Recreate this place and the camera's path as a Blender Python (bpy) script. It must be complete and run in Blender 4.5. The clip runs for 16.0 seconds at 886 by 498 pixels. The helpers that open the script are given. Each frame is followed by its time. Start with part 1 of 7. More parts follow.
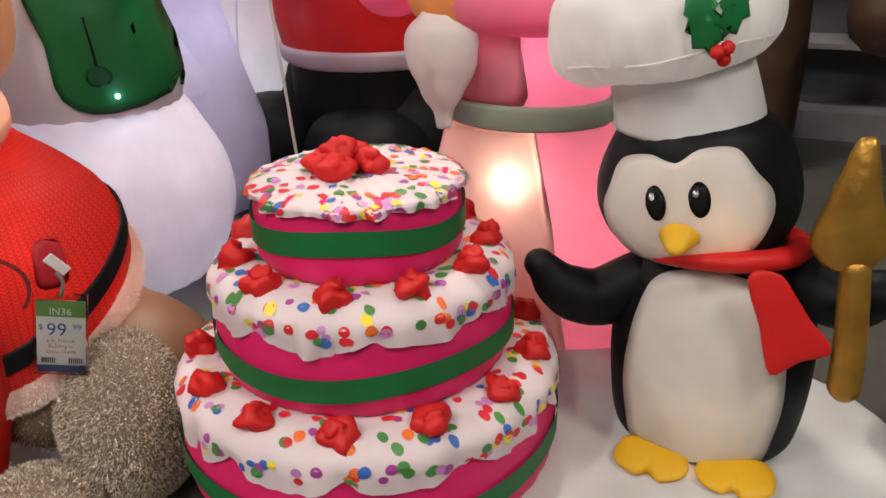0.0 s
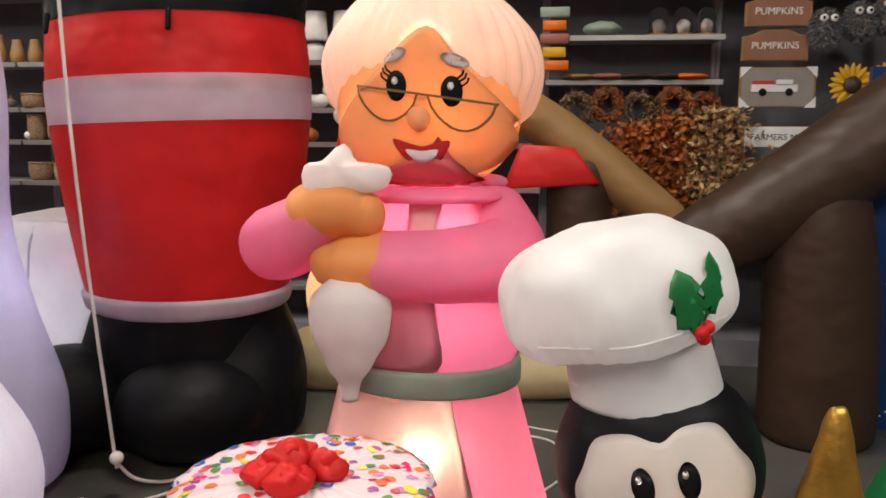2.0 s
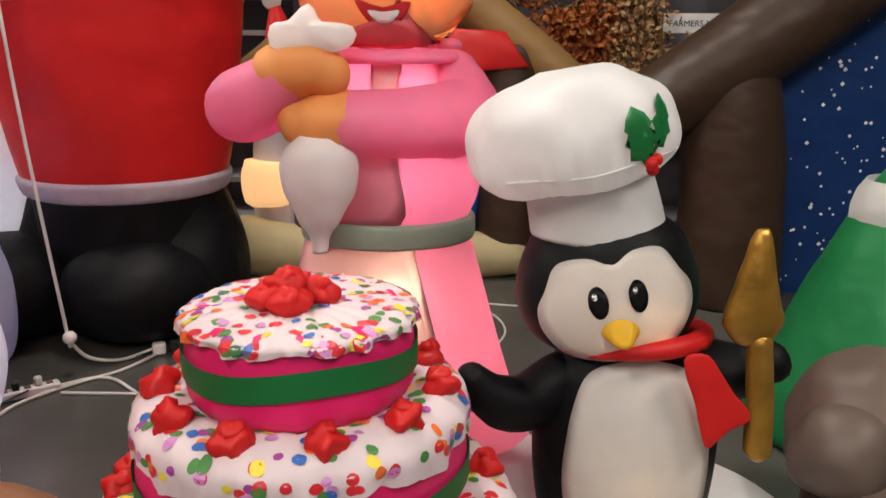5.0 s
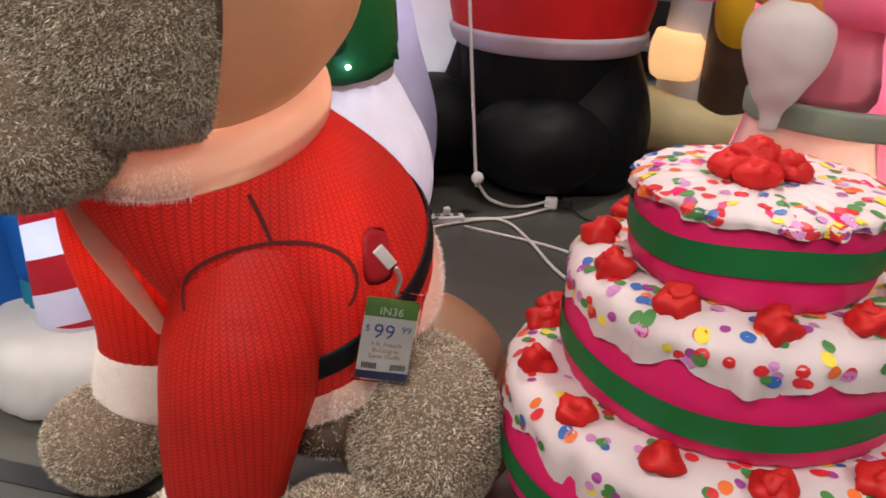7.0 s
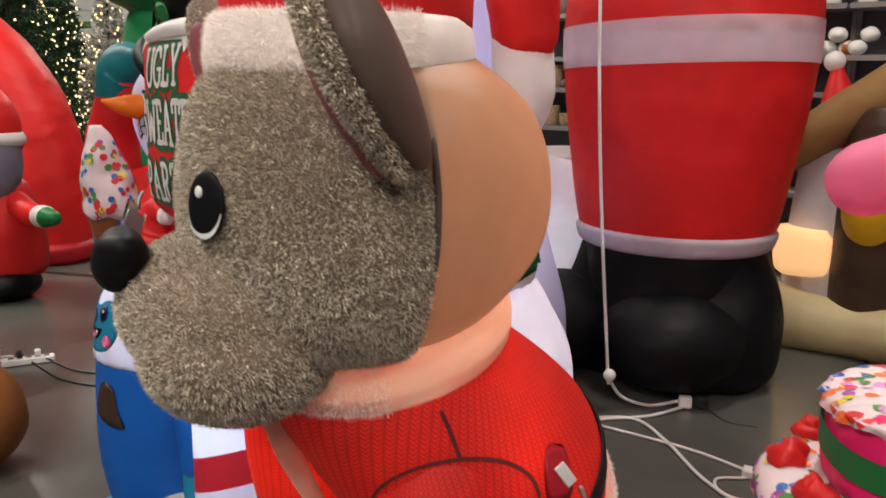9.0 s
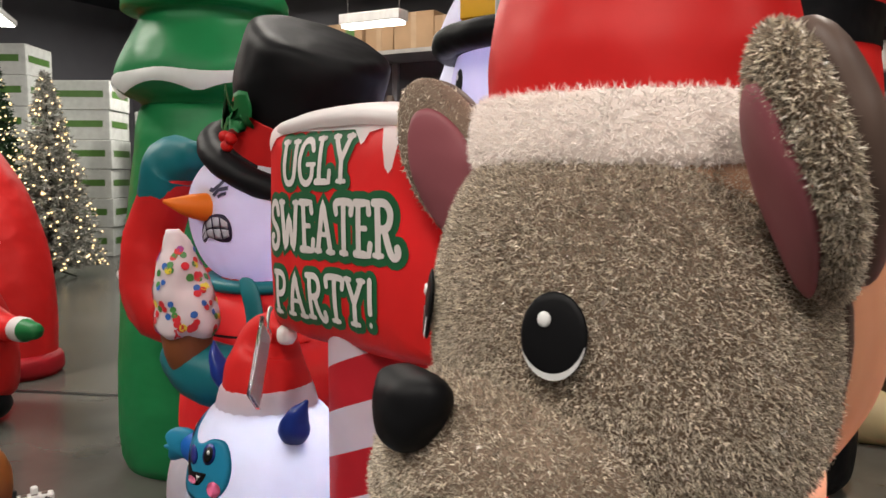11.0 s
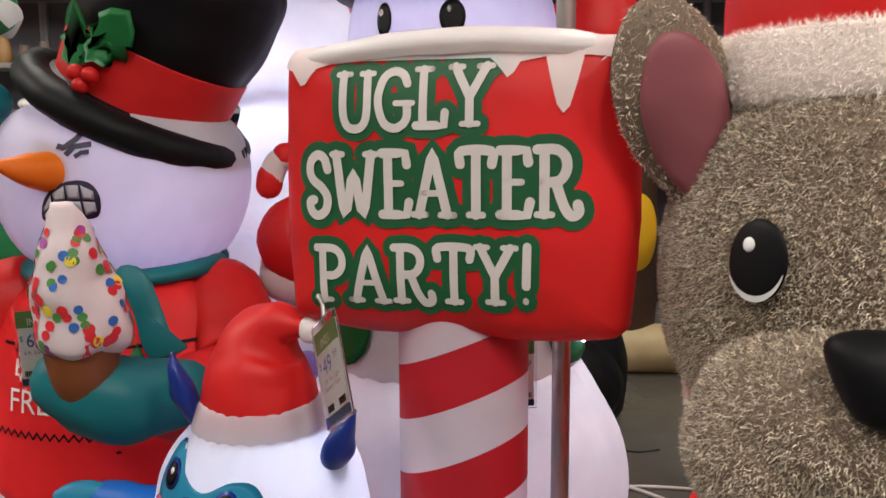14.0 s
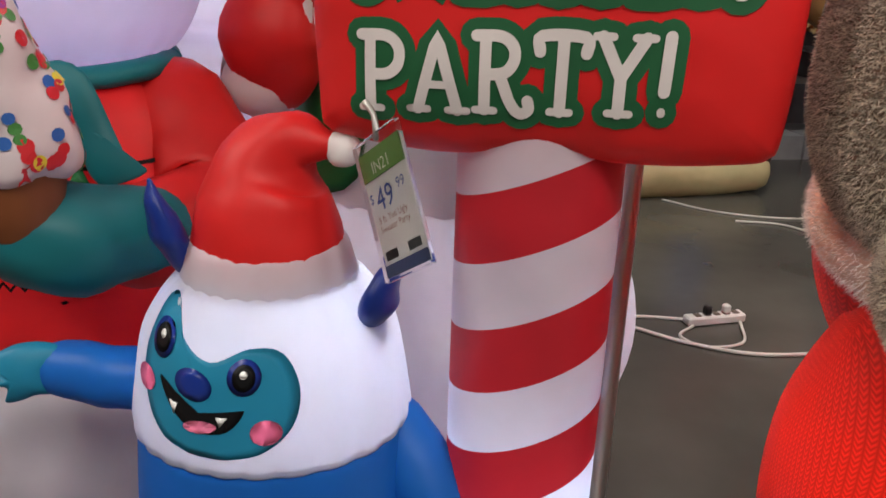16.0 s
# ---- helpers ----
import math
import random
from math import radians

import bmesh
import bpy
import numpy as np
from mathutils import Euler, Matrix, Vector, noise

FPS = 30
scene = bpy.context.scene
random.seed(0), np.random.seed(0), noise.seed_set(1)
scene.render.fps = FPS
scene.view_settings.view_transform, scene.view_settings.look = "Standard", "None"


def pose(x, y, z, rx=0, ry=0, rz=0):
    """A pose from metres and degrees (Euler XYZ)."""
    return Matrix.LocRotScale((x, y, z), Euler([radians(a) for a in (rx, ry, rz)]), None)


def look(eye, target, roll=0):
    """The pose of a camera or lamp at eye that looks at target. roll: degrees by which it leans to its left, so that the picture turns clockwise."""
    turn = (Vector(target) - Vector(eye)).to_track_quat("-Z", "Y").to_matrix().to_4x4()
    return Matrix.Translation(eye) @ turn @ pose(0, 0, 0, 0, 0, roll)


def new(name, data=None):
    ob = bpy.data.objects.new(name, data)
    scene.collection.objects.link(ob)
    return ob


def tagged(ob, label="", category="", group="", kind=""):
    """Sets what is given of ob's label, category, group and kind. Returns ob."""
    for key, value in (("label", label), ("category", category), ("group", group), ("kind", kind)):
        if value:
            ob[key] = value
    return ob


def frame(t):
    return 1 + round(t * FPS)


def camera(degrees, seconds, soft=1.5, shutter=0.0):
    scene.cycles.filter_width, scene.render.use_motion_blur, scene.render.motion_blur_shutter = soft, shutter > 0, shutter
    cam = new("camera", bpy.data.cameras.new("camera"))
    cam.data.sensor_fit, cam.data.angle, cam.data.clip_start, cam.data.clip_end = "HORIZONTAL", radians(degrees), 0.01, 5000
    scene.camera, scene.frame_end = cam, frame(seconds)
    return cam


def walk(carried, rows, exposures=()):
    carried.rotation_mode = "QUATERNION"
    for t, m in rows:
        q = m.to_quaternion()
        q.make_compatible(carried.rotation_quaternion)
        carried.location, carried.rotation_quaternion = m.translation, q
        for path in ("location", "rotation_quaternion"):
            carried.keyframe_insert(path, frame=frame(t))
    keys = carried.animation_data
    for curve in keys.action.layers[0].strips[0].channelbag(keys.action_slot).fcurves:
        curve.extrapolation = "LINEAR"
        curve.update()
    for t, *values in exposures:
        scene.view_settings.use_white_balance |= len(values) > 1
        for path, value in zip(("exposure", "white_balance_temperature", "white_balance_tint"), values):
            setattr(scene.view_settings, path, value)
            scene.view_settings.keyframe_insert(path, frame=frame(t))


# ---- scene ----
cam = camera(57.4, 16.0, soft=1.5, shutter=0.25)
PATH = [
    (0, (-0.016, 0.149, 1.478), (-0.831, 1.796, 0.688), -1.6),
    (0.5, (-0.186, 0.175, 1.463), (-0.919, 1.894, 0.75), -0.9),
    (1, (-0.346, 0.247, 1.501), (-0.99, 2.047, 0.913), -0.6),
    (1.5, (-0.427, 0.267, 1.534), (-0.915, 2.164, 1.127), 0.6),
    (2, (-0.495, 0.232, 1.577), (-0.777, 2.191, 1.284), 0.3),
    (2.5, (-0.563, 0.155, 1.586), (-0.712, 2.134, 1.344), 0.3),
    (3, (-0.6, 0.108, 1.583), (-0.672, 2.095, 1.36), 0.5),
    (3.2, (-0.605, 0.095, 1.574), (-0.656, 2.081, 1.344), 0.5),
    (5.3, (-0.612, 0.044, 1.458), (-0.684, 1.958, 0.884), 0.2),
    (5.5, (-0.619, 0.044, 1.453), (-0.722, 1.946, 0.843), 0.6),
    (6, (-0.689, 0.007, 1.426), (-0.974, 1.87, 0.758), 2.9),
    (6.5, (-0.773, 0.015, 1.41), (-1.39, 1.768, 0.67), 2.9),
    (7, (-0.815, 0.018, 1.412), (-1.654, 1.641, 0.599), 2.3),
    (7.5, (-0.82, -0.006, 1.418), (-1.738, 1.564, 0.586), 1.9),
    (8, (-0.828, -0.067, 1.442), (-1.814, 1.512, 0.709), 1.6),
    (8.5, (-0.849, -0.093, 1.478), (-1.897, 1.517, 0.919), 1.2),
    (9, (-0.963, -0.107, 1.498), (-2.071, 1.509, 1.098), 0.9),
    (9.5, (-1.12, -0.122, 1.517), (-2.248, 1.504, 1.225), 0.2),
    (10, (-1.282, -0.138, 1.512), (-2.392, 1.508, 1.274), 0.6),
    (10.2, (-1.36, -0.167, 1.504), (-2.46, 1.487, 1.276), 0.6),
    (12.3, (-2.332, -0.23, 1.496), (-2.744, 1.723, 1.381), 0.0),
    (12.5, (-2.426, -0.247, 1.496), (-2.747, 1.724, 1.38), 0.3),
    (13, (-2.597, -0.312, 1.486), (-2.786, 1.675, 1.357), 0.8),
    (13.5, (-2.714, -0.266, 1.465), (-2.799, 1.723, 1.283), 0.6),
    (14, (-2.843, -0.156, 1.451), (-2.791, 1.827, 1.196), -0.3),
    (14.5, (-2.934, -0.068, 1.424), (-2.823, 1.895, 1.059), 0.5),
    (15, (-2.999, 0.076, 1.393), (-2.808, 2.016, 0.945), 0.7),
    (15.5, (-3.049, 0.197, 1.383), (-2.774, 2.094, 0.812), 0.8),
    (16, (-3.11, 0.236, 1.36), (-2.8, 2.093, 0.683), 1.9),
]
walk(cam, [(t, look(eye, target, roll)) for t, eye, target, roll in PATH])

# ---- light ----
from mathutils.bvhtree import BVHTree

scene.view_settings.exposure = 0.10
world = bpy.data.worlds.new("store_air")
scene.world = world
world.use_nodes = True
world.node_tree.nodes["Background"].inputs[0].default_value = (0.9, 0.93, 1.0, 1)
world.node_tree.nodes["Background"].inputs[1].default_value = 0.0


def area_lamp(name, place, sx, sy, watts, colour):
    data = bpy.data.lights.new(name, "AREA")
    data.shape, data.size, data.size_y, data.energy, data.color = "RECTANGLE", sx, sy, watts, colour
    ob = new(name, data)
    ob.matrix_world = pose(*place)
    return ob


def glow(name, place, watts, colour, radius=0.05):
    data = bpy.data.lights.new(name, "POINT")
    data.energy, data.color, data.shadow_soft_size = watts, colour, radius
    ob = new(name, data)
    ob.location = place
    return ob


CEILING = 5.2
# mostly unseen lamps, added and placed to balance the store's brightness
FIXTURES = [(-9, 8.0, 150), (-5, 3.4, 90), (-5, -2.4, 115), (-1.4, 3.4, 105), (-0.2, -3.2, 112), (2.4, 0.5, 130), (-13, 5.0, 150), (-13, 11, 150), (-2.3, -1.6, 110), (1.5, -5.0, 90), (-8.0, 1.5, 215)]
for fx, fy, watts in FIXTURES:
    area_lamp("ceiling_lamp", (fx, fy, CEILING - 0.42), 0.3, 1.3, watts, (1.0, 0.93, 0.84))

# the small bulbs inside the inflatables, some of them added to brighten single parts
COOL, WARM, WHITE_LED = (0.62, 0.58, 1.0), (1.0, 0.62, 0.30), (0.80, 0.90, 1.0)
glow("bulb_woman", (-0.835, 2.285, 0.71), 2.2, (1.0, 0.80, 0.52), 0.02)
glow("bulb_woman_chest", (-0.86, 2.47, 1.20), 3.0, (1.0, 0.88, 0.80))
glow("bulb_woman_skirt", (-0.86, 2.48, 0.45), 4, (1.0, 0.78, 0.55))
glow("bulb_woman_head", (-0.86, 2.44, 1.66), 4.2, (1.0, 0.72, 0.44))
glow("bulb_penguin", (-0.17, 1.90, 0.76), 4.0, WARM)
glow("bulb_penguin_foot", (-0.2, 1.93, 0.36), 1.6, WARM)
glow("bulb_dog", (-1.80, 1.30, 0.70), 4.5, (1.0, 0.6, 0.3))
# the next four are extra lamps, added to brighten sleeves, collar and hem
glow("extra_lamp_dog_sleeve", (-1.87, 1.13, 0.46), 0.6, (1.0, 0.6, 0.3))
glow("extra_lamp_dog_arm", (-2.25, 1.20, 0.66), 1.6, (1.0, 0.6, 0.3))
glow("extra_lamp_dog_collar", (-1.99, 1.33, 0.905), 1.5, (1.0, 0.7, 0.45))
glow("extra_lamp_dog_hem", (-1.70, 1.44, 0.50), 1.6, (1.0, 0.7, 0.45))
glow("bulb_dog_head", (-1.97, 1.25, 1.3), 5.5, (1.0, 0.78, 0.58))
glow("bulb_angry", (-3.62, 2.1, 1.30), 1.3, COOL)
glow("bulb_angry_body", (-3.7, 2.15, 0.75), 3.2, COOL)
glow("bulb_snowman", (-2.75, 2.4, 1.75), 2.6, COOL)
glow("bulb_snowman_body", (-2.6, 2.4, 0.5), 4, (0.8, 0.75, 1.0))
# stands outside, before the vest, to add the blue glow on its cloth
glow("vest_glow", (-2.30, 2.24, 0.865), 0.10, (0.25, 0.45, 1.0), 0.01)
glow("bulb_tree", (-3.3, 3.05, 1.5), 4.5, (0.85, 0.85, 1.0))
glow("bulb_yeti", (-3.14, 1.50, 0.78), 1.7, WHITE_LED)
glow("bulb_pole", (-2.761, 1.43, 0.48), 1.5, (0.62, 0.80, 1.0), 0.08)
glow("bulb_sign", (-2.62, 1.26, 1.38), 0.5, (0.8, 0.75, 1.0))
glow("bulb_pale", (-3.0, 3.3, 0.9), 4, (0.8, 0.78, 1.0))
glow("bulb_block", (-3.05, 4.15, 0.55), 5, (0.9, 0.92, 1.0))
glow("bulb_legs", (-2.35, 4.1, 1.7), 1.5, (0.9, 0.85, 1.0))

# ---- materials ----
def nodes_of(name):
    m = bpy.data.materials.new(name)
    m.use_nodes = True
    t = m.node_tree
    return m, t, t.nodes["Principled BSDF"], t.nodes["Material Output"]


def bump(t, scale, strength, distance, detail=4.0, stretch=None, after=None, ridged=False):
    """A bump node driven by noise in object space."""
    tex = t.nodes.new("ShaderNodeTexNoise")
    tex.inputs["Scale"].default_value, tex.inputs["Detail"].default_value = scale, detail
    if ridged:
        tex.noise_type = "RIDGED_MULTIFRACTAL"
    co = t.nodes.new("ShaderNodeTexCoord")
    if stretch:
        mp = t.nodes.new("ShaderNodeMapping")
        mp.inputs["Scale"].default_value = stretch
        t.links.new(co.outputs["Object"], mp.inputs[0])
        t.links.new(mp.outputs[0], tex.inputs[0])
    else:
        t.links.new(co.outputs["Object"], tex.inputs[0])
    b = t.nodes.new("ShaderNodeBump")
    b.inputs["Strength"].default_value, b.inputs["Distance"].default_value = strength, distance
    t.links.new(tex.outputs[0], b.inputs["Height"])
    if after:
        t.links.new(after.outputs[0], b.inputs["Normal"])
    return b


def tint(t, colour, spread, scale):
    """A base colour that wanders a little around one value."""
    tex = t.nodes.new("ShaderNodeTexNoise")
    tex.inputs["Scale"].default_value, tex.inputs["Detail"].default_value = scale, 5.0
    co = t.nodes.new("ShaderNodeTexCoord")
    t.links.new(co.outputs["Object"], tex.inputs[0])
    ramp = t.nodes.new("ShaderNodeValToRGB")
    lo = [max(0.0, c * (1 - spread)) for c in colour]
    hi = [min(1.0, c * (1 + spread)) for c in colour]
    ramp.color_ramp.elements[0].position, ramp.color_ramp.elements[1].position = 0.3, 0.7
    ramp.color_ramp.elements[0].color, ramp.color_ramp.elements[1].color = (*lo, 1), (*hi, 1)
    t.links.new(tex.outputs[0], ramp.inputs[0])
    return ramp


def nylon(name, colour, through_light=0.35, rough=0.46, wrinkle=1.0):
    """Thin coated nylon of an inflatable: soft sheen, puckers, lets light through."""
    m, t, p, out = nodes_of(name)
    ramp = tint(t, colour, 0.07, 5.0)
    t.links.new(ramp.outputs[0], p.inputs["Base Color"])
    p.inputs["Roughness"].default_value = rough
    p.inputs["Specular IOR Level"].default_value = 0.35
    wide = bump(t, 3.6, 0.50 * wrinkle, 0.06, 2.0, (1.0, 1.0, 1.3))
    fold = bump(t, 5.0, 0.16 * wrinkle, 0.030, 1.0, (1.0, 1.0, 0.6), wide, True)
    fold = bump(t, 17.0, 0.16 * wrinkle, 0.012, 1.0, (1.0, 1.0, 0.45), fold)
    weave = bump(t, 420.0, 0.10, 0.001, 1.0, None, fold)
    t.links.new(weave.outputs[0], p.inputs["Normal"])
    tr = t.nodes.new("ShaderNodeBsdfTranslucent")
    t.links.new(ramp.outputs[0], tr.inputs[0])
    mix = t.nodes.new("ShaderNodeMixShader")
    mix.inputs[0].default_value = through_light
    t.links.new(p.outputs[0], mix.inputs[1])
    t.links.new(tr.outputs[0], mix.inputs[2])
    t.links.new(mix.outputs[0], out.inputs[0])
    return m


def solid(name, colour, rough=0.6, metal=0.0, spread=0.1, scale=8.0, bumps=(60.0, 0.15, 0.002)):
    m, t, p, out = nodes_of(name)
    t.links.new(tint(t, colour, spread, scale).outputs[0], p.inputs["Base Color"])
    p.inputs["Roughness"].default_value, p.inputs["Metallic"].default_value = rough, metal
    t.links.new(bump(t, *bumps).outputs[0], p.inputs["Normal"])
    return m


def strands(name, low, high, rough=0.35, spec=0.6, through_light=0.0):
    """Fur, tinsel, leaves: each strand has its own shade."""
    m, t, p, out = nodes_of(name)
    geo = t.nodes.new("ShaderNodeNewGeometry")
    ramp = t.nodes.new("ShaderNodeValToRGB")
    ramp.color_ramp.elements[0].color, ramp.color_ramp.elements[1].color = (*low, 1), (*high, 1)
    t.links.new(geo.outputs["Random Per Island"], ramp.inputs[0])
    t.links.new(ramp.outputs[0], p.inputs["Base Color"])
    p.inputs["Roughness"].default_value, p.inputs["Specular IOR Level"].default_value = rough, spec
    return m


def knit(name, colour):
    """Printed knit on nylon: rows of small V stitches."""
    m = nylon(name, colour, 0.35, 0.55, 0.7)
    t = m.node_tree
    p = t.nodes["Principled BSDF"]
    co = t.nodes.new("ShaderNodeTexCoord")
    sep = t.nodes.new("ShaderNodeSeparateXYZ")
    t.links.new(co.outputs["UV"], sep.inputs[0])

    def op(kind, a, b):
        n = t.nodes.new("ShaderNodeMath")
        n.operation = kind
        for i, v in enumerate((a, b)):
            if isinstance(v, (int, float)):
                n.inputs[i].default_value = v
            else:
                t.links.new(v.outputs[0] if hasattr(v, "outputs") else v, n.inputs[i])
        return n
    col = op("PINGPONG", sep.outputs[0], 0.009)
    slant = op("MULTIPLY", col, 1.1)
    row = op("ADD", sep.outputs[1], slant)
    stitch = op("PINGPONG", row, 0.0048)
    edge = op("MULTIPLY", op("MINIMUM", op("MULTIPLY", col, 1.0), op("ADD", stitch, 0.0)), 220.0)
    shade = op("ADD", op("MULTIPLY", op("MINIMUM", edge, 1.0), 0.5), 0.55)
    mul = t.nodes.new("ShaderNodeVectorMath")
    mul.operation = "SCALE"
    src = p.inputs["Base Color"].links[0].from_socket
    t.links.new(src, mul.inputs[0])
    t.links.new(shade.outputs[0], mul.inputs["Scale"])
    t.links.new(mul.outputs[0], p.inputs["Base Color"])
    for n in t.nodes:
        if n.type == "BSDF_TRANSLUCENT":
            t.links.new(mul.outputs[0], n.inputs[0])
    return m


RED = nylon("red nylon", (0.72, 0.022, 0.022), 0.30)
DEEPRED = nylon("deep red nylon", (0.50, 0.018, 0.030), 0.30)
KNIT = knit("red knit print", (0.72, 0.030, 0.022))
HOTPINK = nylon("hot pink nylon", (0.80, 0.018, 0.155), 0.12)
PINK = nylon("pink nylon", (0.95, 0.31, 0.52), 0.48)
PALEPINK = nylon("sheer pale pink nylon", (0.86, 0.62, 0.62), 0.50)
DUSTY = nylon("dusty rose overlay", (0.84, 0.36, 0.46), 0.4)
GREEN = nylon("green nylon", (0.012, 0.17, 0.045), 0.2)
TREEGREEN = nylon("tree green nylon", (0.015, 0.24, 0.075), 0.25)
SAGE = nylon("sage green overlay", (0.38, 0.47, 0.38), 0.3)
TEAL = nylon("teal nylon", (0.010, 0.17, 0.20), 0.25)
WHITE = nylon("white nylon", (0.89, 0.88, 0.88), 0.42)
# second white nylon, with the cool inner light tinted into its colour
WHITECOOL = nylon("cool-lit white nylon", (0.78, 0.77, 0.86), 0.55)
BLACK = nylon("black nylon", (0.005, 0.005, 0.006), 0.02, 0.52)
BLACK.node_tree.nodes["Principled BSDF"].inputs["Specular IOR Level"].default_value = 0.15
FACEWHITE = nylon("penguin white", (0.88, 0.84, 0.80), 0.42)
SKIN = nylon("peach nylon", (0.93, 0.52, 0.25), 0.45)
MITT = nylon("orange peach nylon", (0.88, 0.40, 0.13), 0.35)
YELLOW = nylon("yellow nylon", (0.80, 0.46, 0.02), 0.25)
ORANGE = nylon("orange nylon", (0.85, 0.20, 0.015), 0.25)
GOLD = solid("gold crinkled foil cloth", (0.42, 0.22, 0.035), 0.38, 0.65, 0.2, 12, (22.0, 0.55, 0.012))
BLUE = nylon("blue nylon", (0.012, 0.16, 0.62), 0.35)
SKYBLUE = nylon("light blue print", (0.02, 0.27, 0.45), 0.3)
NAVY = nylon("navy satin", (0.010, 0.03, 0.22), 0.05, 0.3)
BROWN = nylon("dark brown nylon", (0.052, 0.028, 0.017), 0.06)
TAN = nylon("tan nylon", (0.33, 0.185, 0.07), 0.15)
DOGTAN = nylon("dog hood nylon", (0.34, 0.185, 0.115), 0.30, 0.42)
DOGDARK = nylon("grey brown nylon", (0.115, 0.075, 0.060), 0.15)
MAUVE = nylon("mauve ear lining", (0.33, 0.10, 0.12), 0.2)
CREAM = nylon("cream nylon", (0.60, 0.50, 0.28), 0.25)
STONE = nylon("taupe nylon", (0.15, 0.108, 0.088), 0.15)
SKYNIGHT = nylon("night blue nylon", (0.010, 0.040, 0.16), 0.1, 0.35)
GREYBEARD = nylon("grey lilac nylon", (0.16, 0.13, 0.19), 0.15)
PEACHTRIM = nylon("peach plush trim", (0.97, 0.74, 0.62), 0.62, 0.8)
PLUSH = solid("pale plush backing", (0.90, 0.80, 0.75), 0.9)
WHITEFUR = strands("white plush strands", (0.95, 0.85, 0.80), (1.0, 0.95, 0.91), 0.7, 0.1)
DOGFUR = strands("grey tinsel fur", (0.11, 0.075, 0.048), (1.0, 0.88, 0.71), 0.28, 0.9)
DOGSKIN = solid("fur backing", (0.20, 0.14, 0.10), 0.8)
INK = solid("black print", (0.006, 0.006, 0.007), 0.45)
INK.node_tree.nodes["Principled BSDF"].inputs["Specular IOR Level"].default_value = 0.15
DOTWHITE = solid("white print", (0.80, 0.80, 0.80), 0.5)
LETTERWHITE = solid("dull white print", (0.62, 0.56, 0.55), 0.6)
PINKDOT = solid("pink print", (0.85, 0.16, 0.34), 0.5)
LIPRED = solid("red print", (0.55, 0.012, 0.02), 0.5)
TONGUE = solid("tongue pink print", (0.85, 0.20, 0.36), 0.5)
BRONZE = solid("olive brown print", (0.16, 0.095, 0.03), 0.5)
GREYPRINT = solid("grey print", (0.55, 0.46, 0.45), 0.5)
INKPURPLE = solid("dark violet print", (0.02, 0.015, 0.045), 0.5)
CONCRETE = None
STEEL = solid("brushed grey steel", (0.42, 0.40, 0.38), 0.38, 0.8)
SHELFMETAL = solid("grey painted shelf", (0.30, 0.30, 0.32), 0.5, 0.1)
PEGBOARD = solid("dark grey pegboard", (0.11, 0.105, 0.12), 0.7)
CARDBOARD = solid("brown cardboard", (0.42, 0.27, 0.15), 0.85, 0, 0.15, 3)
WALLPAINT = solid("grey wall paint", (0.13, 0.13, 0.145), 0.8, 0, 0.08, 1.2)
DARKCEIL = solid("black painted deck", (0.018, 0.020, 0.026), 0.9, 0, 0.2, 1.0)
CORD = solid("white cable", (0.66, 0.64, 0.60), 0.5)
BLACKPLASTIC = solid("black plastic", (0.012, 0.012, 0.013), 0.4)
WHITEPLASTIC = solid("white plastic", (0.74, 0.73, 0.71), 0.4)
CERAMIC = solid("white ceramic", (0.74, 0.72, 0.68), 0.25)
TAGGREEN = solid("tag green print", (0.10, 0.22, 0.05), 0.35)
TAGNAVY = solid("tag navy print", (0.02, 0.035, 0.10), 0.35)
TAGPAPER = solid("tag paper", (0.74, 0.73, 0.72), 0.35)
TAGINK = solid("tag blue ink", (0.03, 0.07, 0.30), 0.5)
DULLRED = solid("brown red print", (0.30, 0.10, 0.07), 0.6)
RUST = strands("autumn leaves", (0.22, 0.035, 0.012), (0.50, 0.17, 0.04), 0.6, 0.2)
WHEAT = strands("pale autumn leaves", (0.20, 0.05, 0.02), (0.62, 0.46, 0.22), 0.6, 0.2)
BERRIES = strands("dark berries", (0.02, 0.012, 0.01), (0.40, 0.24, 0.12), 0.5, 0.3)
PINE = strands("pine needles", (0.006, 0.022, 0.008), (0.03, 0.075, 0.028), 0.6, 0.3)
FLOCK = strands("flocked needles", (0.10, 0.11, 0.09), (0.60, 0.59, 0.55), 0.6, 0.3)

m, t, p, out = nodes_of("polished concrete")
CONCRETE = m
t.links.new(tint(t, (0.088, 0.085, 0.076), 0.25, 1.3).outputs[0], p.inputs["Base Color"])
p.inputs["Roughness"].default_value = 0.24
t.links.new(bump(t, 9.0, 0.12, 0.003, 6.0).outputs[0], p.inputs["Normal"])
m, t, p, out = nodes_of("clear plastic")
CLEAR = m
p.inputs["Base Color"].default_value = (0.95, 0.95, 0.95, 1)
p.inputs["Roughness"].default_value, p.inputs["Transmission Weight"].default_value, p.inputs["IOR"].default_value = 0.08, 1.0, 1.12


def lit(name, colour, strength):
    mm, tt, pp, oo = nodes_of(name)
    pp.inputs["Base Color"].default_value = (*colour, 1)
    pp.inputs["Emission Color"].default_value = (*colour, 1)
    pp.inputs["Emission Strength"].default_value = strength
    return mm


LEDDOT = lit("warm led", (1.0, 0.70, 0.34), 3.2)
LEDCOOL = lit("cool led", (0.75, 0.82, 1.0), 20.0)
PANEL = lit("lamp diffuser", (1.0, 0.95, 0.88), 6.0)
# no lamp: the box's inner light is given to its cloth as emission
GLOWCLOTH = lit("self-lit box cloth", (1.0, 0.58, 0.26), 0.6)


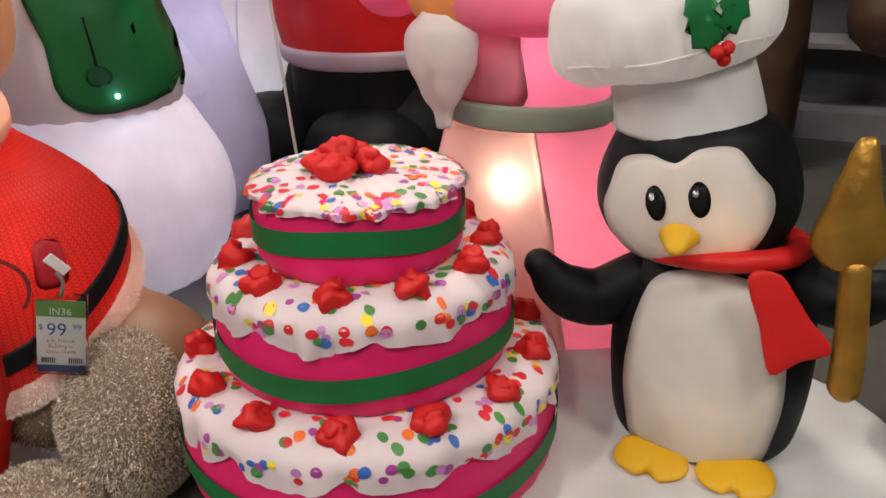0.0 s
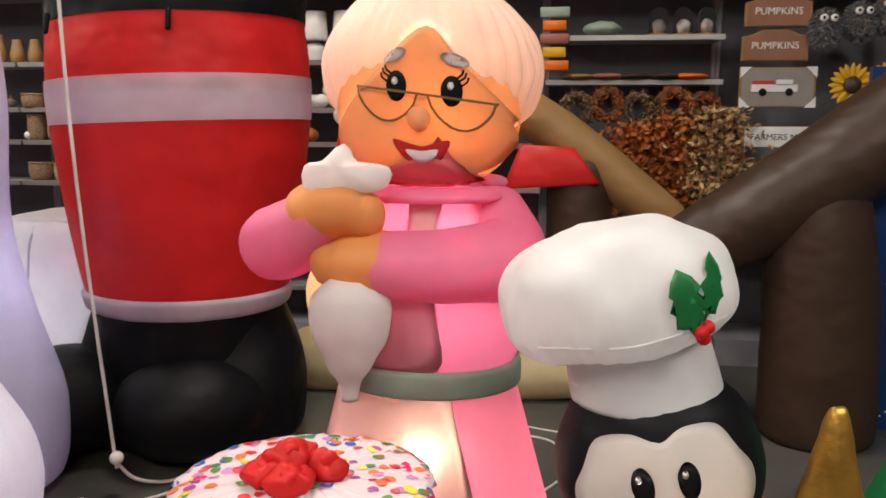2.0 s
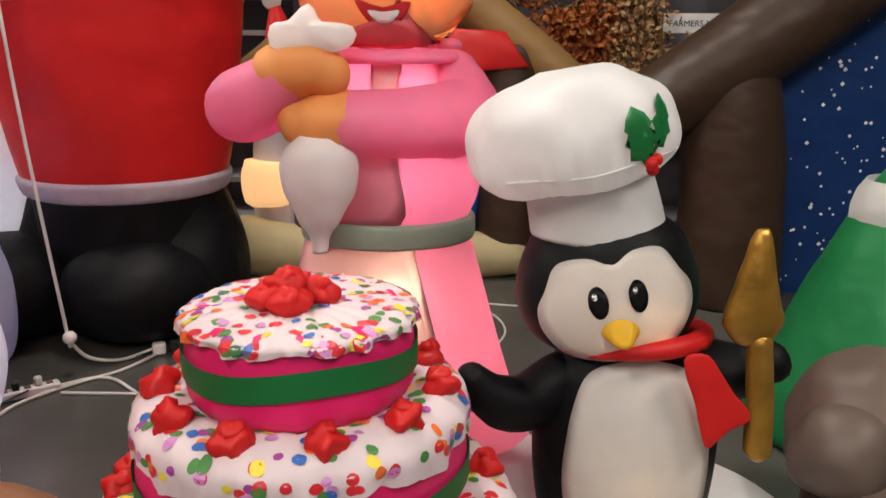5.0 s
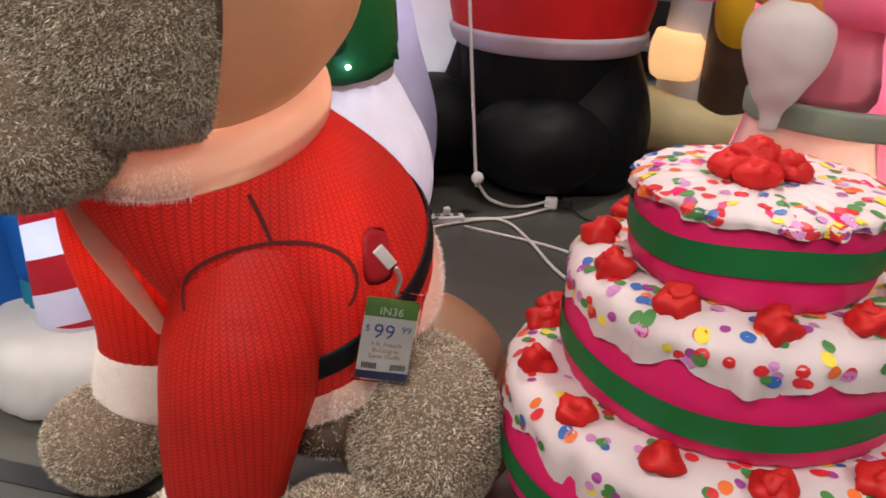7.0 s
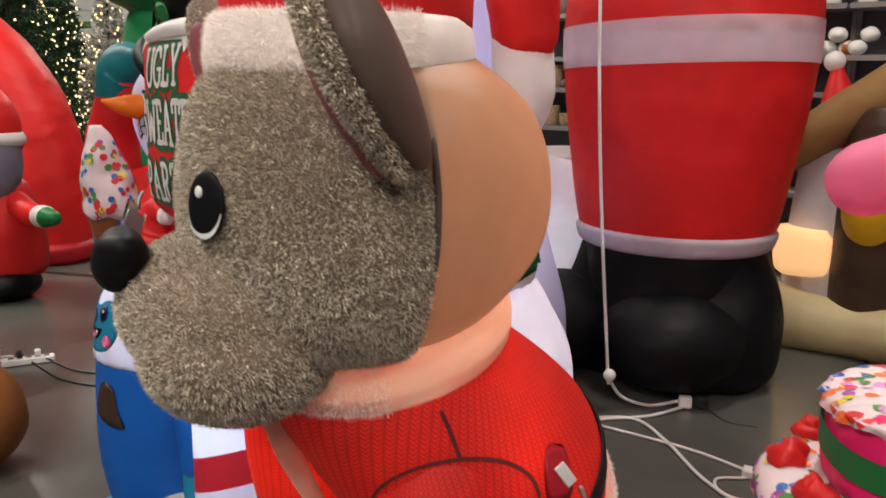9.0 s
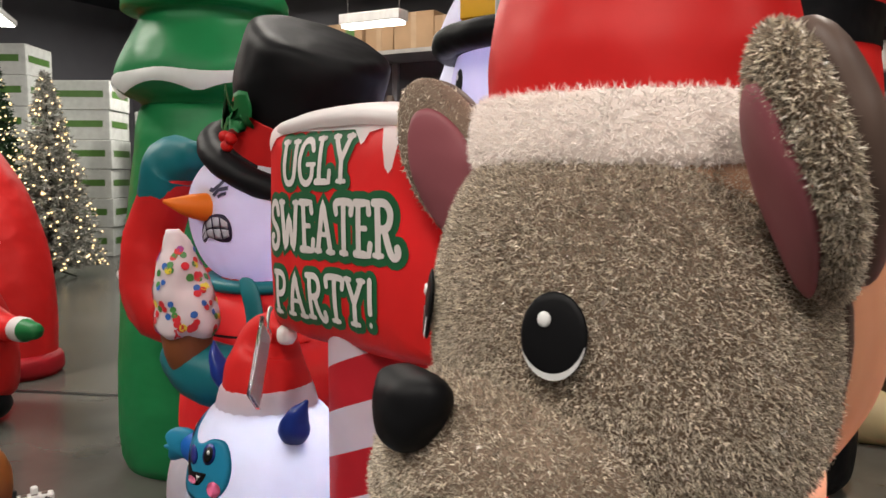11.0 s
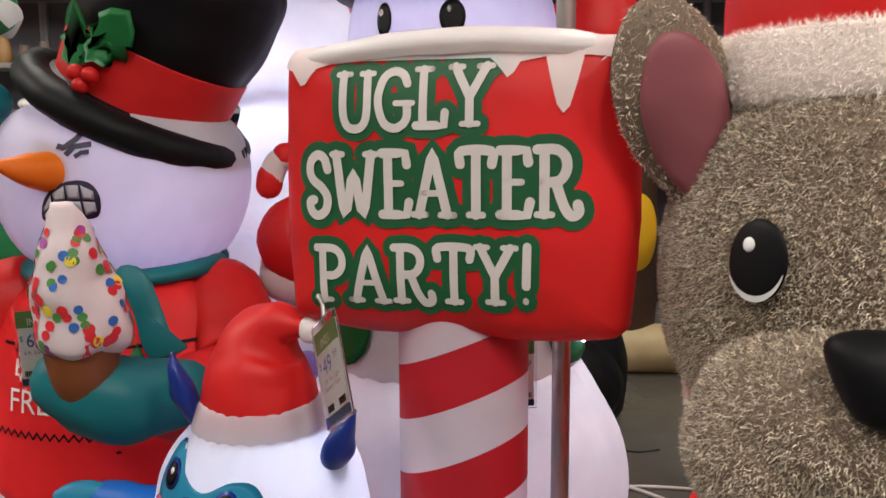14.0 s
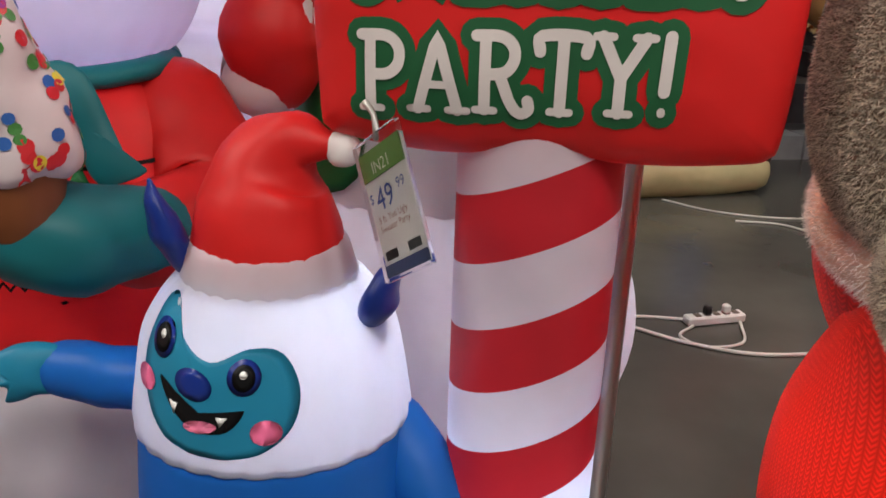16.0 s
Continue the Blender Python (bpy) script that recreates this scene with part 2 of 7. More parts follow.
# ---- shape helpers: each returns (verts, faces) ----
def curve_through(rows, sub):
    """Rows of numbers, smoothed by a Catmull-Rom spline."""
    a = np.array(rows, float)
    p = np.vstack([2 * a[0] - a[1], a, 2 * a[-1] - a[-2]])
    res = []
    for i in range(1, len(p) - 2):
        for s in np.linspace(0, 1, sub, endpoint=False):
            res.append(0.5 * (2 * p[i] + (p[i + 1] - p[i - 1]) * s + (2 * p[i - 1] - 5 * p[i] + 4 * p[i + 1] - p[i + 2]) * s * s
                              + (3 * p[i] - p[i - 1] - 3 * p[i + 1] + p[i + 2]) * s ** 3))
    res.append(a[-1])
    return np.array(res)


def grid_faces(rings, n, cap=True):
    f = [(r * n + i, r * n + (i + 1) % n, (r + 1) * n + (i + 1) % n, (r + 1) * n + i) for r in range(rings - 1) for i in range(n)]
    if cap:
        f += [tuple(reversed(range(n))), tuple(range((rings - 1) * n, rings * n))]
    return f


def gathers(*seams, depth=0.02, reach=0.05):
    """The depth of gathered folds beside sewn seams at the given heights."""
    return lambda z: depth * max(max(0.0, 1 - abs(z - q) / reach) for q in seams)


def loft(rows, n=44, sub=5, square=2.0, pleats=0, pleat=None):
    """Rings (z, rx, ry, cx, cy) from below upwards; pleat(z) is the depth of gathered folds."""
    rows = [tuple(r) + (0,) * (5 - len(r)) for r in rows]
    rr = curve_through(rows, sub)
    v = []
    for z, rx, ry, cx, cy in rr:
        for i in range(n):
            a = 2 * math.pi * i / n
            c, s = math.cos(a), math.sin(a)
            k = (abs(c) ** square + abs(s) ** square) ** (-1 / square)
            if pleats:
                k *= 1 + pleat(z) * (abs(math.sin(a * pleats / 2 + 0.7 * math.sin(3 * a))) - 0.6)
            v.append((cx + max(rx, 0.002) * c * k, cy + max(ry, 0.002) * s * k, z))
    return v, grid_faces(len(rr), n)


def tube(points, radii, n=22, sub=6, flat=1.0, ends=True, up=(0, 0, 1)):
    """A round sleeve along a smooth line; flat squeezes it along its own up."""
    rr = curve_through([(*p, r) for p, r in zip(points, radii)], sub)
    c, rad = rr[:, :3], rr[:, 3]
    if ends:
        d0, d1 = c[0] - c[1], c[-1] - c[-2]
        d0, d1 = d0 / np.linalg.norm(d0), d1 / np.linalg.norm(d1)
        k = [(0.97, 0.25), (0.80, 0.60), (0.45, 0.89), (0.02, 1.0)]
        c = np.vstack([[c[0] + d0 * rad[0] * b for a, b in reversed(k)], c, [c[-1] + d1 * rad[-1] * b for a, b in k]])
        rad = np.concatenate([[rad[0] * a for a, b in reversed(k)], rad, [rad[-1] * a for a, b in k]])
    v, last = [], Vector(up)
    for i in range(len(c)):
        d = Vector(c[min(i + 1, len(c) - 1)] - c[max(i - 1, 0)]).normalized()
        side = d.cross(last)
        if side.length < 1e-3:
            side = d.orthogonal()
        side.normalize()
        last = side.cross(d).normalized()
        for j in range(n):
            a = 2 * math.pi * j / n
            v.append(tuple(Vector(c[i]) + side * (rad[i] * math.cos(a)) + last * (rad[i] * flat * math.sin(a))))
    return v, grid_faces(len(c), n)


def ell(c, r, n=32, m=18):
    v = []
    for j in range(m):
        a = -math.pi / 2 + math.pi * (j + 0.15) / (m - 0.7)
        for i in range(n):
            b = 2 * math.pi * i / n
            v.append((c[0] + r[0] * math.cos(a) * math.cos(b), c[1] + r[1] * math.cos(a) * math.sin(b), c[2] + r[2] * math.sin(a)))
    return v, grid_faces(m, n)


def rounded(points, sub=6):
    """A closed outline, smoothed."""
    a = np.array(points, float)
    k = len(a)
    res = []
    for i in range(k):
        p0, p1, p2, p3 = a[(i - 1) % k], a[i], a[(i + 1) % k], a[(i + 2) % k]
        for s in np.linspace(0, 1, sub, endpoint=False):
            res.append(tuple(0.5 * (2 * p1 + (p2 - p0) * s + (2 * p0 - 5 * p1 + 4 * p2 - p3) * s * s + (3 * p1 - p0 - 3 * p2 + p3) * s ** 3)))
    return res


def oval(cx, cy, rx, ry, n=24, turn=0.0):
    return [(cx + rx * math.cos(2 * math.pi * i / n) * math.cos(turn) - ry * math.sin(2 * math.pi * i / n) * math.sin(turn),
             cy + rx * math.cos(2 * math.pi * i / n) * math.sin(turn) + ry * math.sin(2 * math.pi * i / n) * math.cos(turn)) for i in range(n)]


def pillow(outline, thick, power=2.0, rings=8, centre=None):
    """An outline in the local xy plane, blown up along z on both sides."""
    o = np.array(outline, float)
    c = np.array(centre) if centre is not None else o.mean(0)
    n = len(o)
    v = []
    for side in (-1, 1):
        for j in range(rings):
            s = (j + 0.02) / rings if side < 0 else 1 - j / rings
            s = math.sin(s * math.pi / 2) if power == 2 else 1 - (1 - s) ** 1.8
            z = side * thick * max(0.0, 1 - s ** power) ** (1 / power)
            for q in o:
                v.append((*(c + (q - c) * max(s, 0.01)), z))
    return v, grid_faces(2 * rings, n)


def box(c, s):
    x, y, z = s[0] / 2, s[1] / 2, s[2] / 2
    v = [(c[0] + i * x, c[1] + j * y, c[2] + k * z) for k in (-1, 1) for j in (-1, 1) for i in (-1, 1)]
    return v, [(0, 2, 3, 1), (4, 5, 7, 6), (0, 1, 5, 4), (2, 6, 7, 3), (0, 4, 6, 2), (1, 3, 7, 5)]


def chamfered(c, s, b=0.004):
    """A box with its edges taken off."""
    bm = bmesh.new()
    bmesh.ops.create_cube(bm, size=1.0, matrix=Matrix.Translation(c) @ Matrix.Diagonal((*s, 1)))
    bmesh.ops.bevel(bm, geom=bm.edges[:], offset=b, segments=1, affect="EDGES")
    bm.verts.index_update()
    g = [tuple(v.co) for v in bm.verts], [tuple(v.index for v in f.verts) for f in bm.faces]
    bm.free()
    return g


def moved(g, mat):
    return [tuple(mat @ Vector(v)) for v in g[0]], g[1]


def joined(*gs):
    v, f = [], []
    for a, b in gs:
        k = len(v)
        v += list(a)
        f += [tuple(i + k for i in q) for q in b]
    return v, f


def crumpled(g, amount, freq, seed=0.0):
    """Push the surface about by smooth noise, for puckers and dents."""
    v = np.array(g[0])
    c = v.mean(0)
    res = []
    for q in v:
        d = Vector(q - c)
        w = noise.noise(Vector(q) * freq + Vector((seed, seed * 1.7, 0)))
        res.append(tuple(Vector(q) + d.normalized() * (w * amount)))
    return res, g[1]


def inside(x, y, o):
    c = False
    for i in range(len(o)):
        (x1, y1), (x2, y2) = o[i - 1], o[i]
        if (y1 > y) != (y2 > y) and x < (x2 - x1) * (y - y1) / (y2 - y1) + x1:
            c = not c
    return c


def cut(g, m, outline, shrink=0.95):
    """Take away the cloth under a sewn-in panel, on the side that the frame faces."""
    o = np.array(outline)
    o = o.mean(0) + (o - o.mean(0)) * shrink
    o = [tuple(q) for q in o]
    inv, c0, f = m.inverted(), Vector(np.array(g[0]).mean(0)), []
    zc = (inv @ c0).z
    for q in g[1]:
        l = inv @ Vector(np.mean([g[0][i] for i in q], 0))
        if len(q) > 8 or not (l.z > zc and inside(l.x, l.y, o)):
            f.append(q)
    return g[0], f


def tree_of(g):
    return BVHTree.FromPolygons([Vector(v) for v in g[0]], g[1])


def frame_at(origin, out_dir, up=(0, 0, 1)):
    """A matrix whose z points out of a surface and whose y is up."""
    z = Vector(out_dir).normalized()
    x = Vector(up).cross(z).normalized()
    y = z.cross(x)
    m = Matrix((x, y, z)).transposed().to_4x4()
    m.translation = origin
    return m


def onto(bvh, m, pts, lift):
    """Flat points (x, y) laid on a surface along the frame's -z."""
    z = (m.to_3x3() @ Vector((0, 0, 1))).normalized()
    res = []
    for x, y in pts:
        p = m @ Vector((x, y, 0))
        hit, nor, _, _ = bvh.ray_cast(p + z * 0.6, -z, 1.4)
        if hit is None:
            hit, nor, _, _ = bvh.find_nearest(p)
        if nor.dot(z) < 0:
            nor = -nor
        res.append(tuple(hit + nor * lift))
    return res


def patch(bvh, m, outline, lift=0.003, rings=5, centre=None):
    """A printed patch that follows the surface under it."""
    o = np.array(outline, float)
    c = np.array(centre) if centre is not None else o.mean(0)
    pts = [tuple(c + (q - c) * s) for s in np.linspace(1, 0.02, rings) for q in o]
    return onto(bvh, m, pts, lift), grid_faces(rings, len(o))


def stroke(bvh, m, line, width, lift=0.003):
    """A printed line that follows the surface."""
    a = np.array(line, float)
    dense = [a[0]]
    for i in range(len(a) - 1):
        k = max(1, int(np.linalg.norm(a[i + 1] - a[i]) / 0.012))
        dense += [a[i] + (a[i + 1] - a[i]) * j / k for j in range(1, k + 1)]
    pts = []
    for i, q in enumerate(dense):
        d = dense[min(i + 1, len(dense) - 1)] - dense[max(i - 1, 0)]
        d = d / (np.linalg.norm(d) + 1e-9)
        nn = np.array((-d[1], d[0])) * width / 2
        pts += [tuple(q + nn), tuple(q - nn)]
    f = [(2 * i, 2 * i + 1, 2 * i + 3, 2 * i + 2) for i in range(len(dense) - 1)]
    return onto(bvh, m, pts, lift), f


def blades(g, count, length, width, lean=0.7, seed=1, keep=None, flow=(0, 0, -0.3)):
    """Many short strands standing on a surface."""
    rng = np.random.default_rng(seed)
    v = np.array(g[0])
    tri = np.array([(q[0], q[i], q[i + 1]) for q in g[1] for i in range(1, len(q) - 1)])
    a, b, c = v[tri[:, 0]], v[tri[:, 1]], v[tri[:, 2]]
    nor = np.cross(b - a, c - a)
    area = np.linalg.norm(nor, axis=1)
    ok = area > 1e-10
    a, b, c, nor, area = a[ok], b[ok], c[ok], nor[ok], area[ok]
    nor = nor / area[:, None]
    k = rng.choice(len(a), count, p=area / area.sum())
    r1, r2 = np.sqrt(rng.random(count)), rng.random(count)
    p = a[k] * (1 - r1)[:, None] + b[k] * (r1 * (1 - r2))[:, None] + c[k] * (r1 * r2)[:, None]
    d = nor[k] + rng.normal(0, lean, (count, 3)) + np.array(flow)
    d /= np.linalg.norm(d, axis=1)[:, None]
    s = np.cross(d, rng.normal(0, 1, (count, 3)))
    s /= np.linalg.norm(s, axis=1)[:, None]
    if keep is not None:
        use = np.array([keep(q) for q in p])
        p, d, s, count = p[use], d[use], s[use], int(use.sum())
    ln = length * (0.55 + 0.7 * rng.random(count))[:, None]
    vv = np.stack([p - s * width / 2, p + s * width / 2, p + d * ln], 1).reshape(-1, 3)
    return vv, np.arange(3 * count).reshape(-1, 3)


def uv_by(me, fn):
    layer = me.uv_layers.new(name="UVMap")
    co = [fn(v.co) for v in me.vertices]
    for lp in me.loops:
        layer.data[lp.index].uv = co[lp.vertex_index]


def mesh_of(name, g, material, smooth=True, uv=None):
    me = bpy.data.meshes.new(name)
    if isinstance(g[0], np.ndarray):
        me.vertices.add(len(g[0]))
        me.vertices.foreach_set("co", g[0].ravel())
        me.loops.add(len(g[1]) * 3)
        me.loops.foreach_set("vertex_index", g[1].ravel())
        me.polygons.add(len(g[1]))
        me.polygons.foreach_set("loop_start", np.arange(0, 3 * len(g[1]), 3))
        me.update(calc_edges=True)
    else:
        me.from_pydata([tuple(v) for v in g[0]], [], g[1])
        if smooth:
            me.polygons.foreach_set("use_smooth", [len(p.vertices) < 12 or smooth for p in me.polygons])
    if uv:
        uv_by(me, uv)
    me.materials.append(material)
    return me


def part(name, g, material, parent=None, label="", smooth=True, uv=None, kind=""):
    ob = new(name, mesh_of(name, g, material, smooth, uv))
    if parent is not None:
        ob.parent = parent
    return tagged(ob, label, kind=kind)


def thing(name, label, category, m=None, group="", kind=""):
    ob = new(name)
    ob.empty_display_size = 0.05
    if m is not None:
        ob.matrix_world = m
    return tagged(ob, label, category, group, kind)


def letters(text, size, m, material, name, parent, lift=0.0, wide=1.0, align="CENTER"):
    cu = bpy.data.curves.new("writing", "FONT")
    cu.body, cu.size, cu.align_x = text, size, align
    cu.resolution_u = 2
    tmp = bpy.data.objects.new("writing", cu)
    me0 = tmp.to_mesh()
    g = [tuple(m @ Vector((v.co.x * wide, v.co.y, lift))) for v in me0.vertices], [tuple(q.vertices) for q in me0.polygons]
    tmp.to_mesh_clear()
    bpy.data.objects.remove(tmp)
    return part(name, g, material, parent, smooth=False)


# ---- the store ----
X0, X1, Y0, Y1 = -17.0, 6.0, -7.0, 13.0
SHELF_Y = 6.0
floor = tagged(part("floor", box(((X0 + X1) / 2, (Y0 + Y1) / 2, -0.1), (X1 - X0, Y1 - Y0, 0.2)), CONCRETE, smooth=False), "polished grey concrete store floor with faint stains", "floor", kind="structure")
tagged(part("ceiling", box(((X0 + X1) / 2, (Y0 + Y1) / 2, CEILING + 0.1), (X1 - X0, Y1 - Y0, 0.2)), DARKCEIL, smooth=False), "dark painted open store ceiling", "ceiling", kind="structure")
for nm, c, s in (("wall_north", ((X0 + X1) / 2, Y1 + 0.1, CEILING / 2), (X1 - X0, 0.2, CEILING)), ("wall_south", ((X0 + X1) / 2, Y0 - 0.1, CEILING / 2), (X1 - X0, 0.2, CEILING)),
                 ("wall_west", (X0 - 0.1, (Y0 + Y1) / 2, CEILING / 2), (0.2, Y1 - Y0, CEILING)), ("wall_east", (X1 + 0.1, (Y0 + Y1) / 2, CEILING / 2), (0.2, Y1 - Y0, CEILING))):
    tagged(part(nm, box(c, s), WALLPAINT, smooth=False), "plain grey painted store wall", "wall", kind="structure")
# black joint strips in the concrete
for c, s, a in (((-6.0, 3.6, 0.002), (9.0, 0.05, 0.004), 20), ((-3.6, 0.72, 0.002), (4.2, 0.07, 0.004), 14)):
    st = part("floor_joint", moved(box((0, 0, 0), s), pose(*c, 0, 0, a)), BLACKPLASTIC, smooth=False)
    tagged(st, "dark joint strip across the concrete floor", "floor joint", kind="structure")


def ceiling_light(x, y, z=CEILING - 0.3, turn=0, size=1.0):
    e = thing("ceiling_light", "long white fluorescent ceiling light hanging under the dark ceiling", "ceiling light", pose(x, y, z, 0, 0, turn), "ceiling lights")
    drop = (CEILING - 0.01 - z) / size
    part("housing", chamfered((0, 0, 0), (0.36, 1.4, 0.08), 0.01), WHITEPLASTIC, e, smooth=False)
    part("diffuser", box((0, 0, -0.055), (0.30, 1.3, 0.02)), PANEL, e, "glowing diffuser", smooth=False)
    for sx in (-0.6, 0.6):
        part("hanger", tube([(0, sx, 0.04), (0, sx, drop * size)], [0.006, 0.006], 6, 2), STEEL, e)
    return e


# a drawn housing for each of these added lamps
for fx, fy, watts in FIXTURES:
    ceiling_light(fx, fy)
# two hung lower, over trees and over cartons, only to fit the camera's view
ceiling_light(-12.50, 6.78, 3.70, 45)
# scaled down to look right from the camera at this nearer place
small = ceiling_light(-5.29, 5.25, 2.74, 90, 0.4)
small.scale = (0.4, 0.4, 1.0)

# ---- inflatable cake ----
CX, CY = -0.958, 1.625
TIERS = [(0.20, 0.485, 0.460, 0.085, 0.40), (0.485, 0.735, 0.350, 0.080, 0.375), (0.735, 0.926, 0.238, 0.026, 0.545)]
cake = thing("inflatable_cake", "three-tier hot pink inflatable cake with sprinkle frosting and roses", "inflatable cake", pose(CX, CY, 0))
SPRINKLES = [("red dots", (0.62, 0.02, 0.03)), ("green dots", (0.06, 0.22, 0.05)), ("blue dots", (0.03, 0.12, 0.42)), ("yellow dots", (0.80, 0.62, 0.05)), ("violet dots", (0.34, 0.05, 0.28)), ("orange dots", (0.80, 0.16, 0.03)), ("lilac dots", (0.55, 0.22, 0.50))]
SPRINKLES = [solid(n, c, 0.45) for n, c in SPRINKLES]
FROST = nylon("frosting cloth", (0.74, 0.62, 0.65), 0.12, 0.6)


def frosting(z, r_in, r_out, drop, waves, seed, dome=1.0):
    """A soft cloth ring with a wavy hanging hem."""
    n, v = 220, []
    prof = [(0.0, 0.010), (0.3, 0.022), (0.62, 0.020), (0.85, 0.010), (0.97, -0.004)]
    for s, h in prof:
        for i in range(n):
            a = 2 * math.pi * i / n
            r = r_in + (r_out - r_in) * s
            w = noise.noise(Vector((math.cos(a) * 7 + seed, math.sin(a) * 7, s * 4))) * 0.007 + abs(noise.noise(Vector((math.cos(a) * 19, math.sin(a) * 19 + seed, s * 9)))) * 0.007
            v.append((r * math.cos(a), r * math.sin(a), z + h * dome + w))
    for k in (0.25, 0.6, 1.0):
        for i in range(n):
            a = 2 * math.pi * i / n
            hem = drop * (0.52 + 0.48 * abs(math.sin(a * waves / 2 + seed)) ** 0.8 + 0.22 * noise.noise(Vector((math.cos(a) * 5, math.sin(a) * 5, seed))))
            r = r_out + 0.009 + 0.006 * math.sin(a * 23 + seed) * k + 0.012 * k * noise.noise(Vector((math.cos(a) * 16, math.sin(a) * 16, seed)))
            v.append((r * math.cos(a), r * math.sin(a), z - hem * k))
    return v, grid_faces(len(prof) + 3, n, False)


def rose(parent, place, size, seed):
    g = crumpled(ell((0, 0, 0), (size, size, size * 0.8), 20, 12), size * 0.55, 1.3 / size, seed)
    g2 = crumpled(ell((0, 0, size * 0.5), (size * 0.55, size * 0.55, size * 0.45), 14, 9), size * 0.4, 2.2 / size, seed + 3)
    q = part("rose", moved(joined(g, g2), pose(*place, seed * 50 % 40 - 20, seed * 31 % 40 - 20, seed * 77)), RED, parent, "crumpled red fabric rose")
    return q


rng = random.Random(4)
for k, (z0, z1, r, drop, band_at) in enumerate(TIERS):
    h = z1 - z0
    g = loft([(z0, r * 0.86, r * 0.86), (z0 + 0.02, r * 0.96, r * 0.96), (z0 + h * 0.3, r, r), (z0 + h * 0.75, r * 0.985, r * 0.985), (z1 - 0.012, r * 0.95, r * 0.95), (z1, r * 0.85, r * 0.85)], 180, 4, 2.0, 34, gathers(z0, depth=0.025, reach=0.05))
    part("tier", g, HOTPINK, cake)
    gb = tree_of(g)
    # wavy green ribbon
    n, v = 96, []
    for e in (-1, 1):
        for i in range(n):
            a = 2 * math.pi * i / n
            rr = r + 0.006
            zc = z0 + h * band_at + 0.010 * math.sin(a * 3 + k * 2 + 1)
            v.append((rr * math.cos(a), rr * math.sin(a), zc + e * 0.028))
    part("ribbon", (v, grid_faces(2, n, False)), GREEN, cake, "wavy dark green ribbon band")
    r_in = 0.0 if k == 2 else TIERS[k + 1][2] * 0.9
    fg = frosting(z1 - 0.004, max(r_in, 0.004), r * 0.985, drop, (11, 9, 8)[k], k * 1.3, (1.0, 1.0, 0.45)[k])
    fr = part("frosting", fg, FROST, cake, "white frosting cloth with a wavy hem")
    ft = tree_of(fg)
    by_colour = [[] for _ in SPRINKLES]
    for i in range((420, 330, 210)[k]):
        a = rng.uniform(0, 2 * math.pi)
        if rng.random() < 0.62:
            q = math.sqrt(rng.uniform((max(r_in, 0.02) / r) ** 2, 0.95)) * r
            m = frame_at((q * math.cos(a), q * math.sin(a), z1 + 0.05), (0, 0, 1), (0, 1, 0))
        else:
            m = frame_at((r * 1.2 * math.cos(a), r * 1.2 * math.sin(a), z1 - drop * rng.uniform(0.12, 0.5)), (math.cos(a), math.sin(a), 0.15))
        s = rng.uniform(0.0095, 0.0140)
        ci = rng.choice((0, 0, 1, 1, 2, 3, 4, 5, 6))
        by_colour[ci].append(patch(ft, m, oval(0, 0, s, s * rng.uniform(0.75, 1), 10), 0.0012 + 0.0012 * rng.random(), 2))
    for ci, gs in enumerate(by_colour):
        if gs:
            part("candy_print", joined(*gs), SPRINKLES[ci], fr, "printed round candy dots", smooth=False, kind="stuff")
for i, (a, rr, z) in enumerate([(a, 0.292, 0.752) for a in range(-170, 180, 33)] + [(a, 0.404, 0.503) for a in range(-176, 180, 27)]):
    rose(cake, (rr * math.cos(radians(a)), rr * math.sin(radians(a)), z + 0.006), 0.038, i + 1.0)
for i, (x, y) in enumerate([(-0.055, -0.05), (0.0, -0.075), (0.045, -0.005), (0.0, 0.02), (-0.02, -0.03)]):
    rose(cake, (x, y, 0.952 + (0.025 if i == 4 else 0)), 0.036, i + 40.0)

# white snow cushion under cake and cook
g = crumpled(loft([(0.0, 0.72, 0.55), (0.08, 0.80, 0.60), (0.16, 0.78, 0.58), (0.215, 0.66, 0.48), (0.225, 0.4, 0.3)], 60, 4, 2.6), 0.012, 4.0)
base = thing("snow_base", "white nylon snow cushion base lying on the floor", "inflatable base", pose(-0.45, 1.93, 0))
part("cushion", g, WHITE, base)

# ---- penguin in a cook's hat ----
peng = thing("inflatable_penguin", "black and white inflatable penguin with cook hat and golden trowel", "inflatable penguin", pose(-0.20, 1.98, 0, 0, 0, 4))
pb = loft([(0.225, 0.17, 0.15), (0.25, 0.215, 0.185), (0.38, 0.235, 0.20), (0.52, 0.235, 0.20), (0.64, 0.205, 0.18), (0.715, 0.16, 0.15), (0.745, 0.15, 0.14)], 52)
pbt = tree_of(pb)
m = frame_at((-0.005, -0.3, 0.45), (0, -1, 0))
belly_o = rounded([(-0.175, 0.0), (-0.165, -0.12), (-0.13, -0.215), (0.0, -0.232), (0.13, -0.215), (0.165, -0.12), (0.175, 0.0), (0.155, 0.15), (0.11, 0.24), (0, 0.275), (-0.11, 0.24), (-0.155, 0.15)])
part("body", cut(pb, m, belly_o), BLACK, peng)
part("belly", patch(pbt, m, belly_o, 0.006, 8), FACEWHITE, peng, "white belly panel")
hd = loft([(0.70, 0.10, 0.09), (0.74, 0.175, 0.16), (0.80, 0.215, 0.195), (0.87, 0.225, 0.205), (0.95, 0.205, 0.19), (1.02, 0.165, 0.155), (1.06, 0.10, 0.10)], 52)
hd = moved(hd, pose(-0.068, 0, 0))
hdt = tree_of(hd)
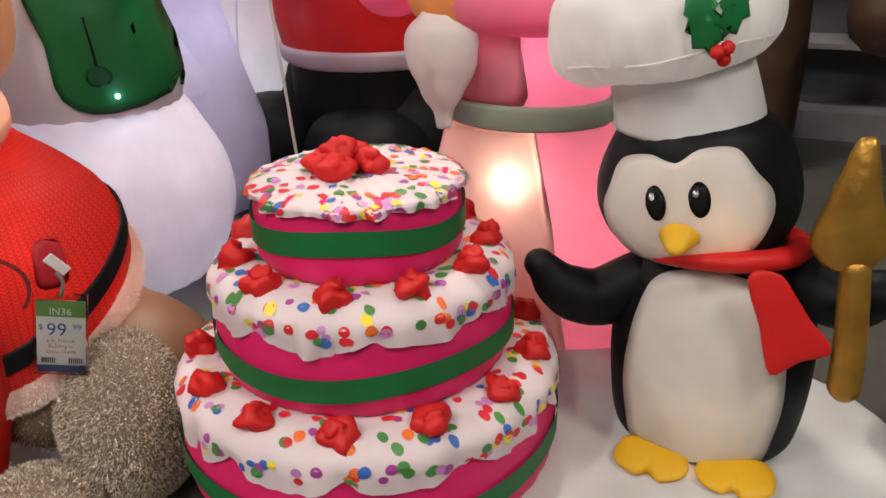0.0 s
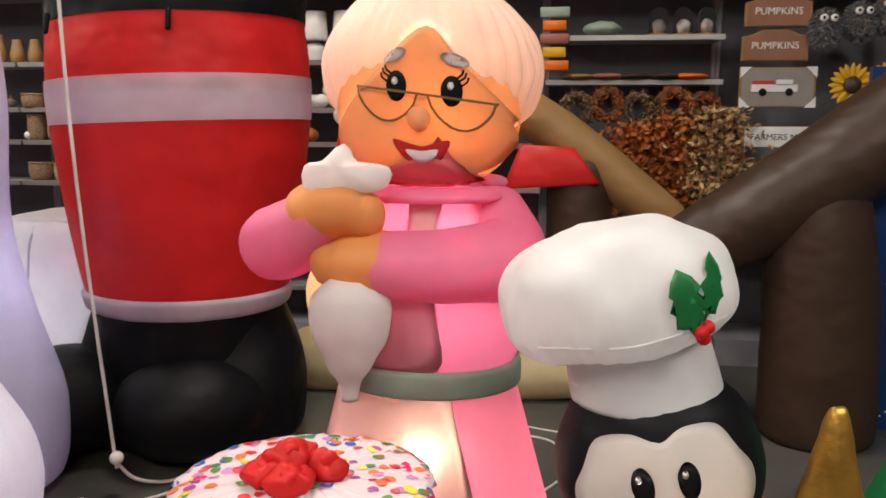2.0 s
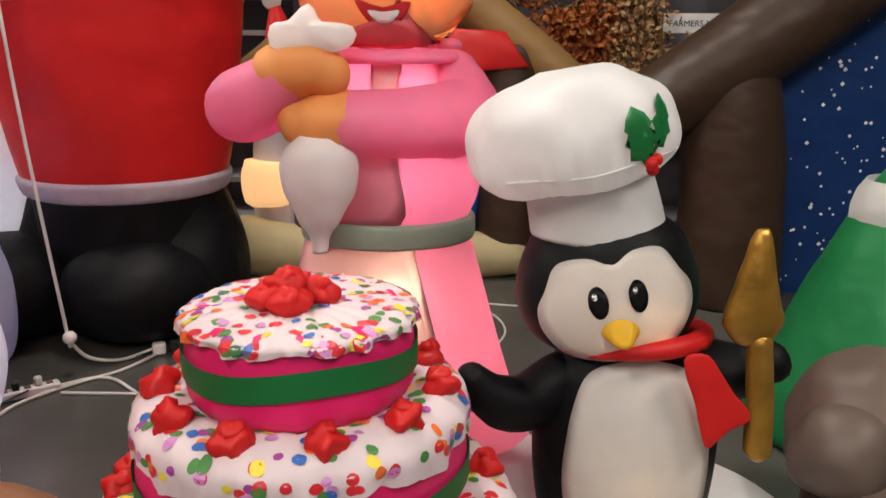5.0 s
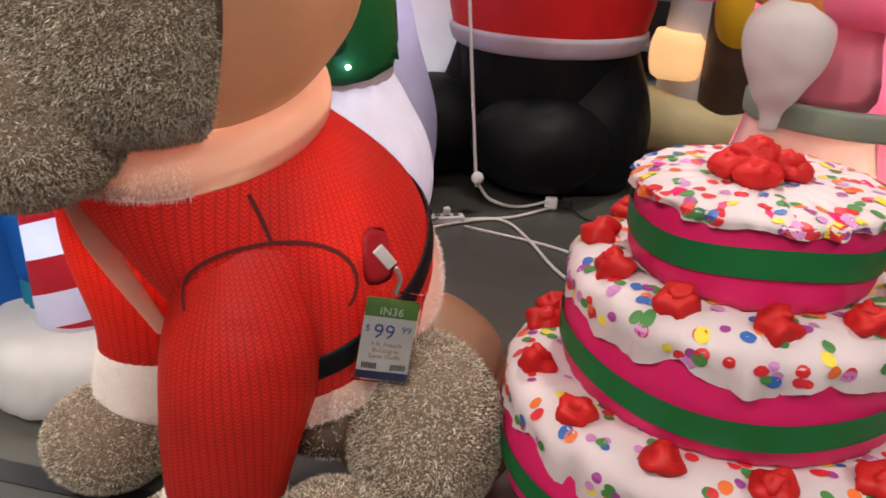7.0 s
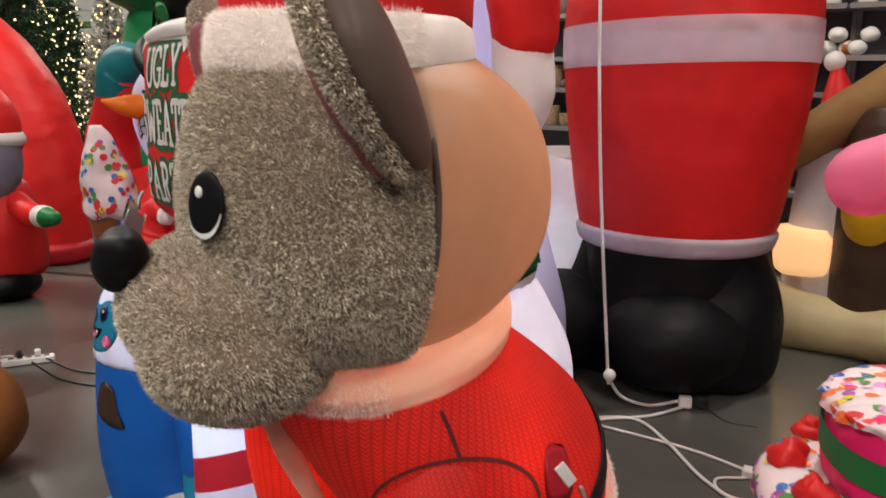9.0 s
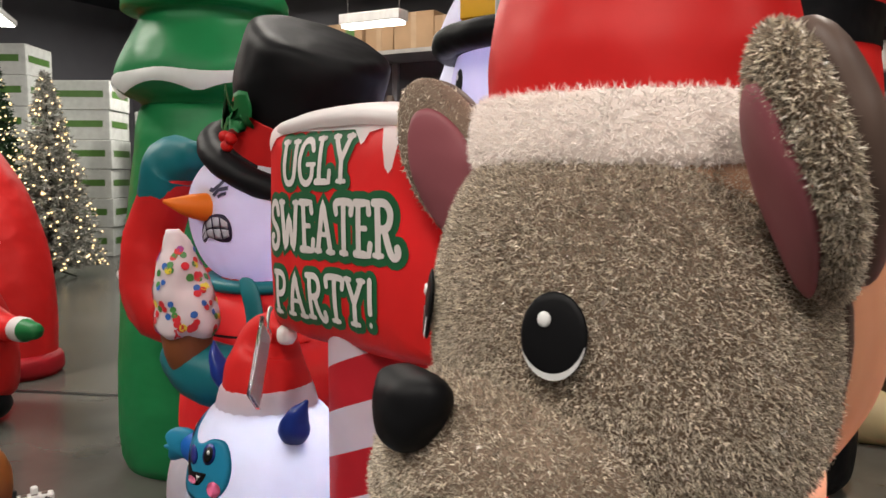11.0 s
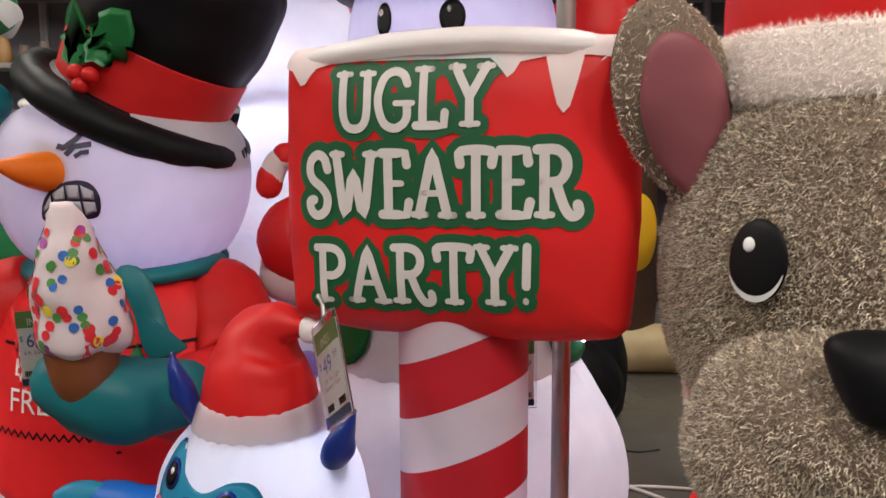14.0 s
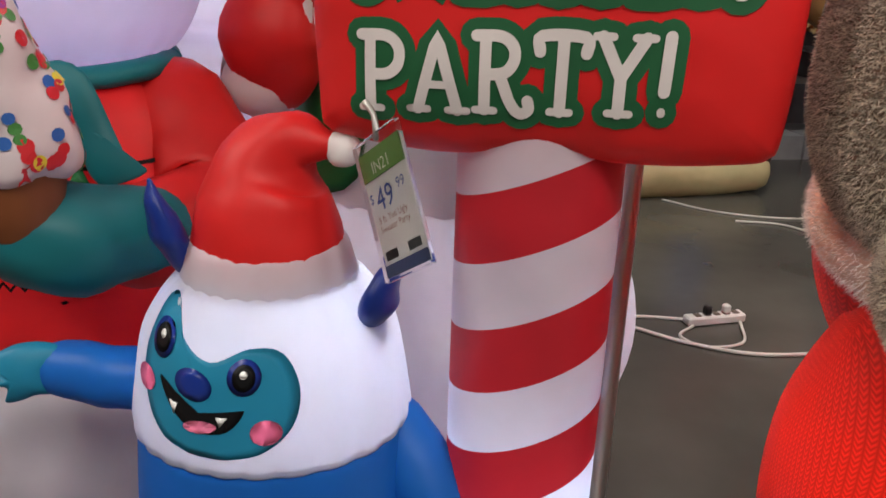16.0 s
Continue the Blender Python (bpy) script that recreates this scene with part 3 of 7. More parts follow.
m = frame_at((-0.092, -0.3, 0.885), (-0.05, -1, 0)) @ pose(0, 0, 0, 0, 0, 12)
face_o = rounded([(0, 0.085), (-0.05, 0.105), (-0.115, 0.095), (-0.15, 0.04), (-0.175, -0.01), (-0.165, -0.07), (-0.11, -0.135), (0, -0.155), (0.11, -0.135), (0.165, -0.07), (0.175, -0.01), (0.15, 0.04), (0.115, 0.095), (0.05, 0.105)])
part("head", cut(hd, m, face_o), BLACK, peng)
part("face", patch(hdt, m, face_o, 0.006, 7), FACEWHITE, peng, "white heart-shaped face")
for sx in (-1, 1):
    ey = part("eye", patch(hdt, m, oval(sx * 0.043, 0.01, 0.021, 0.036), 0.010, 3), INK, peng, "black oval eye")
    part("glint", patch(hdt, m, oval(sx * 0.043 - 0.006, 0.024, 0.006, 0.008, 12), 0.013, 2), DOTWHITE, ey)
part("beak", crumpled(moved(loft([(0, 0.046, 0.034), (0.02, 0.040, 0.030), (0.055, 0.022, 0.015), (0.07, 0.006, 0.005)], 24), frame_at((-0.078, -0.19, 0.822), (-0.08, -1, -0.28))), 0.004, 30), YELLOW, peng, "puffy yellow beak")
# cook's hat
hat = part("hat_band", moved(loft([(1.0, 0.165, 0.155, 0.0, 0.0), (1.06, 0.163, 0.152, -0.012, 0), (1.13, 0.158, 0.15, -0.03, 0), (1.18, 0.15, 0.14, -0.04, 0)], 150, 6, 2.0, 22, gathers(1.0, 1.18, depth=0.010, reach=0.07)), pose(-0.095, 0, 0)), WHITE, peng, "tall white hat band")
pf = moved(crumpled(loft([(-0.115, 0.10, 0.10), (-0.10, 0.19, 0.18), (-0.05, 0.235, 0.22), (0.02, 0.245, 0.235), (0.085, 0.215, 0.21), (0.135, 0.14, 0.14), (0.155, 0.05, 0.05)], 132, 6, 2.0, 26, gathers(-0.055, -0.115, depth=0.05, reach=0.09)), 0.016, 9), pose(-0.175, -0.01, 1.235, 0, -11, 0))
part("hat_crown", pf, WHITE, peng, "puffy white hat crown")
pft = tree_of(pf)
seam_r = 0.236
part("crown_seam", moved(crumpled(tube([(seam_r * math.cos(a) * 0.998, seam_r * 0.945 * math.sin(a) * 0.998, -0.055 + 0.004 * math.sin(5 * a)) for a in [2 * math.pi * k / 40 for k in range(41)]], [0.0028] * 41, 8, 2, 1.0, False), 0.004, 24), pose(-0.175, -0.01, 1.235, 0, -11, 0)), WHITE, peng, "puckered seam round the hat crown")
HOLLY = [(0, 0.06), (0.02, 0.042), (0.03, 0.02), (0.022, 0.012), (0.036, -0.01), (0.022, -0.02), (0.025, -0.045), (0.008, -0.05), (0, -0.065), (-0.008, -0.05), (-0.025, -0.045), (-0.022, -0.02), (-0.036, -0.01), (-0.022, 0.012), (-0.03, 0.02), (-0.02, 0.042)]


def holly(parent, m, bvh, s=1.0, lift=0.012):
    for a, dx, dy in ((18, -0.03, 0.005), (-22, 0.028, 0.03)):
        c, w = math.cos(radians(a)), math.sin(radians(a))
        o = [(dx * s + (x * c - y * w) * s, dy * s + (x * w + y * c) * s) for x, y in HOLLY]
        part("holly_leaf", patch(bvh, m, o, lift, 6), GREEN, parent, "green felt holly leaf")
    for dx, dy in ((-0.002, -0.05), (0.022, -0.042), (0.012, -0.065)):
        q = onto(bvh, m, [(dx * s, dy * s)], lift + 0.004)[0]
        part("berry", ell(q, (0.014 * s, 0.014 * s, 0.014 * s), 14, 9), RED, parent, "small red berry")


holly(peng, frame_at((-0.012, -0.3, 1.262), (0.38, -1, 0.05)), pft, 1.0, 0.009)
# wings, scarf, feet, trowel
part("wing", crumpled(tube([(-0.17, -0.02, 0.62), (-0.27, -0.05, 0.575), (-0.35, -0.08, 0.60), (-0.405, -0.10, 0.665)], [0.075, 0.072, 0.062, 0.038], 22), 0.006, 20), BLACK, peng)
part("wing", crumpled(tube([(0.18, -0.01, 0.66), (0.27, -0.04, 0.65), (0.335, -0.06, 0.68)], [0.07, 0.068, 0.055], 22), 0.006, 20), BLACK, peng)
sc = crumpled(tube([(0.17 * math.cos(a), 0.165 * math.sin(a) - 0.012, 0.742 + 0.022 * math.sin(a + 2.7)) for a in [2 * math.pi * i / 14 for i in range(15)]], [0.03] * 15, 14, 4, 0.8, False), 0.004, 30)
part("scarf", sc, RED, peng, "red cloth scarf")
part("scarf_tail", crumpled(moved(pillow(rounded([(-0.035, 0.055), (0.03, 0.06), (0.085, -0.02), (0.150, -0.105), (0.09, -0.130), (0.03, -0.165), (0.0, -0.06)], 4), 0.010), frame_at((0.10, -0.215, 0.70), (0.25, -1, 0.1))), 0.004, 25), RED, peng, "hanging red scarf end")
for sx in (-1, 1):
    part("foot", crumpled(moved(pillow(rounded([(-0.075, 0.03), (-0.085, -0.04), (-0.03, -0.075), (0.0, -0.06), (0.03, -0.08), (0.085, -0.045), (0.07, 0.03), (0, 0.05)], 4), 0.02), pose(sx * 0.095, -0.19, 0.25, 12, 0, 0)), 0.004, 20), YELLOW, peng, "flat yellow webbed foot")
part("trowel", crumpled(joined(tube([(0.285, -0.16, 0.50), (0.28, -0.155, 0.62), (0.265, -0.15, 0.77)], [0.034, 0.033, 0.03], 18), moved(pillow(rounded([(-0.02, -0.005), (-0.062, 0.03), (-0.072, 0.07), (-0.045, 0.17), (-0.02, 0.265), (0, 0.28), (0.022, 0.265), (0.045, 0.16), (0.072, 0.06), (0.05, 0.01), (0.02, -0.005)], 4), 0.035), frame_at((0.245, -0.15, 0.765), (0.05, -1, 0)))), 0.006, 26), GOLD, peng, "crinkled golden trowel")

# ---- old woman with an icing bag: one plain figure ----
def figure(name, label, pieces):
    """One mesh, several cloths, no parts."""
    mats, v, f, idx = [], [], [], []
    for g, mat in pieces:
        if mat not in mats:
            mats.append(mat)
        k = len(v)
        v += [tuple(q) for q in g[0]]
        f += [tuple(i + k for i in q) for q in g[1]]
        idx += [mats.index(mat)] * len(g[1])
    me = bpy.data.meshes.new(name)
    me.from_pydata(v, [], f)
    for mm in mats:
        me.materials.append(mm)
    me.polygons.foreach_set("material_index", idx)
    me.polygons.foreach_set("use_smooth", [True] * len(f))
    return me


CORAL = nylon("coral pink overlay", (0.85, 0.16, 0.18), 0.4)
head = loft([(1.42, 0.10, 0.09), (1.47, 0.19, 0.15), (1.55, 0.245, 0.19), (1.64, 0.255, 0.205), (1.75, 0.245, 0.20), (1.86, 0.18, 0.15), (1.90, 0.08, 0.07)], 52)
ht = tree_of(head)
hair_shell = crumpled(loft([(1.56, 0.20, 0.10, 0, 0.10), (1.62, 0.275, 0.19, 0, 0.07), (1.72, 0.31, 0.23, 0, 0.04), (1.82, 0.285, 0.22, 0, 0.02), (1.92, 0.20, 0.16, 0, 0.02), (1.965, 0.09, 0.08, 0, 0.02)], 160, 6, 2.0, 34, lambda z: 0.035 + 0.03 * max(0.0, (z - 1.8) / 0.15)), 0.010, 11)
hst = tree_of(hair_shell)
face_shape = rounded([(0.015, 0.20), (-0.10, 0.11), (-0.19, 0.02), (-0.245, -0.05), (-0.24, -0.105), (-0.16, -0.170), (0, -0.185), (0.16, -0.170), (0.24, -0.105), (0.245, -0.05), (0.19, 0.02), (0.10, 0.11)], 5)
fm0 = frame_at((-0.01, -0.6, 1.66), (0, -1, 0))
fm = frame_at((0.022, -0.6, 1.628), (0, -1, 0))
face_base = loft([(1.42, 0.10, 0.09), (1.47, 0.195, 0.155), (1.55, 0.25, 0.198), (1.64, 0.265, 0.214), (1.72, 0.27, 0.220), (1.82, 0.265, 0.224), (1.90, 0.23, 0.20), (1.95, 0.12, 0.11)], 64)
face = patch(tree_of(face_base), fm, face_shape, 0.006, 11, (0, -0.03))
fc = tree_of(joined(face, head))
pieces = [(cut(head, fm, face_shape, 0.96), SKIN), (cut(hair_shell, fm, face_shape, 0.95), WHITE), (face, SKIN)]
hairline = np.array(face_shape).mean(0) + (np.array(face_shape) - np.array(face_shape).mean(0)) * 0.965
pieces.append((stroke(hst, fm, [tuple(q) for q in hairline if q[1] > -0.06], 0.024, 0.003), WHITE))
for sx, ex, ey in ((-1, -0.060, 0.056), (1, 0.076, 0.043)):
    pieces.append((patch(fc, fm, oval(ex, ey, 0.026, 0.038), 0.006, 4), INK))
    pieces.append((patch(fc, fm, oval(ex - 0.003, ey + 0.013, 0.008, 0.010, 12), 0.010, 2), DOTWHITE))
    pieces.append((patch(fc, fm, oval(ex + sx * 0.006, ey + 0.075, 0.034, 0.016, 16, -sx * 0.35), 0.006, 3), GREYPRINT))
    for q in (0.35, 0.75, 1.1):
        x, y = ex + sx * 0.024 * math.cos(q), ey + 0.034 * math.sin(q)
        pieces.append((stroke(fc, fm, [(x, y), (x + sx * 0.014, y + 0.010), (x + sx * 0.017, y + 0.022)], 0.005, 0.007), INK))
    # half-moon lens under a straight, slightly tilted bar
    ux, uy = (-0.165, 0.058) if sx < 0 else (0.018, 0.034)
    arc = [(ux + 0.158 * k, uy - 0.021 * k - 0.076 * math.sin(math.pi * k) ** 0.6) for k in np.linspace(0, 1, 18)]
    pieces.append((stroke(fc, fm, arc, 0.006, 0.0125), BRONZE))
pieces.append((stroke(fc, fm, [(-0.170, 0.059), (-0.08, 0.047), (0.01, 0.035), (0.09, 0.024), (0.181, 0.012)], 0.006, 0.013), BRONZE))
pieces.append((ell((0.018, -0.225, 1.604), (0.030, 0.028, 0.032), 20, 12), SKIN))
pieces.append((patch(fc, fm, rounded([(-0.075, -0.075), (-0.03, -0.085), (0.0, -0.092), (0.03, -0.085), (0.07, -0.08), (0.045, -0.125), (0, -0.142), (-0.045, -0.125)], 4), 0.006, 4), LIPRED))
pieces.append((patch(fc, fm, rounded([(-0.042, -0.098), (0.0, -0.102), (0.04, -0.098), (0.025, -0.122), (0, -0.13), (-0.025, -0.122)], 4), 0.010, 3), DOTWHITE))
# bun and bow
pieces += [(ell((0.02, 0.05, 1.985), (0.085, 0.08, 0.045), 28, 14), WHITE), (crumpled(tube([(-0.10, 0.02, 2.03), (0.02, 0.0, 2.012), (0.14, 0.02, 2.03)], [0.05, 0.028, 0.05], 18, 5, 0.7), 0.008, 20), PINK)]
# collar, dress, skirt
pieces.append((crumpled(tube([(0.19 * math.cos(a), 0.14 * math.sin(a) - 0.03, 1.435 - 0.03 * (math.sin(a) < 0)) for a in [2 * math.pi * i / 12 for i in range(13)]], [0.038] * 13, 14, 4, 0.5, False), 0.006, 14), PINK))
torso = loft([(0.88, 0.20, 0.16), (0.93, 0.245, 0.19), (1.02, 0.28, 0.22), (1.15, 0.285, 0.21), (1.30, 0.26, 0.18), (1.40, 0.19, 0.14), (1.46, 0.12, 0.09)], 52)
tt2 = tree_of(torso)
tm = frame_at((0, -0.5, 1.1), (0, -1, 0))
collar_tree = tree_of(joined(head, torso))
pieces.append((patch(collar_tree, fm0, rounded([(-0.135, -0.205), (-0.05, -0.168), (0.03, -0.150), (0.10, -0.162), (0.165, -0.218), (0.15, -0.236), (0.0, -0.238), (-0.11, -0.236)], 4), 0.018, 5), CORAL))
apron = rounded([(-0.17, -0.16), (0.06, -0.16), (0.06, 0.0), (0.03, 0.10), (-0.14, 0.10), (-0.19, 0.0)], 4)
pieces.append((cut(torso, tm, apron), PINK))
pieces.append((patch(tt2, tm, apron, 0.005, 5), DUSTY))
pieces.append((patch(tt2, tm, [(-0.03, 0.12), (0.05, 0.12), (0.065, 0.30), (-0.02, 0.30)], 0.006, 4), PALEPINK))
skirt = loft([(0.02, 0.50, 0.34), (0.10, 0.49, 0.335), (0.40, 0.385, 0.285), (0.70, 0.30, 0.235), (0.90, 0.245, 0.20)], 60)
st2 = tree_of(skirt)
panel = [(-0.235, 0.39), (0.09, 0.39), (0.165, 0.1), (0.22, -0.2), (0.28, -0.47), (-0.40, -0.47), (-0.34, -0.1), (-0.29, 0.15)]
pieces.append((cut(skirt, frame_at((0, -0.7, 0.5), (0, -1, 0)), panel, 0.97), PINK))
pieces.append((patch(st2, frame_at((0, -0.7, 0.5), (0, -1, 0)), panel, 0.006, 8), PALEPINK))
pieces.append((loft([(0.865, 0.262, 0.215), (0.875, 0.268, 0.222), (0.925, 0.268, 0.222), (0.935, 0.262, 0.215)], 52, 2), SAGE))
# crossed sleeves, fists and icing bag
pieces.append((crumpled(tube([(-0.22, -0.02, 1.34), (-0.385, -0.10, 1.262), (-0.37, -0.20, 1.28), (-0.25, -0.25, 1.345)], [0.10, 0.10, 0.096, 0.082], 22), 0.006, 16), PINK))
pieces.append((crumpled(tube([(0.18, 0.0, 1.32), (0.225, -0.10, 1.245), (0.12, -0.22, 1.232), (-0.08, -0.25, 1.232)], [0.11, 0.110, 0.098, 0.086], 22), 0.006, 16), PINK))
pieces.append((crumpled(tube([(-0.25, -0.25, 1.365), (-0.17, -0.26, 1.375), (-0.12, -0.26, 1.36)], [0.080, 0.080, 0.062], 20), 0.006, 18), MITT))
pieces.append((crumpled(tube([(-0.09, -0.25, 1.235), (-0.16, -0.25, 1.235), (-0.20, -0.25, 1.235)], [0.088, 0.084, 0.066], 20), 0.006, 18), MITT))
pieces.append((crumpled(moved(loft([(0.0, 0.022, 0.022), (0.05, 0.03, 0.03), (0.10, 0.062, 0.055), (0.20, 0.105, 0.085), (0.28, 0.10, 0.08), (0.33, 0.05, 0.05)], 28), pose(-0.155, -0.27, 0.875, 4, 2, 0)), 0.006, 16), WHITE))
pieces.append((crumpled(moved(pillow(rounded([(-0.105, 0.02), (-0.06, 0.035), (-0.005, 0.075), (0.03, 0.035), (0.105, 0.022), (0.10, -0.035), (0, -0.045), (-0.09, -0.055)], 3), 0.06), frame_at((-0.16, -0.27, 1.462), (0, -1, 0.2))), 0.012, 16), WHITE))
pieces.append((tube([(0.23, -0.28, 0.06), (0.24, -0.34, 0.05)], [0.07, 0.05], 18), BLACK))
pieces.append((tube([(-0.2, -0.28, 0.06), (-0.2, -0.34, 0.05)], [0.07, 0.05], 18), BLACK))
woman = new("inflatable_figure", figure("inflatable_figure", "", pieces))
woman.matrix_world = pose(-0.86, 2.48, 0, 0, 0, -2)
tagged(woman, "pink inflatable granny figure with white hair, glasses and icing bag", "inflatable figure")


# ---- price tags ----
def price_tag(name_label, m, dollars, cents, code, lines, size=1.4):
    """A hanging card in a clear sleeve: green head, price, grey print, navy foot."""
    e = thing("price_tag", name_label, "price tag", m, "price tags")
    m = m @ Matrix.Scale(size, 4)
    e.matrix_world = m
    w, h = 0.075, 0.125
    part("card", chamfered((0, 0, 0), (w, h, 0.002), 0.0006), TAGPAPER, e, smooth=False)
    part("head_band", box((0, h / 2 - 0.014, 0.0015), (w, 0.028, 0.0016)), TAGGREEN, e, smooth=False)
    part("foot_band", box((0, -h / 2 + 0.006, 0.0015), (w, 0.012, 0.0016)), TAGNAVY, e, smooth=False)
    letters(code, 0.017, pose(0, h / 2 - 0.024, 0), TAGPAPER, "code", e, 0.0032)
    letters("$", 0.014, pose(-0.030, 0.012, 0), TAGINK, "price", e, 0.0032)
    letters(dollars, 0.032, pose(-0.006, 0.002, 0), TAGINK, "price", e, 0.0032)
    letters(cents, 0.015, pose(0.025, 0.013, 0), TAGINK, "price", e, 0.0032)
    for i, tx in enumerate(lines):
        letters(tx, 0.0095, pose(0, -0.010 - i * 0.0095, 0), DULLRED, "text_line", e, 0.0032)
    for dx in (-0.02, 0.022):
        part("barcode", joined(*[box((dx + k * 0.0032, -0.042, 0.002), (0.0016, 0.009, 0.001)) for k in range(-3, 4)]), INK, e, smooth=False)
    part("sleeve", chamfered((0, 0.004, 0.0015), (w + 0.008, h + 0.016, 0.0075), 0.001), CLEAR, e, "clear plastic sleeve", smooth=False)
    part("clip", tube([(0, h / 2 + 0.008, 0), (0.004, h / 2 + 0.03, 0), (-0.004, h / 2 + 0.045, 0)], [0.004, 0.003, 0.004], 8, 3), STEEL, e, "small metal clip")
    return e


# ---- bulldog in a red knit sweater and red hat ----
DX, DY = -2.085, 1.17
DM = pose(DX, DY, 0, 0, 0, -30)
dog = thing("inflatable_bulldog", "grey furry inflatable bulldog in red knit sweater and red plush hat", "inflatable dog", DM)
FUR = 0.0108
hood = loft([(0.98, 0.20, 0.19, 0.02, 0.04), (1.06, 0.29, 0.28, 0.02, 0.045), (1.18, 0.345, 0.365, 0.02, 0.05), (1.32, 0.355, 0.375, 0.02, 0.05), (1.45, 0.32, 0.34, 0.02, 0.04), (1.54, 0.25, 0.25, 0.02, 0.02), (1.58, 0.18, 0.17, 0.02, 0.02)], 60)
part("hood", (hood[0], [q for q in hood[1] if sum(hood[0][k][2] for k in q) / len(q) > 0.99]), DOGTAN, dog, "smooth tan nylon back of the head")
# furred mask: the front of the head
skull = loft([(0.97, 0.20, 0.18, 0.02, -0.03), (1.015, 0.29, 0.25, 0.02, -0.03), (1.12, 0.350, 0.315, 0.02, -0.01), (1.28, 0.362, 0.342, 0.02, 0), (1.42, 0.325, 0.320, 0.02, 0), (1.50, 0.27, 0.275, 0.02, -0.01), (1.555, 0.20, 0.21, 0.02, -0.01)], 64)
skull = ([q if q[1] < 0.03 else (q[0] * 0.995, 0.03, q[2]) for q in skull[0]], skull[1])
head_ob = part("mask", skull, DOGSKIN, dog, "grey tinsel fur face")
front = lambda q: q[1] < 0.028
part("fur", blades(skull, 210000, FUR, 0.0021, 0.75, 3, front), DOGFUR, head_ob, kind="stuff")
snout = joined(ell((0.025, -0.265, 1.065), (0.25, 0.20, 0.15), 48, 26), ell((0.135, -0.255, 1.005), (0.155, 0.185, 0.14), 40, 22), ell((-0.09, -0.255, 1.005), (0.155, 0.185, 0.14), 40, 22))
sn = part("snout", snout, DOGSKIN, dog, "broad furry muzzle")
part("fur", blades(snout, 140000, FUR, 0.0021, 0.75, 5), DOGFUR, sn, kind="stuff")
part("nose", crumpled(moved(pillow(rounded([(-0.078, 0.030), (-0.045, 0.05), (0.045, 0.05), (0.075, 0.028), (0.06, -0.02), (0.028, -0.06), (-0.028, -0.06), (-0.06, -0.02)], 5), 0.05), frame_at((0.030, -0.452, 1.175), (0, -1, 0.35))), 0.004, 24), BLACK, dog, "puffy black nose")
allhead = tree_of(joined(skull, snout))
for sx in (-1, 1):
    m = frame_at((sx * 0.158 + 0.02, -0.7, 1.285), (0, -1, 0))
    q = onto(allhead, m, [(0, 0)], 0.012)[0]
    em = frame_at(q, (sx * 0.55, -1, 0.10))
    e = part("eye", moved(pillow(oval(0, 0, 0.048, 0.060, 28), 0.007, 2, 5), em), INK, dog, "round black eye with white rim")
    arc = [radians(a) for a in (np.linspace(195, 350, 22) if sx > 0 else np.linspace(345, 190, 22))]
    rim_v = [(0.047 * math.cos(a), 0.059 * math.sin(a), 0.0045) for a in arc] + [(0.047 * math.cos(a) * (1 - 0.16 * k), 0.059 * math.sin(a) * (1 - 0.16 * k), 0.0065) for a, k in zip(arc, np.sin(np.linspace(0.1, 3.04, 22)))]
    part("eye_white", moved((rim_v, [(q, q + 1, 23 + q, 22 + q) for q in range(21)]), em), DOTWHITE, e, "thin white crescent")
    part("glint", moved(pillow(oval(-0.012, 0.022, 0.010, 0.011, 14), 0.004, 2, 3), em @ pose(0, 0, 0.007)), DOTWHITE, e)
    # ear: furred rim, mauve lining, dark nylon back
    o = rounded([(0.0, -0.155), (0.075, -0.05), (0.095, 0.05), (0.075, 0.13), (0.035, 0.175), (-0.02, 0.165), (-0.065, 0.10), (-0.075, 0.0), (-0.045, -0.09)], 6)
    o = [(x * sx * 1.1, y * 1.12) for x, y in o]
    rm = frame_at((0.415 if sx > 0 else -0.285, -0.12 if sx > 0 else -0.17, 1.495), (-sx * 0.5, -1, 0.0)) @ pose(0, 0, 0, 24 if sx > 0 else 12, 0, -sx * 14)
    eg = moved(pillow(o, 0.045, 2, 8), rm)
    ear = part("ear", eg, DOGSKIN, dog, "large pointed ear")
    part("ear_back", moved(pillow([(x * 0.96, y * 0.96) for x, y in o], 0.05, 2, 8), rm @ pose(0, 0, -0.035)), DOGDARK, ear, "smooth grey brown back of the ear")
    part("ear_lining", moved(pillow([(x * 0.74 - sx * 0.004, y * 0.80 - 0.016) for x, y in o], 0.022, 2, 7), rm @ pose(0, 0, 0.036)), MAUVE, ear, "mauve ear lining")
    inv = rm.inverted()

    def rim(q, inv=inv, o=o):
        l = inv @ Vector(q)
        return l.z > -0.02 and (l.z < 0.028 or math.hypot(l.x * 1.0, (l.y - 0.0) * 0.62) > 0.074)
    part("fur", blades(eg, 22000, FUR, 0.0030, 0.8, 7 + sx, rim), DOGFUR, ear, kind="stuff")
# dark piping where the fur meets the smooth hood
part("piping", crumpled(tube([(0.02 + 0.360 * math.cos(radians(a)), 0.034, 1.275 + 0.325 * math.sin(radians(a))) for a in range(-75, 256, 15)], [0.007] * 23, 8, 2), 0.003, 20), DOGDARK, dog, "dark seam piping")
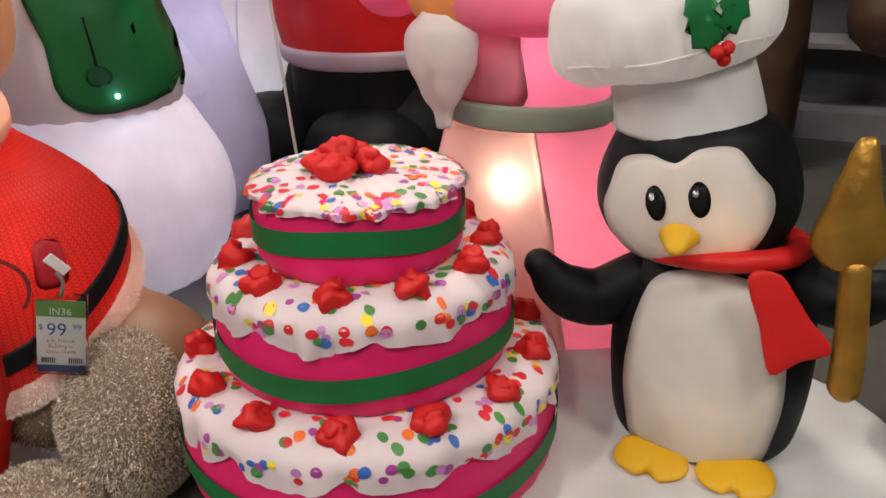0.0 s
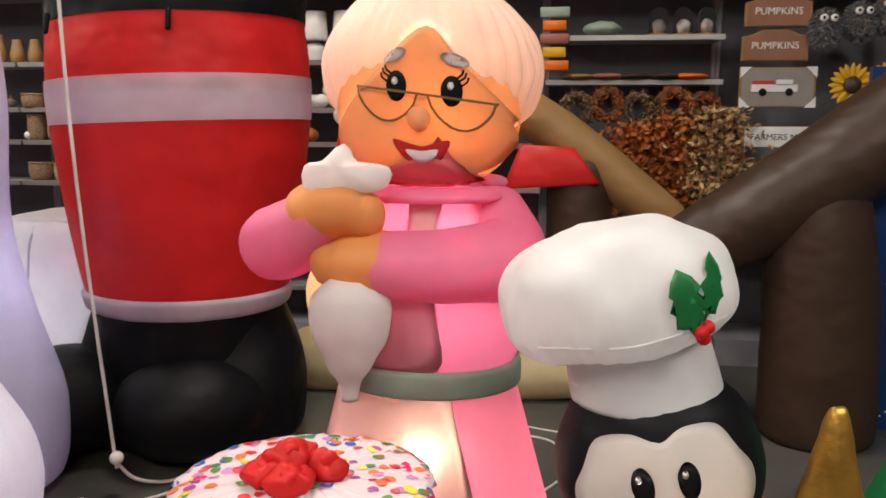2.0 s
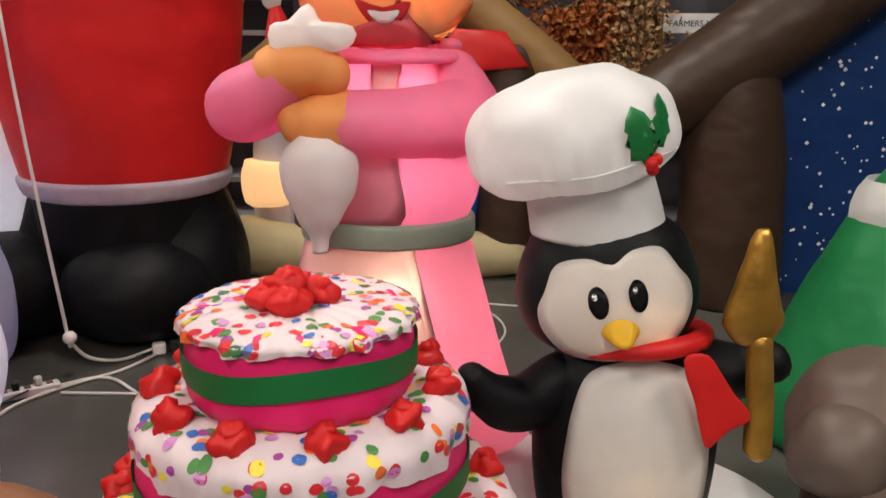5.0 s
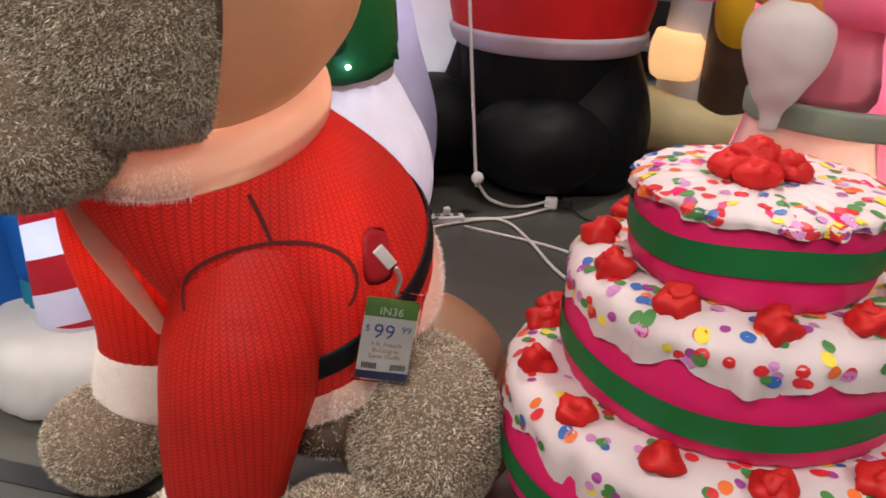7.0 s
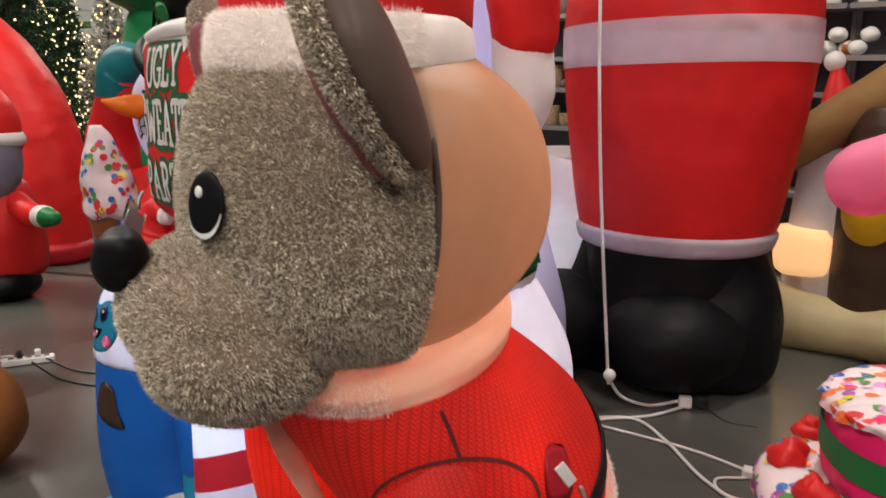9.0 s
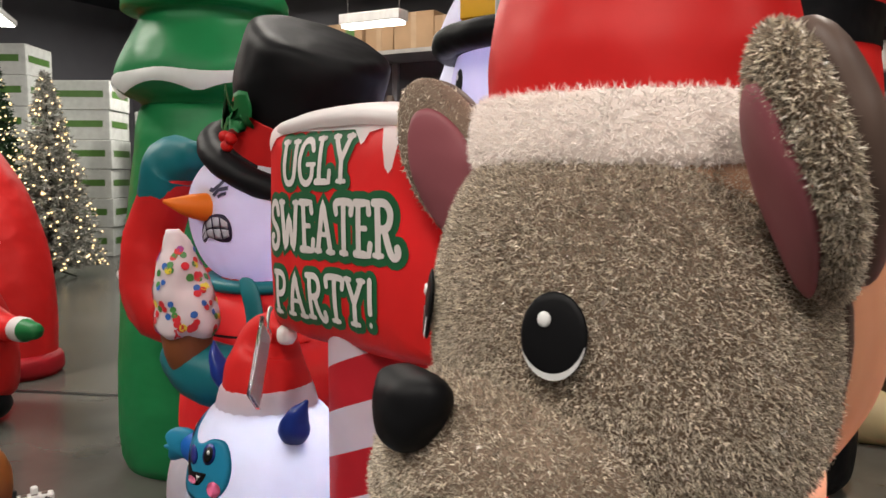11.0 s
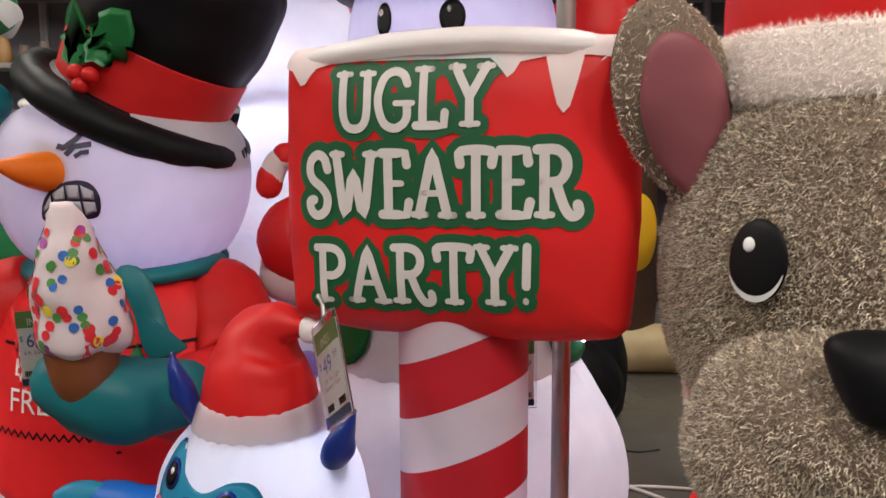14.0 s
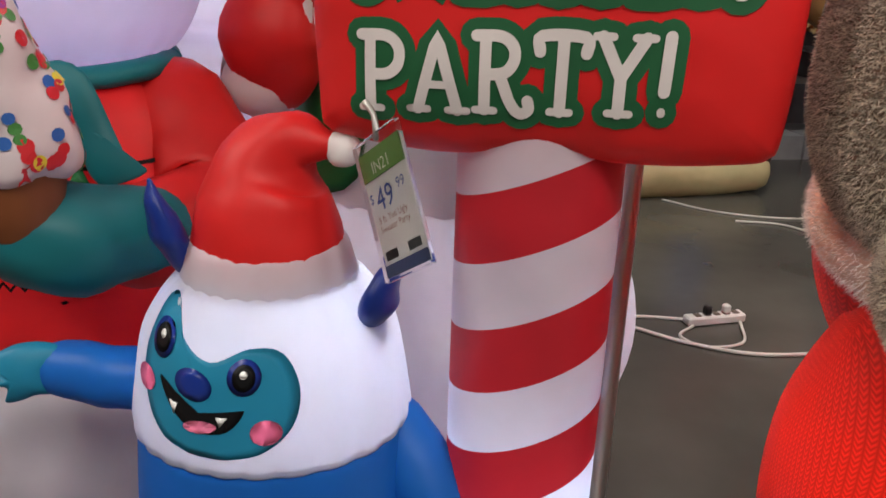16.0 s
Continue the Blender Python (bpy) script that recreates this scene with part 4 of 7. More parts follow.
# hat
hb = loft([(1.505, 0.255, 0.245, 0.01, -0.01), (1.525, 0.278, 0.262, 0.01, -0.01), (1.575, 0.280, 0.262, 0.01, -0.01), (1.618, 0.268, 0.252, 0.01, -0.01)], 60, 3)
hband = part("hat_band", hb, PLUSH, dog, "pale plush hat trim")
part("fur", blades(hb, 75000, 0.015, 0.0017, 0.85, 9, lambda q: q[1] < 0.05), WHITEFUR, hband, kind="stuff")
part("hat", crumpled(loft([(1.608, 0.262, 0.246, 0.01), (1.70, 0.262, 0.246, 0.01), (1.82, 0.235, 0.222, 0.01, 0), (1.93, 0.18, 0.17, 0.03, 0), (2.02, 0.10, 0.10, 0.07, 0), (2.06, 0.04, 0.04, 0.1, 0)], 56), 0.006, 8), RED, dog, "soft red hat")
# body, in the dog's own axes
inv = DM.inverted()
def L(x, y, z):
    return tuple(inv @ Vector((x, y, z)))
def dogtube(pts, radii, n=40, flat=1.0, ends=True):
    return tube([L(*q) for q in pts], radii, n, 6, flat, ends)
uvk = lambda co: (math.atan2(co.y - 0.25, co.x - 0.05) * 0.27, co.z)
def leaning(rows, n=56, sub=5):
    """Rings (z, radius, x, y, lean) from below upwards in the room, each rising towards the back."""
    g = loft([(z, q, q, x, y) for z, q, x, y, k in rows], n, sub)
    mid = curve_through([(y, k) for z, q, x, y, k in rows], sub)
    v = [L(x, y, z + mid[i // n][1] * (y - mid[i // n][0])) for i, (x, y, z) in enumerate(g[0])]
    return v, g[1][:-2]
sw = leaning([(0.515, 0.256, -1.842, 1.405, 0.60), (0.60, 0.268, -1.862, 1.395, 0.58), (0.69, 0.282, -1.905, 1.37, 0.48), (0.79, 0.288, -1.975, 1.32, 0.36), (0.89, 0.280, -2.045, 1.265, 0.26), (0.955, 0.266, -2.06, 1.252, 0.25)])
part("sweater", sw, KNIT, dog, "red knit-print sweater", uv=uvk)
col = leaning([(0.925, 0.276, -2.058, 1.256, 0.25), (0.940, 0.288, -2.06, 1.254, 0.25), (0.975, 0.292, -2.06, 1.250, 0.25), (1.010, 0.282, -2.06, 1.245, 0.25), (1.030, 0.235, -2.06, 1.24, 0.25)])
cl = part("collar", col, PEACHTRIM, dog, "peach plush collar")
part("fur", blades(col, 16000, 0.012, 0.0016, 0.5, 12, lambda q: q[1] < 0.0 or q[0] < -0.1), WHITEFUR, cl, kind="stuff")
part("belt", leaning([(0.585, 0.268, -1.858, 1.397, 0.58), (0.592, 0.274, -1.860, 1.396, 0.58), (0.628, 0.281, -1.872, 1.389, 0.56), (0.635, 0.276, -1.874, 1.388, 0.56)], 56, 3), BLACK, dog, "black belt band")
hem_g = leaning([(0.475, 0.246, -1.828, 1.412, 0.60), (0.483, 0.262, -1.831, 1.411, 0.60), (0.508, 0.272, -1.838, 1.407, 0.60), (0.534, 0.270, -1.845, 1.404, 0.60), (0.542, 0.260, -1.848, 1.402, 0.60)], 56, 3)
hem_p = part("hem", hem_g, PEACHTRIM, dog, "peach plush sweater hem")
part("fur", blades(hem_g, 12000, 0.010, 0.0016, 0.5, 21), WHITEFUR, hem_p, kind="stuff")
part("rump", dogtube([(-1.735, 1.47, 0.36), (-1.68, 1.48, 0.32), (-1.62, 1.49, 0.27), (-1.58, 1.50, 0.23)], [0.215, 0.238, 0.245, 0.22], 48), DOGTAN, dog, "smooth tan nylon back")
sl = dogtube([(-1.87, 1.20, 0.68), (-1.86, 1.14, 0.50), (-1.88, 1.10, 0.30), (-1.89, 1.08, 0.14)], [0.150, 0.172, 0.150, 0.128], 40)
sleeve_near = sl
part("sleeve", sl, KNIT, dog, "red knit-print sleeve", uv=lambda co: (math.atan2(co.y - 0.06, co.x - 0.21) * 0.16, co.z))
sl = dogtube([(-2.20, 1.165, 0.87), (-2.25, 1.21, 0.67), (-2.25, 1.24, 0.44), (-2.25, 1.22, 0.30)], [0.135, 0.148, 0.132, 0.118], 36)
part("sleeve", sl, KNIT, dog, "red knit-print sleeve", uv=lambda co: (math.atan2(co.y + 0.08, co.x + 0.24) * 0.16, co.z))
part("jacket_front", dogtube([(-2.22, 1.03, 0.90), (-2.16, 1.05, 0.72), (-2.06, 1.10, 0.52)], [0.035, 0.035, 0.02], 16, 0.6), PEACHTRIM, dog, "peach plush front trim")
for pts, r in (([(-1.89, 1.08, 0.14), (-1.89, 1.07, 0.11)], [0.138, 0.135]), ([(-2.25, 1.22, 0.30), (-2.255, 1.21, 0.25)], [0.132, 0.130])):
    cg = dogtube(pts, r, 36)
    c = part("cuff", cg, PLUSH, dog, "white plush cuff")
    part("fur", blades(cg, 26000, 0.016, 0.0017, 0.8, 14), WHITEFUR, c, kind="stuff")
for nm, c, r, n in (("front_paw", (-1.92, 1.0, 0.08), (0.14, 0.15, 0.085), 12000), ("front_paw", (-2.30, 1.12, 0.125), (0.155, 0.165, 0.13), 18000), ("hind_leg", (-1.555, 1.385, 0.26), (0.19, 0.18, 0.25), 40000), ("hind_paw", (-1.60, 1.10, 0.12), (0.17, 0.15, 0.125), 16000), ("belly", (-1.85, 1.40, 0.33), (0.24, 0.2, 0.22), 6000)):
    g = ell(L(*c), r, 40, 22)
    q = part(nm, g, DOGSKIN, dog, "grey tinsel fur limb")
    part("fur", blades(g, n, FUR, 0.0030, 0.75, n), DOGFUR, q, kind="stuff")
swt = tree_of(joined(sw, sleeve_near))
inv_r = inv.to_3x3()
bm_m = frame_at(L(-1.56, 1.26, 0.725), inv_r @ Vector((0.80, -0.56, 0.20)))
part("button", patch(swt, bm_m, rounded([(-0.03, -0.05), (0.028, -0.05), (0.036, 0.0), (0.026, 0.052), (-0.02, 0.056), (-0.036, 0.0)], 5), 0.004, 4), DEEPRED, dog, "dark red sewn patch round the air valve")
part("strap", moved(chamfered((0, 0, 0), (0.026, 0.062, 0.006), 0.002), frame_at(onto(swt, bm_m, [(0.012, -0.004)], 0.012)[0], inv_r @ Vector((0.72, -0.66, 0.22))) @ pose(0, 0, 0, 18, 0, 38)), WHITEPLASTIC, dog, "white plastic tag strap", smooth=False)
SEAM = solid("dark red seam thread", (0.10, 0.008, 0.008), 0.8)
am = frame_at(L(-1.65, 0.95, 0.70), inv_r @ Vector((0.55, -0.83, 0.05)))
part("seam", stroke(swt, am, [(0.168 * math.cos(radians(a)), 0.105 * math.sin(radians(a)) - 0.02) for a in range(-25, 206, 11)], 0.008, 0.004), SEAM, dog, "dark sewn sleeve seam")
part("seam", stroke(swt, am, [(0.005, 0.085), (-0.012, 0.13), (-0.035, 0.18)], 0.008, 0.004), SEAM, dog, "dark sewn shoulder seam")
price_tag("clear sleeved price tag clipped to the bulldog's red sweater", pose(-1.578, 1.258, 0.556, 84, 9, 34), "99", "99", "IN36", ["6 ft. French", "Bulldog in", "Santa Outfit"], 1.45)

# ---- striped pole with party sign, and a small yeti on the same cushion ----
sign_m = frame_at((-2.761, 1.430, 0), (-0.34, -0.94, 0))
sign = thing("inflatable_sign", "red inflatable party sign with snow icing on a candy striped pole", "inflatable sign", sign_m)
part("cushion", crumpled(moved(loft([(0.0, 0.26, 0.26), (0.03, 0.31, 0.31), (0.10, 0.325, 0.325), (0.17, 0.30, 0.30), (0.20, 0.24, 0.24), (0.205, 0.14, 0.14)], 170, 5, 2.0, 30, gathers(0.0, 0.10, depth=0.03, reach=0.06)), pose(0, 0, 0, -90, 0, 0)), 0.006, 10), WHITE, sign, "round white cushion")


def stripes(parent, r, y0, y1, pitch, turn, seg=48):
    """Slanting red and white bands round a pole, in the sign's axes (y up)."""
    def band(a, b, rr, mat, label):
        v = []
        for e in np.linspace(a, b, 5):
            for i in range(seg):
                q = 2 * math.pi * i / seg
                y = min(max(e + turn * math.cos(q), y0), y1)
                v.append((rr * math.cos(q), y, rr * math.sin(q) - 0.0))
        part("stripe", (v, [tuple(reversed(f)) for f in grid_faces(5, seg, False)]), mat, parent, label)
    y, k = y0 - pitch, 0
    while y < y1:
        band(y, y + pitch, r, DEEPRED if k % 2 else WHITECOOL, "red stripe" if k % 2 else "white stripe")
        y, k = y + pitch, k + 1


pole = part("pole", moved(loft([(0.185, 0.136, 0.136), (0.20, 0.138, 0.138), (0.215, 0.133, 0.133)], 40), pose(0, 0, 0, -90, 0, 0)), WHITECOOL, sign, "gathered white collar at the foot of the pole")
stripes(pole, 0.130, 0.076, 1.18, 0.110, 0.052)
BW, BH = 0.332, 0.270
board_o = rounded([(-BW, -BH + 0.05), (-BW + 0.012, -BH + 0.012), (-BW + 0.05, -BH), (-0.15, -BH - 0.012), (0, -BH - 0.006), (0.15, -BH - 0.012), (BW - 0.05, -BH), (BW - 0.012, -BH + 0.012), (BW, -BH + 0.05), (BW + 0.01, 0), (BW, BH - 0.05), (BW - 0.012, BH - 0.012), (BW - 0.05, BH), (0.12, BH + 0.012), (-0.12, BH + 0.012), (-BW + 0.05, BH), (-BW + 0.012, BH - 0.012), (-BW, BH - 0.05), (-BW - 0.008, 0)], 4)
SC = (0.0, 1.370)
bg = crumpled(moved(pillow(board_o, 0.130, 4.0, 12), pose(SC[0], SC[1], 0.025)), 0.004, 9)
board = part("board", bg, RED, sign, "puffed red sign board")
bt = tree_of(bg)
flat = pose(SC[0], SC[1], 0.3)
n = 60
xs = np.linspace(-BW + 0.014, BW - 0.014, n)
low = 0.020 + np.interp(xs, [-0.33, -0.295, -0.27, -0.245, -0.2, 0.095, 0.115, 0.128, 0.145, 0.19, 0.208, 0.222, 0.236, 0.252, 0.30, 0.33], [0.21, 0.20, 0.165, 0.20, 0.212, 0.208, 0.185, 0.17, 0.20, 0.208, 0.13, 0.112, 0.13, 0.208, 0.205, 0.19])
pts = [(x, l + (0.262 - l) * s) for s in (0, 0.33, 0.66, 1) for x, l in zip(xs, low)]
f = [(r * n + i, r * n + i + 1, (r + 1) * n + i + 1, (r + 1) * n + i) for r in range(3) for i in range(n - 1)]
part("icing", (onto(bt, flat, pts, 0.004), f), WHITE, board, "white dripping icing")
part("icing_top", crumpled(tube([(-0.19, SC[1] + BH - 0.022, 0.025), (-0.08, SC[1] + BH - 0.012, 0.025), (0.08, SC[1] + BH - 0.010, 0.025), (0.19, SC[1] + BH - 0.018, 0.025)], [0.126, 0.132, 0.132, 0.126], 36, 5, 0.27, True, (0, 1, 0)), 0.006, 12), WHITE, board, "puffy white icing along the top edge")

PRINTGREEN = solid("dark green print", (0.006, 0.085, 0.028), 0.55)
GLYPHS = {
    "U": (0.80, [[(.12, 1), (.12, .35), (.22, .08), (.42, .02), (.60, .10), (.68, .35), (.68, 1)], [(0, 1), (.28, 1)], [(.54, 1), (.82, 1)]]),
    "G": (0.80, [[(.72, .78), (.62, .94), (.42, 1), (.2, .9), (.08, .62), (.08, .38), (.2, .1), (.42, 0), (.62, .06), (.72, .2), (.72, .42)], [(.46, .44), (.84, .44)]]),
    "L": (0.72, [[(.2, 1), (.2, .02)], [(.05, 1), (.38, 1)], [(.05, .02), (.66, .02), (.68, .24)]]),
    "Y": (0.86, [[(.1, 1), (.42, .48)], [(.76, 1), (.42, .48), (.42, .02)], [(0, 1), (.26, 1)], [(.6, 1), (.88, 1)], [(.26, .02), (.6, .02)]]),
    "S": (0.66, [[(.58, .76), (.5, .94), (.32, 1), (.14, .9), (.1, .72), (.2, .58), (.42, .46), (.56, .3), (.52, .1), (.32, 0), (.14, .06), (.08, .22), (.2, .26)]]),
    "W": (1.10, [[(.1, 1), (.3, .02), (.53, .7), (.76, .02), (.98, 1)], [(0, 1), (.26, 1)], [(.84, 1), (1.1, 1)]]),
    "E": (0.74, [[(.2, 1), (.2, .02)], [(.05, 1), (.62, 1), (.66, .82)], [(.2, .52), (.52, .52)], [(.05, .02), (.64, .02), (.7, .22)]]),
    "A": (0.96, [[(.14, .02), (.46, 1), (.8, .02)], [(.26, .36), (.68, .36)], [(0, .02), (.3, .02)], [(.64, .02), (.96, .02)]]),
    "T": (0.84, [[(.42, 1), (.42, .02)], [(.06, .8), (.08, 1), (.76, 1), (.78, .8)], [(.26, .02), (.58, .02)]]),
    "R": (0.92, [[(.2, 1), (.2, .02)], [(.05, 1), (.45, 1), (.64, .88), (.66, .7), (.52, .54), (.2, .5)], [(.44, .5), (.62, .14), (.78, .0), (.92, .06), (.9, .18)], [(.05, .02), (.36, .02)]]),
    "P": (0.80, [[(.2, 1), (.2, .02)], [(.05, 1), (.48, 1), (.68, .86), (.68, .64), (.5, .5), (.2, .48)], [(.05, .02), (.38, .02)]]),
    "!": (0.34, [[(.18, 1), (.16, .3)], [(.15, .05), (.15, .02)]]),
}


def sign_word(text, cx, base_y, size, spread, slant, lift):
    """One word in slab letters, white over a green outline."""
    total = sum(GLYPHS[c][0] for c in text) * size * spread
    x = cx - total / 2
    k = 0
    for c in text:
        w, lines = GLYPHS[c]
        dy = slant * (x - cx)
        wide, thin = [], []
        for ln in lines:
            q = [(x + px * size * spread * 0.92, base_y + dy + py * size) for px, py in ln]
            long_one = len(ln) > 2 or abs(ln[0][1] - ln[-1][1]) > 0.2
            a = np.array(q, float)
            if len(q) > 3:
                a = curve_through(q, 4)
            th = size * (0.155 if long_one else 0.105)
            wide.append(stroke(bt, flat, a, th + size * 0.30, 0.0016 + 0.00006 * k))
            for e in (a[0], a[-1]):
                wide.append(patch(bt, flat, oval(e[0], e[1], th / 2 + size * 0.15, th / 2 + size * 0.15, 12), 0.0016 + 0.00006 * k, 2))
            thin.append(stroke(bt, flat, a, th, 0.0036 + 0.00005 * k))
            for e in (a[0], a[-1]):
                thin.append(patch(bt, flat, oval(e[0], e[1], th / 2, th / 2, 10), 0.0036 + 0.00005 * k, 2))
            k += 1
        x += w * size * spread
        part("letter_outline", joined(*wide), PRINTGREEN, board, "dark green outline round a letter", smooth=False)
        part("letter", joined(*thin), LETTERWHITE, board, "white slab letter", smooth=False)


sign_word("UGLY", -0.045, 0.113, 0.100, 0.93, 0.03, 0)
sign_word("SWEATER", -0.004, -0.044, 0.113, 0.77, 0.02, 0)
sign_word("PARTY!", -0.035, -0.202, 0.100, 0.905, 0.04, 0)

# yeti
yeti = thing("inflatable_yeti", "white and blue inflatable yeti with a red and white hat", "inflatable yeti", pose(-3.185, 1.50, 0, 0, 0, -2))
yb = loft([(0.03, 0.13, 0.12), (0.08, 0.20, 0.18), (0.25, 0.235, 0.215), (0.45, 0.240, 0.218), (0.632, 0.228, 0.208)], 52)
part("body", yb, BLUE, yeti, "bright blue lower body")
yh = loft([(0.615, 0.232, 0.213), (0.64, 0.234, 0.214), (0.72, 0.222, 0.204), (0.79, 0.206, 0.19), (0.845, 0.172, 0.162), (0.885, 0.132, 0.126)], 160, 6, 2.0, 26, gathers(0.60, 0.885, depth=0.025, reach=0.09))
part("head", yh, WHITECOOL, yeti, "glowing white head")
yt = tree_of(yh)
ym = frame_at((-0.215, -0.5, 0.758), (-0.43, -1, 0))
fo = rounded([(-0.11, 0.095), (-0.08, 0.105), (-0.052, 0.062), (0.0, 0.036), (0.055, 0.058), (0.10, 0.050), (0.125, 0.0), (0.118, -0.06), (0.075, -0.10), (0.0, -0.11), (-0.075, -0.095), (-0.115, -0.05), (-0.128, 0.02)], 5)
part("face", patch(yt, ym, fo, 0.0016, 8, (0, -0.02)), SKYBLUE, yeti, "light blue face")
for ex, ey in ((-0.088, 0.052), (0.052, 0.018)):
    q = part("eye", patch(yt, ym, oval(ex, ey, 0.024, 0.027, 20), 0.0028, 3), NAVY, yeti, "dark eye with blue ring")
    part("pupil", patch(yt, ym, oval(ex, ey, 0.0165, 0.020, 18), 0.0038, 3), INK, q)
    part("glint", patch(yt, ym, oval(ex, ey + 0.005, 0.006, 0.006, 10), 0.0050, 2), DOTWHITE, q)
part("nose", patch(yt, ym, oval(-0.025, 0.0, 0.032, 0.024, 20, -0.2), 0.0028, 3), NAVY, yeti, "navy oval nose")
part("mouth", patch(yt, ym, rounded([(-0.085, 0.002), (-0.065, -0.04), (-0.02, -0.07), (0.03, -0.065), (0.055, -0.03), (0.02, -0.042), (-0.03, -0.035)], 4), 0.0028, 4), INK, yeti, "open dark mouth")
part("tongue", patch(yt, ym, oval(-0.012, -0.062, 0.028, 0.010, 14, 0.1), 0.0038, 2), TONGUE, yeti)
for q in ([(-0.065, -0.03), (-0.05, -0.033), (-0.056, -0.052)], [(0.02, -0.058), (0.032, -0.042), (0.014, -0.043)]):
    part("tooth", patch(yt, ym, q, 0.0042, 2), DOTWHITE, yeti, "small white fang")
for q in ((-0.12, -0.015), (0.085, -0.065)):
    part("cheek", patch(yt, ym, oval(q[0], q[1], 0.022, 0.020, 16), 0.0028, 2), PINKDOT, yeti, "pink cheek dot")
for sx in (-1, 1):
    part("horn", crumpled(tube([(0.152, -0.07, 0.795), (0.175, -0.09, 0.845), (0.188, -0.09, 0.89), (0.205, -0.08, 0.92)] if sx > 0 else [(-0.128, -0.01, 0.875), (-0.150, -0.02, 0.935), (-0.163, -0.03, 0.985), (-0.170, -0.03, 1.025)], [0.022, 0.042, 0.030, 0.007], 16, 5, 0.6), 0.006, 26), NAVY, yeti, "shiny navy horn")
    part("arm", crumpled(tube([(0.205, -0.03, 0.585), (0.27, -0.08, 0.46), (0.285, -0.10, 0.33)], [0.06, 0.068, 0.05], 18), 0.006, 20) if sx > 0 else crumpled(tube([(-0.18, 0.02, 0.66), (-0.28, 0.05, 0.655), (-0.37, 0.08, 0.66)], [0.055, 0.055, 0.05], 18), 0.006, 20), BLUE, yeti, "blue arm")
paw = rounded([(-0.05, 0.04), (-0.075, 0.02), (-0.06, 0.0), (-0.085, -0.02), (-0.055, -0.035), (-0.06, -0.065), (-0.01, -0.05), (0.04, -0.04), (0.05, 0.03), (0, 0.05)], 4)
part("paw", crumpled(moved(pillow(paw, 0.035), frame_at((-0.41, 0.07, 0.665), (0, -1, 0))), 0.004, 30), SKYBLUE, yeti, "light blue clawed paw")
part("paw", crumpled(moved(pillow(paw, 0.035), frame_at((0.288, -0.11, 0.275), (0, -1, 0)) @ pose(0, 0, 0, 0, 0, 80)), 0.004, 30), SKYBLUE, yeti, "light blue clawed paw")
for sx in (-1, 1):
    part("foot", crumpled(ell((sx * 0.1, -0.13, 0.05), (0.09, 0.13, 0.05), 24, 12), 0.012, 14), SKYBLUE, yeti, "light blue clawed foot")
part("hat_band", loft([(0.862, 0.138, 0.134), (0.875, 0.142, 0.137), (0.92, 0.130, 0.126), (0.935, 0.118, 0.115)], 150, 4, 2.0, 24, gathers(0.862, 0.935, depth=0.010, reach=0.03)), WHITECOOL, yeti, "white hat band")
part("hat", crumpled(tube([(0, 0, 0.918), (0.0, 0, 0.98), (0.012, 0, 1.045), (0.05, -0.02, 1.088), (0.095, -0.04, 1.088)], [0.124, 0.110, 0.084, 0.050, 0.024], 30, 6, 1.0, True, (0, 1, 0)), 0.006, 16), RED, yeti, "floppy red hat")
part("bobble", crumpled(ell((0.120, -0.052, 1.084), (0.028, 0.028, 0.028), 18, 12), 0.004, 40), WHITE, yeti, "white hat bobble")
part("badge", patch(tree_of(yb), frame_at((-0.03, -0.5, 0.50), (-0.1, -1, 0)), rounded([(-0.06, -0.06), (-0.03, 0.05), (0.03, 0.05), (0.05, -0.02), (0.07, -0.08)], 4), 0.005, 4), BROWN, yeti, "brown printed figure on the belly")
price_tag("clear sleeved price tag hanging from the yeti's hat", pose(-3.005, 1.27, 1.045, 86, -32, -60), "49", "99", "IN21", ["5 ft. Yeti Ugly", "Sweater Party"])

# square metal post
post = tagged(part("metal_post", joined(tube([(-2.53, 1.62, 0.01), (-2.53, 1.62, CEILING)], [0.021, 0.021], 16, 2)), STEEL), "grey metal post from floor to ceiling", "metal post")
tagged(part("post_foot", chamfered((-2.53, 1.62, 0.006), (0.14, 0.14, 0.012), 0.003), STEEL, post, smooth=False), "flat steel foot plate")


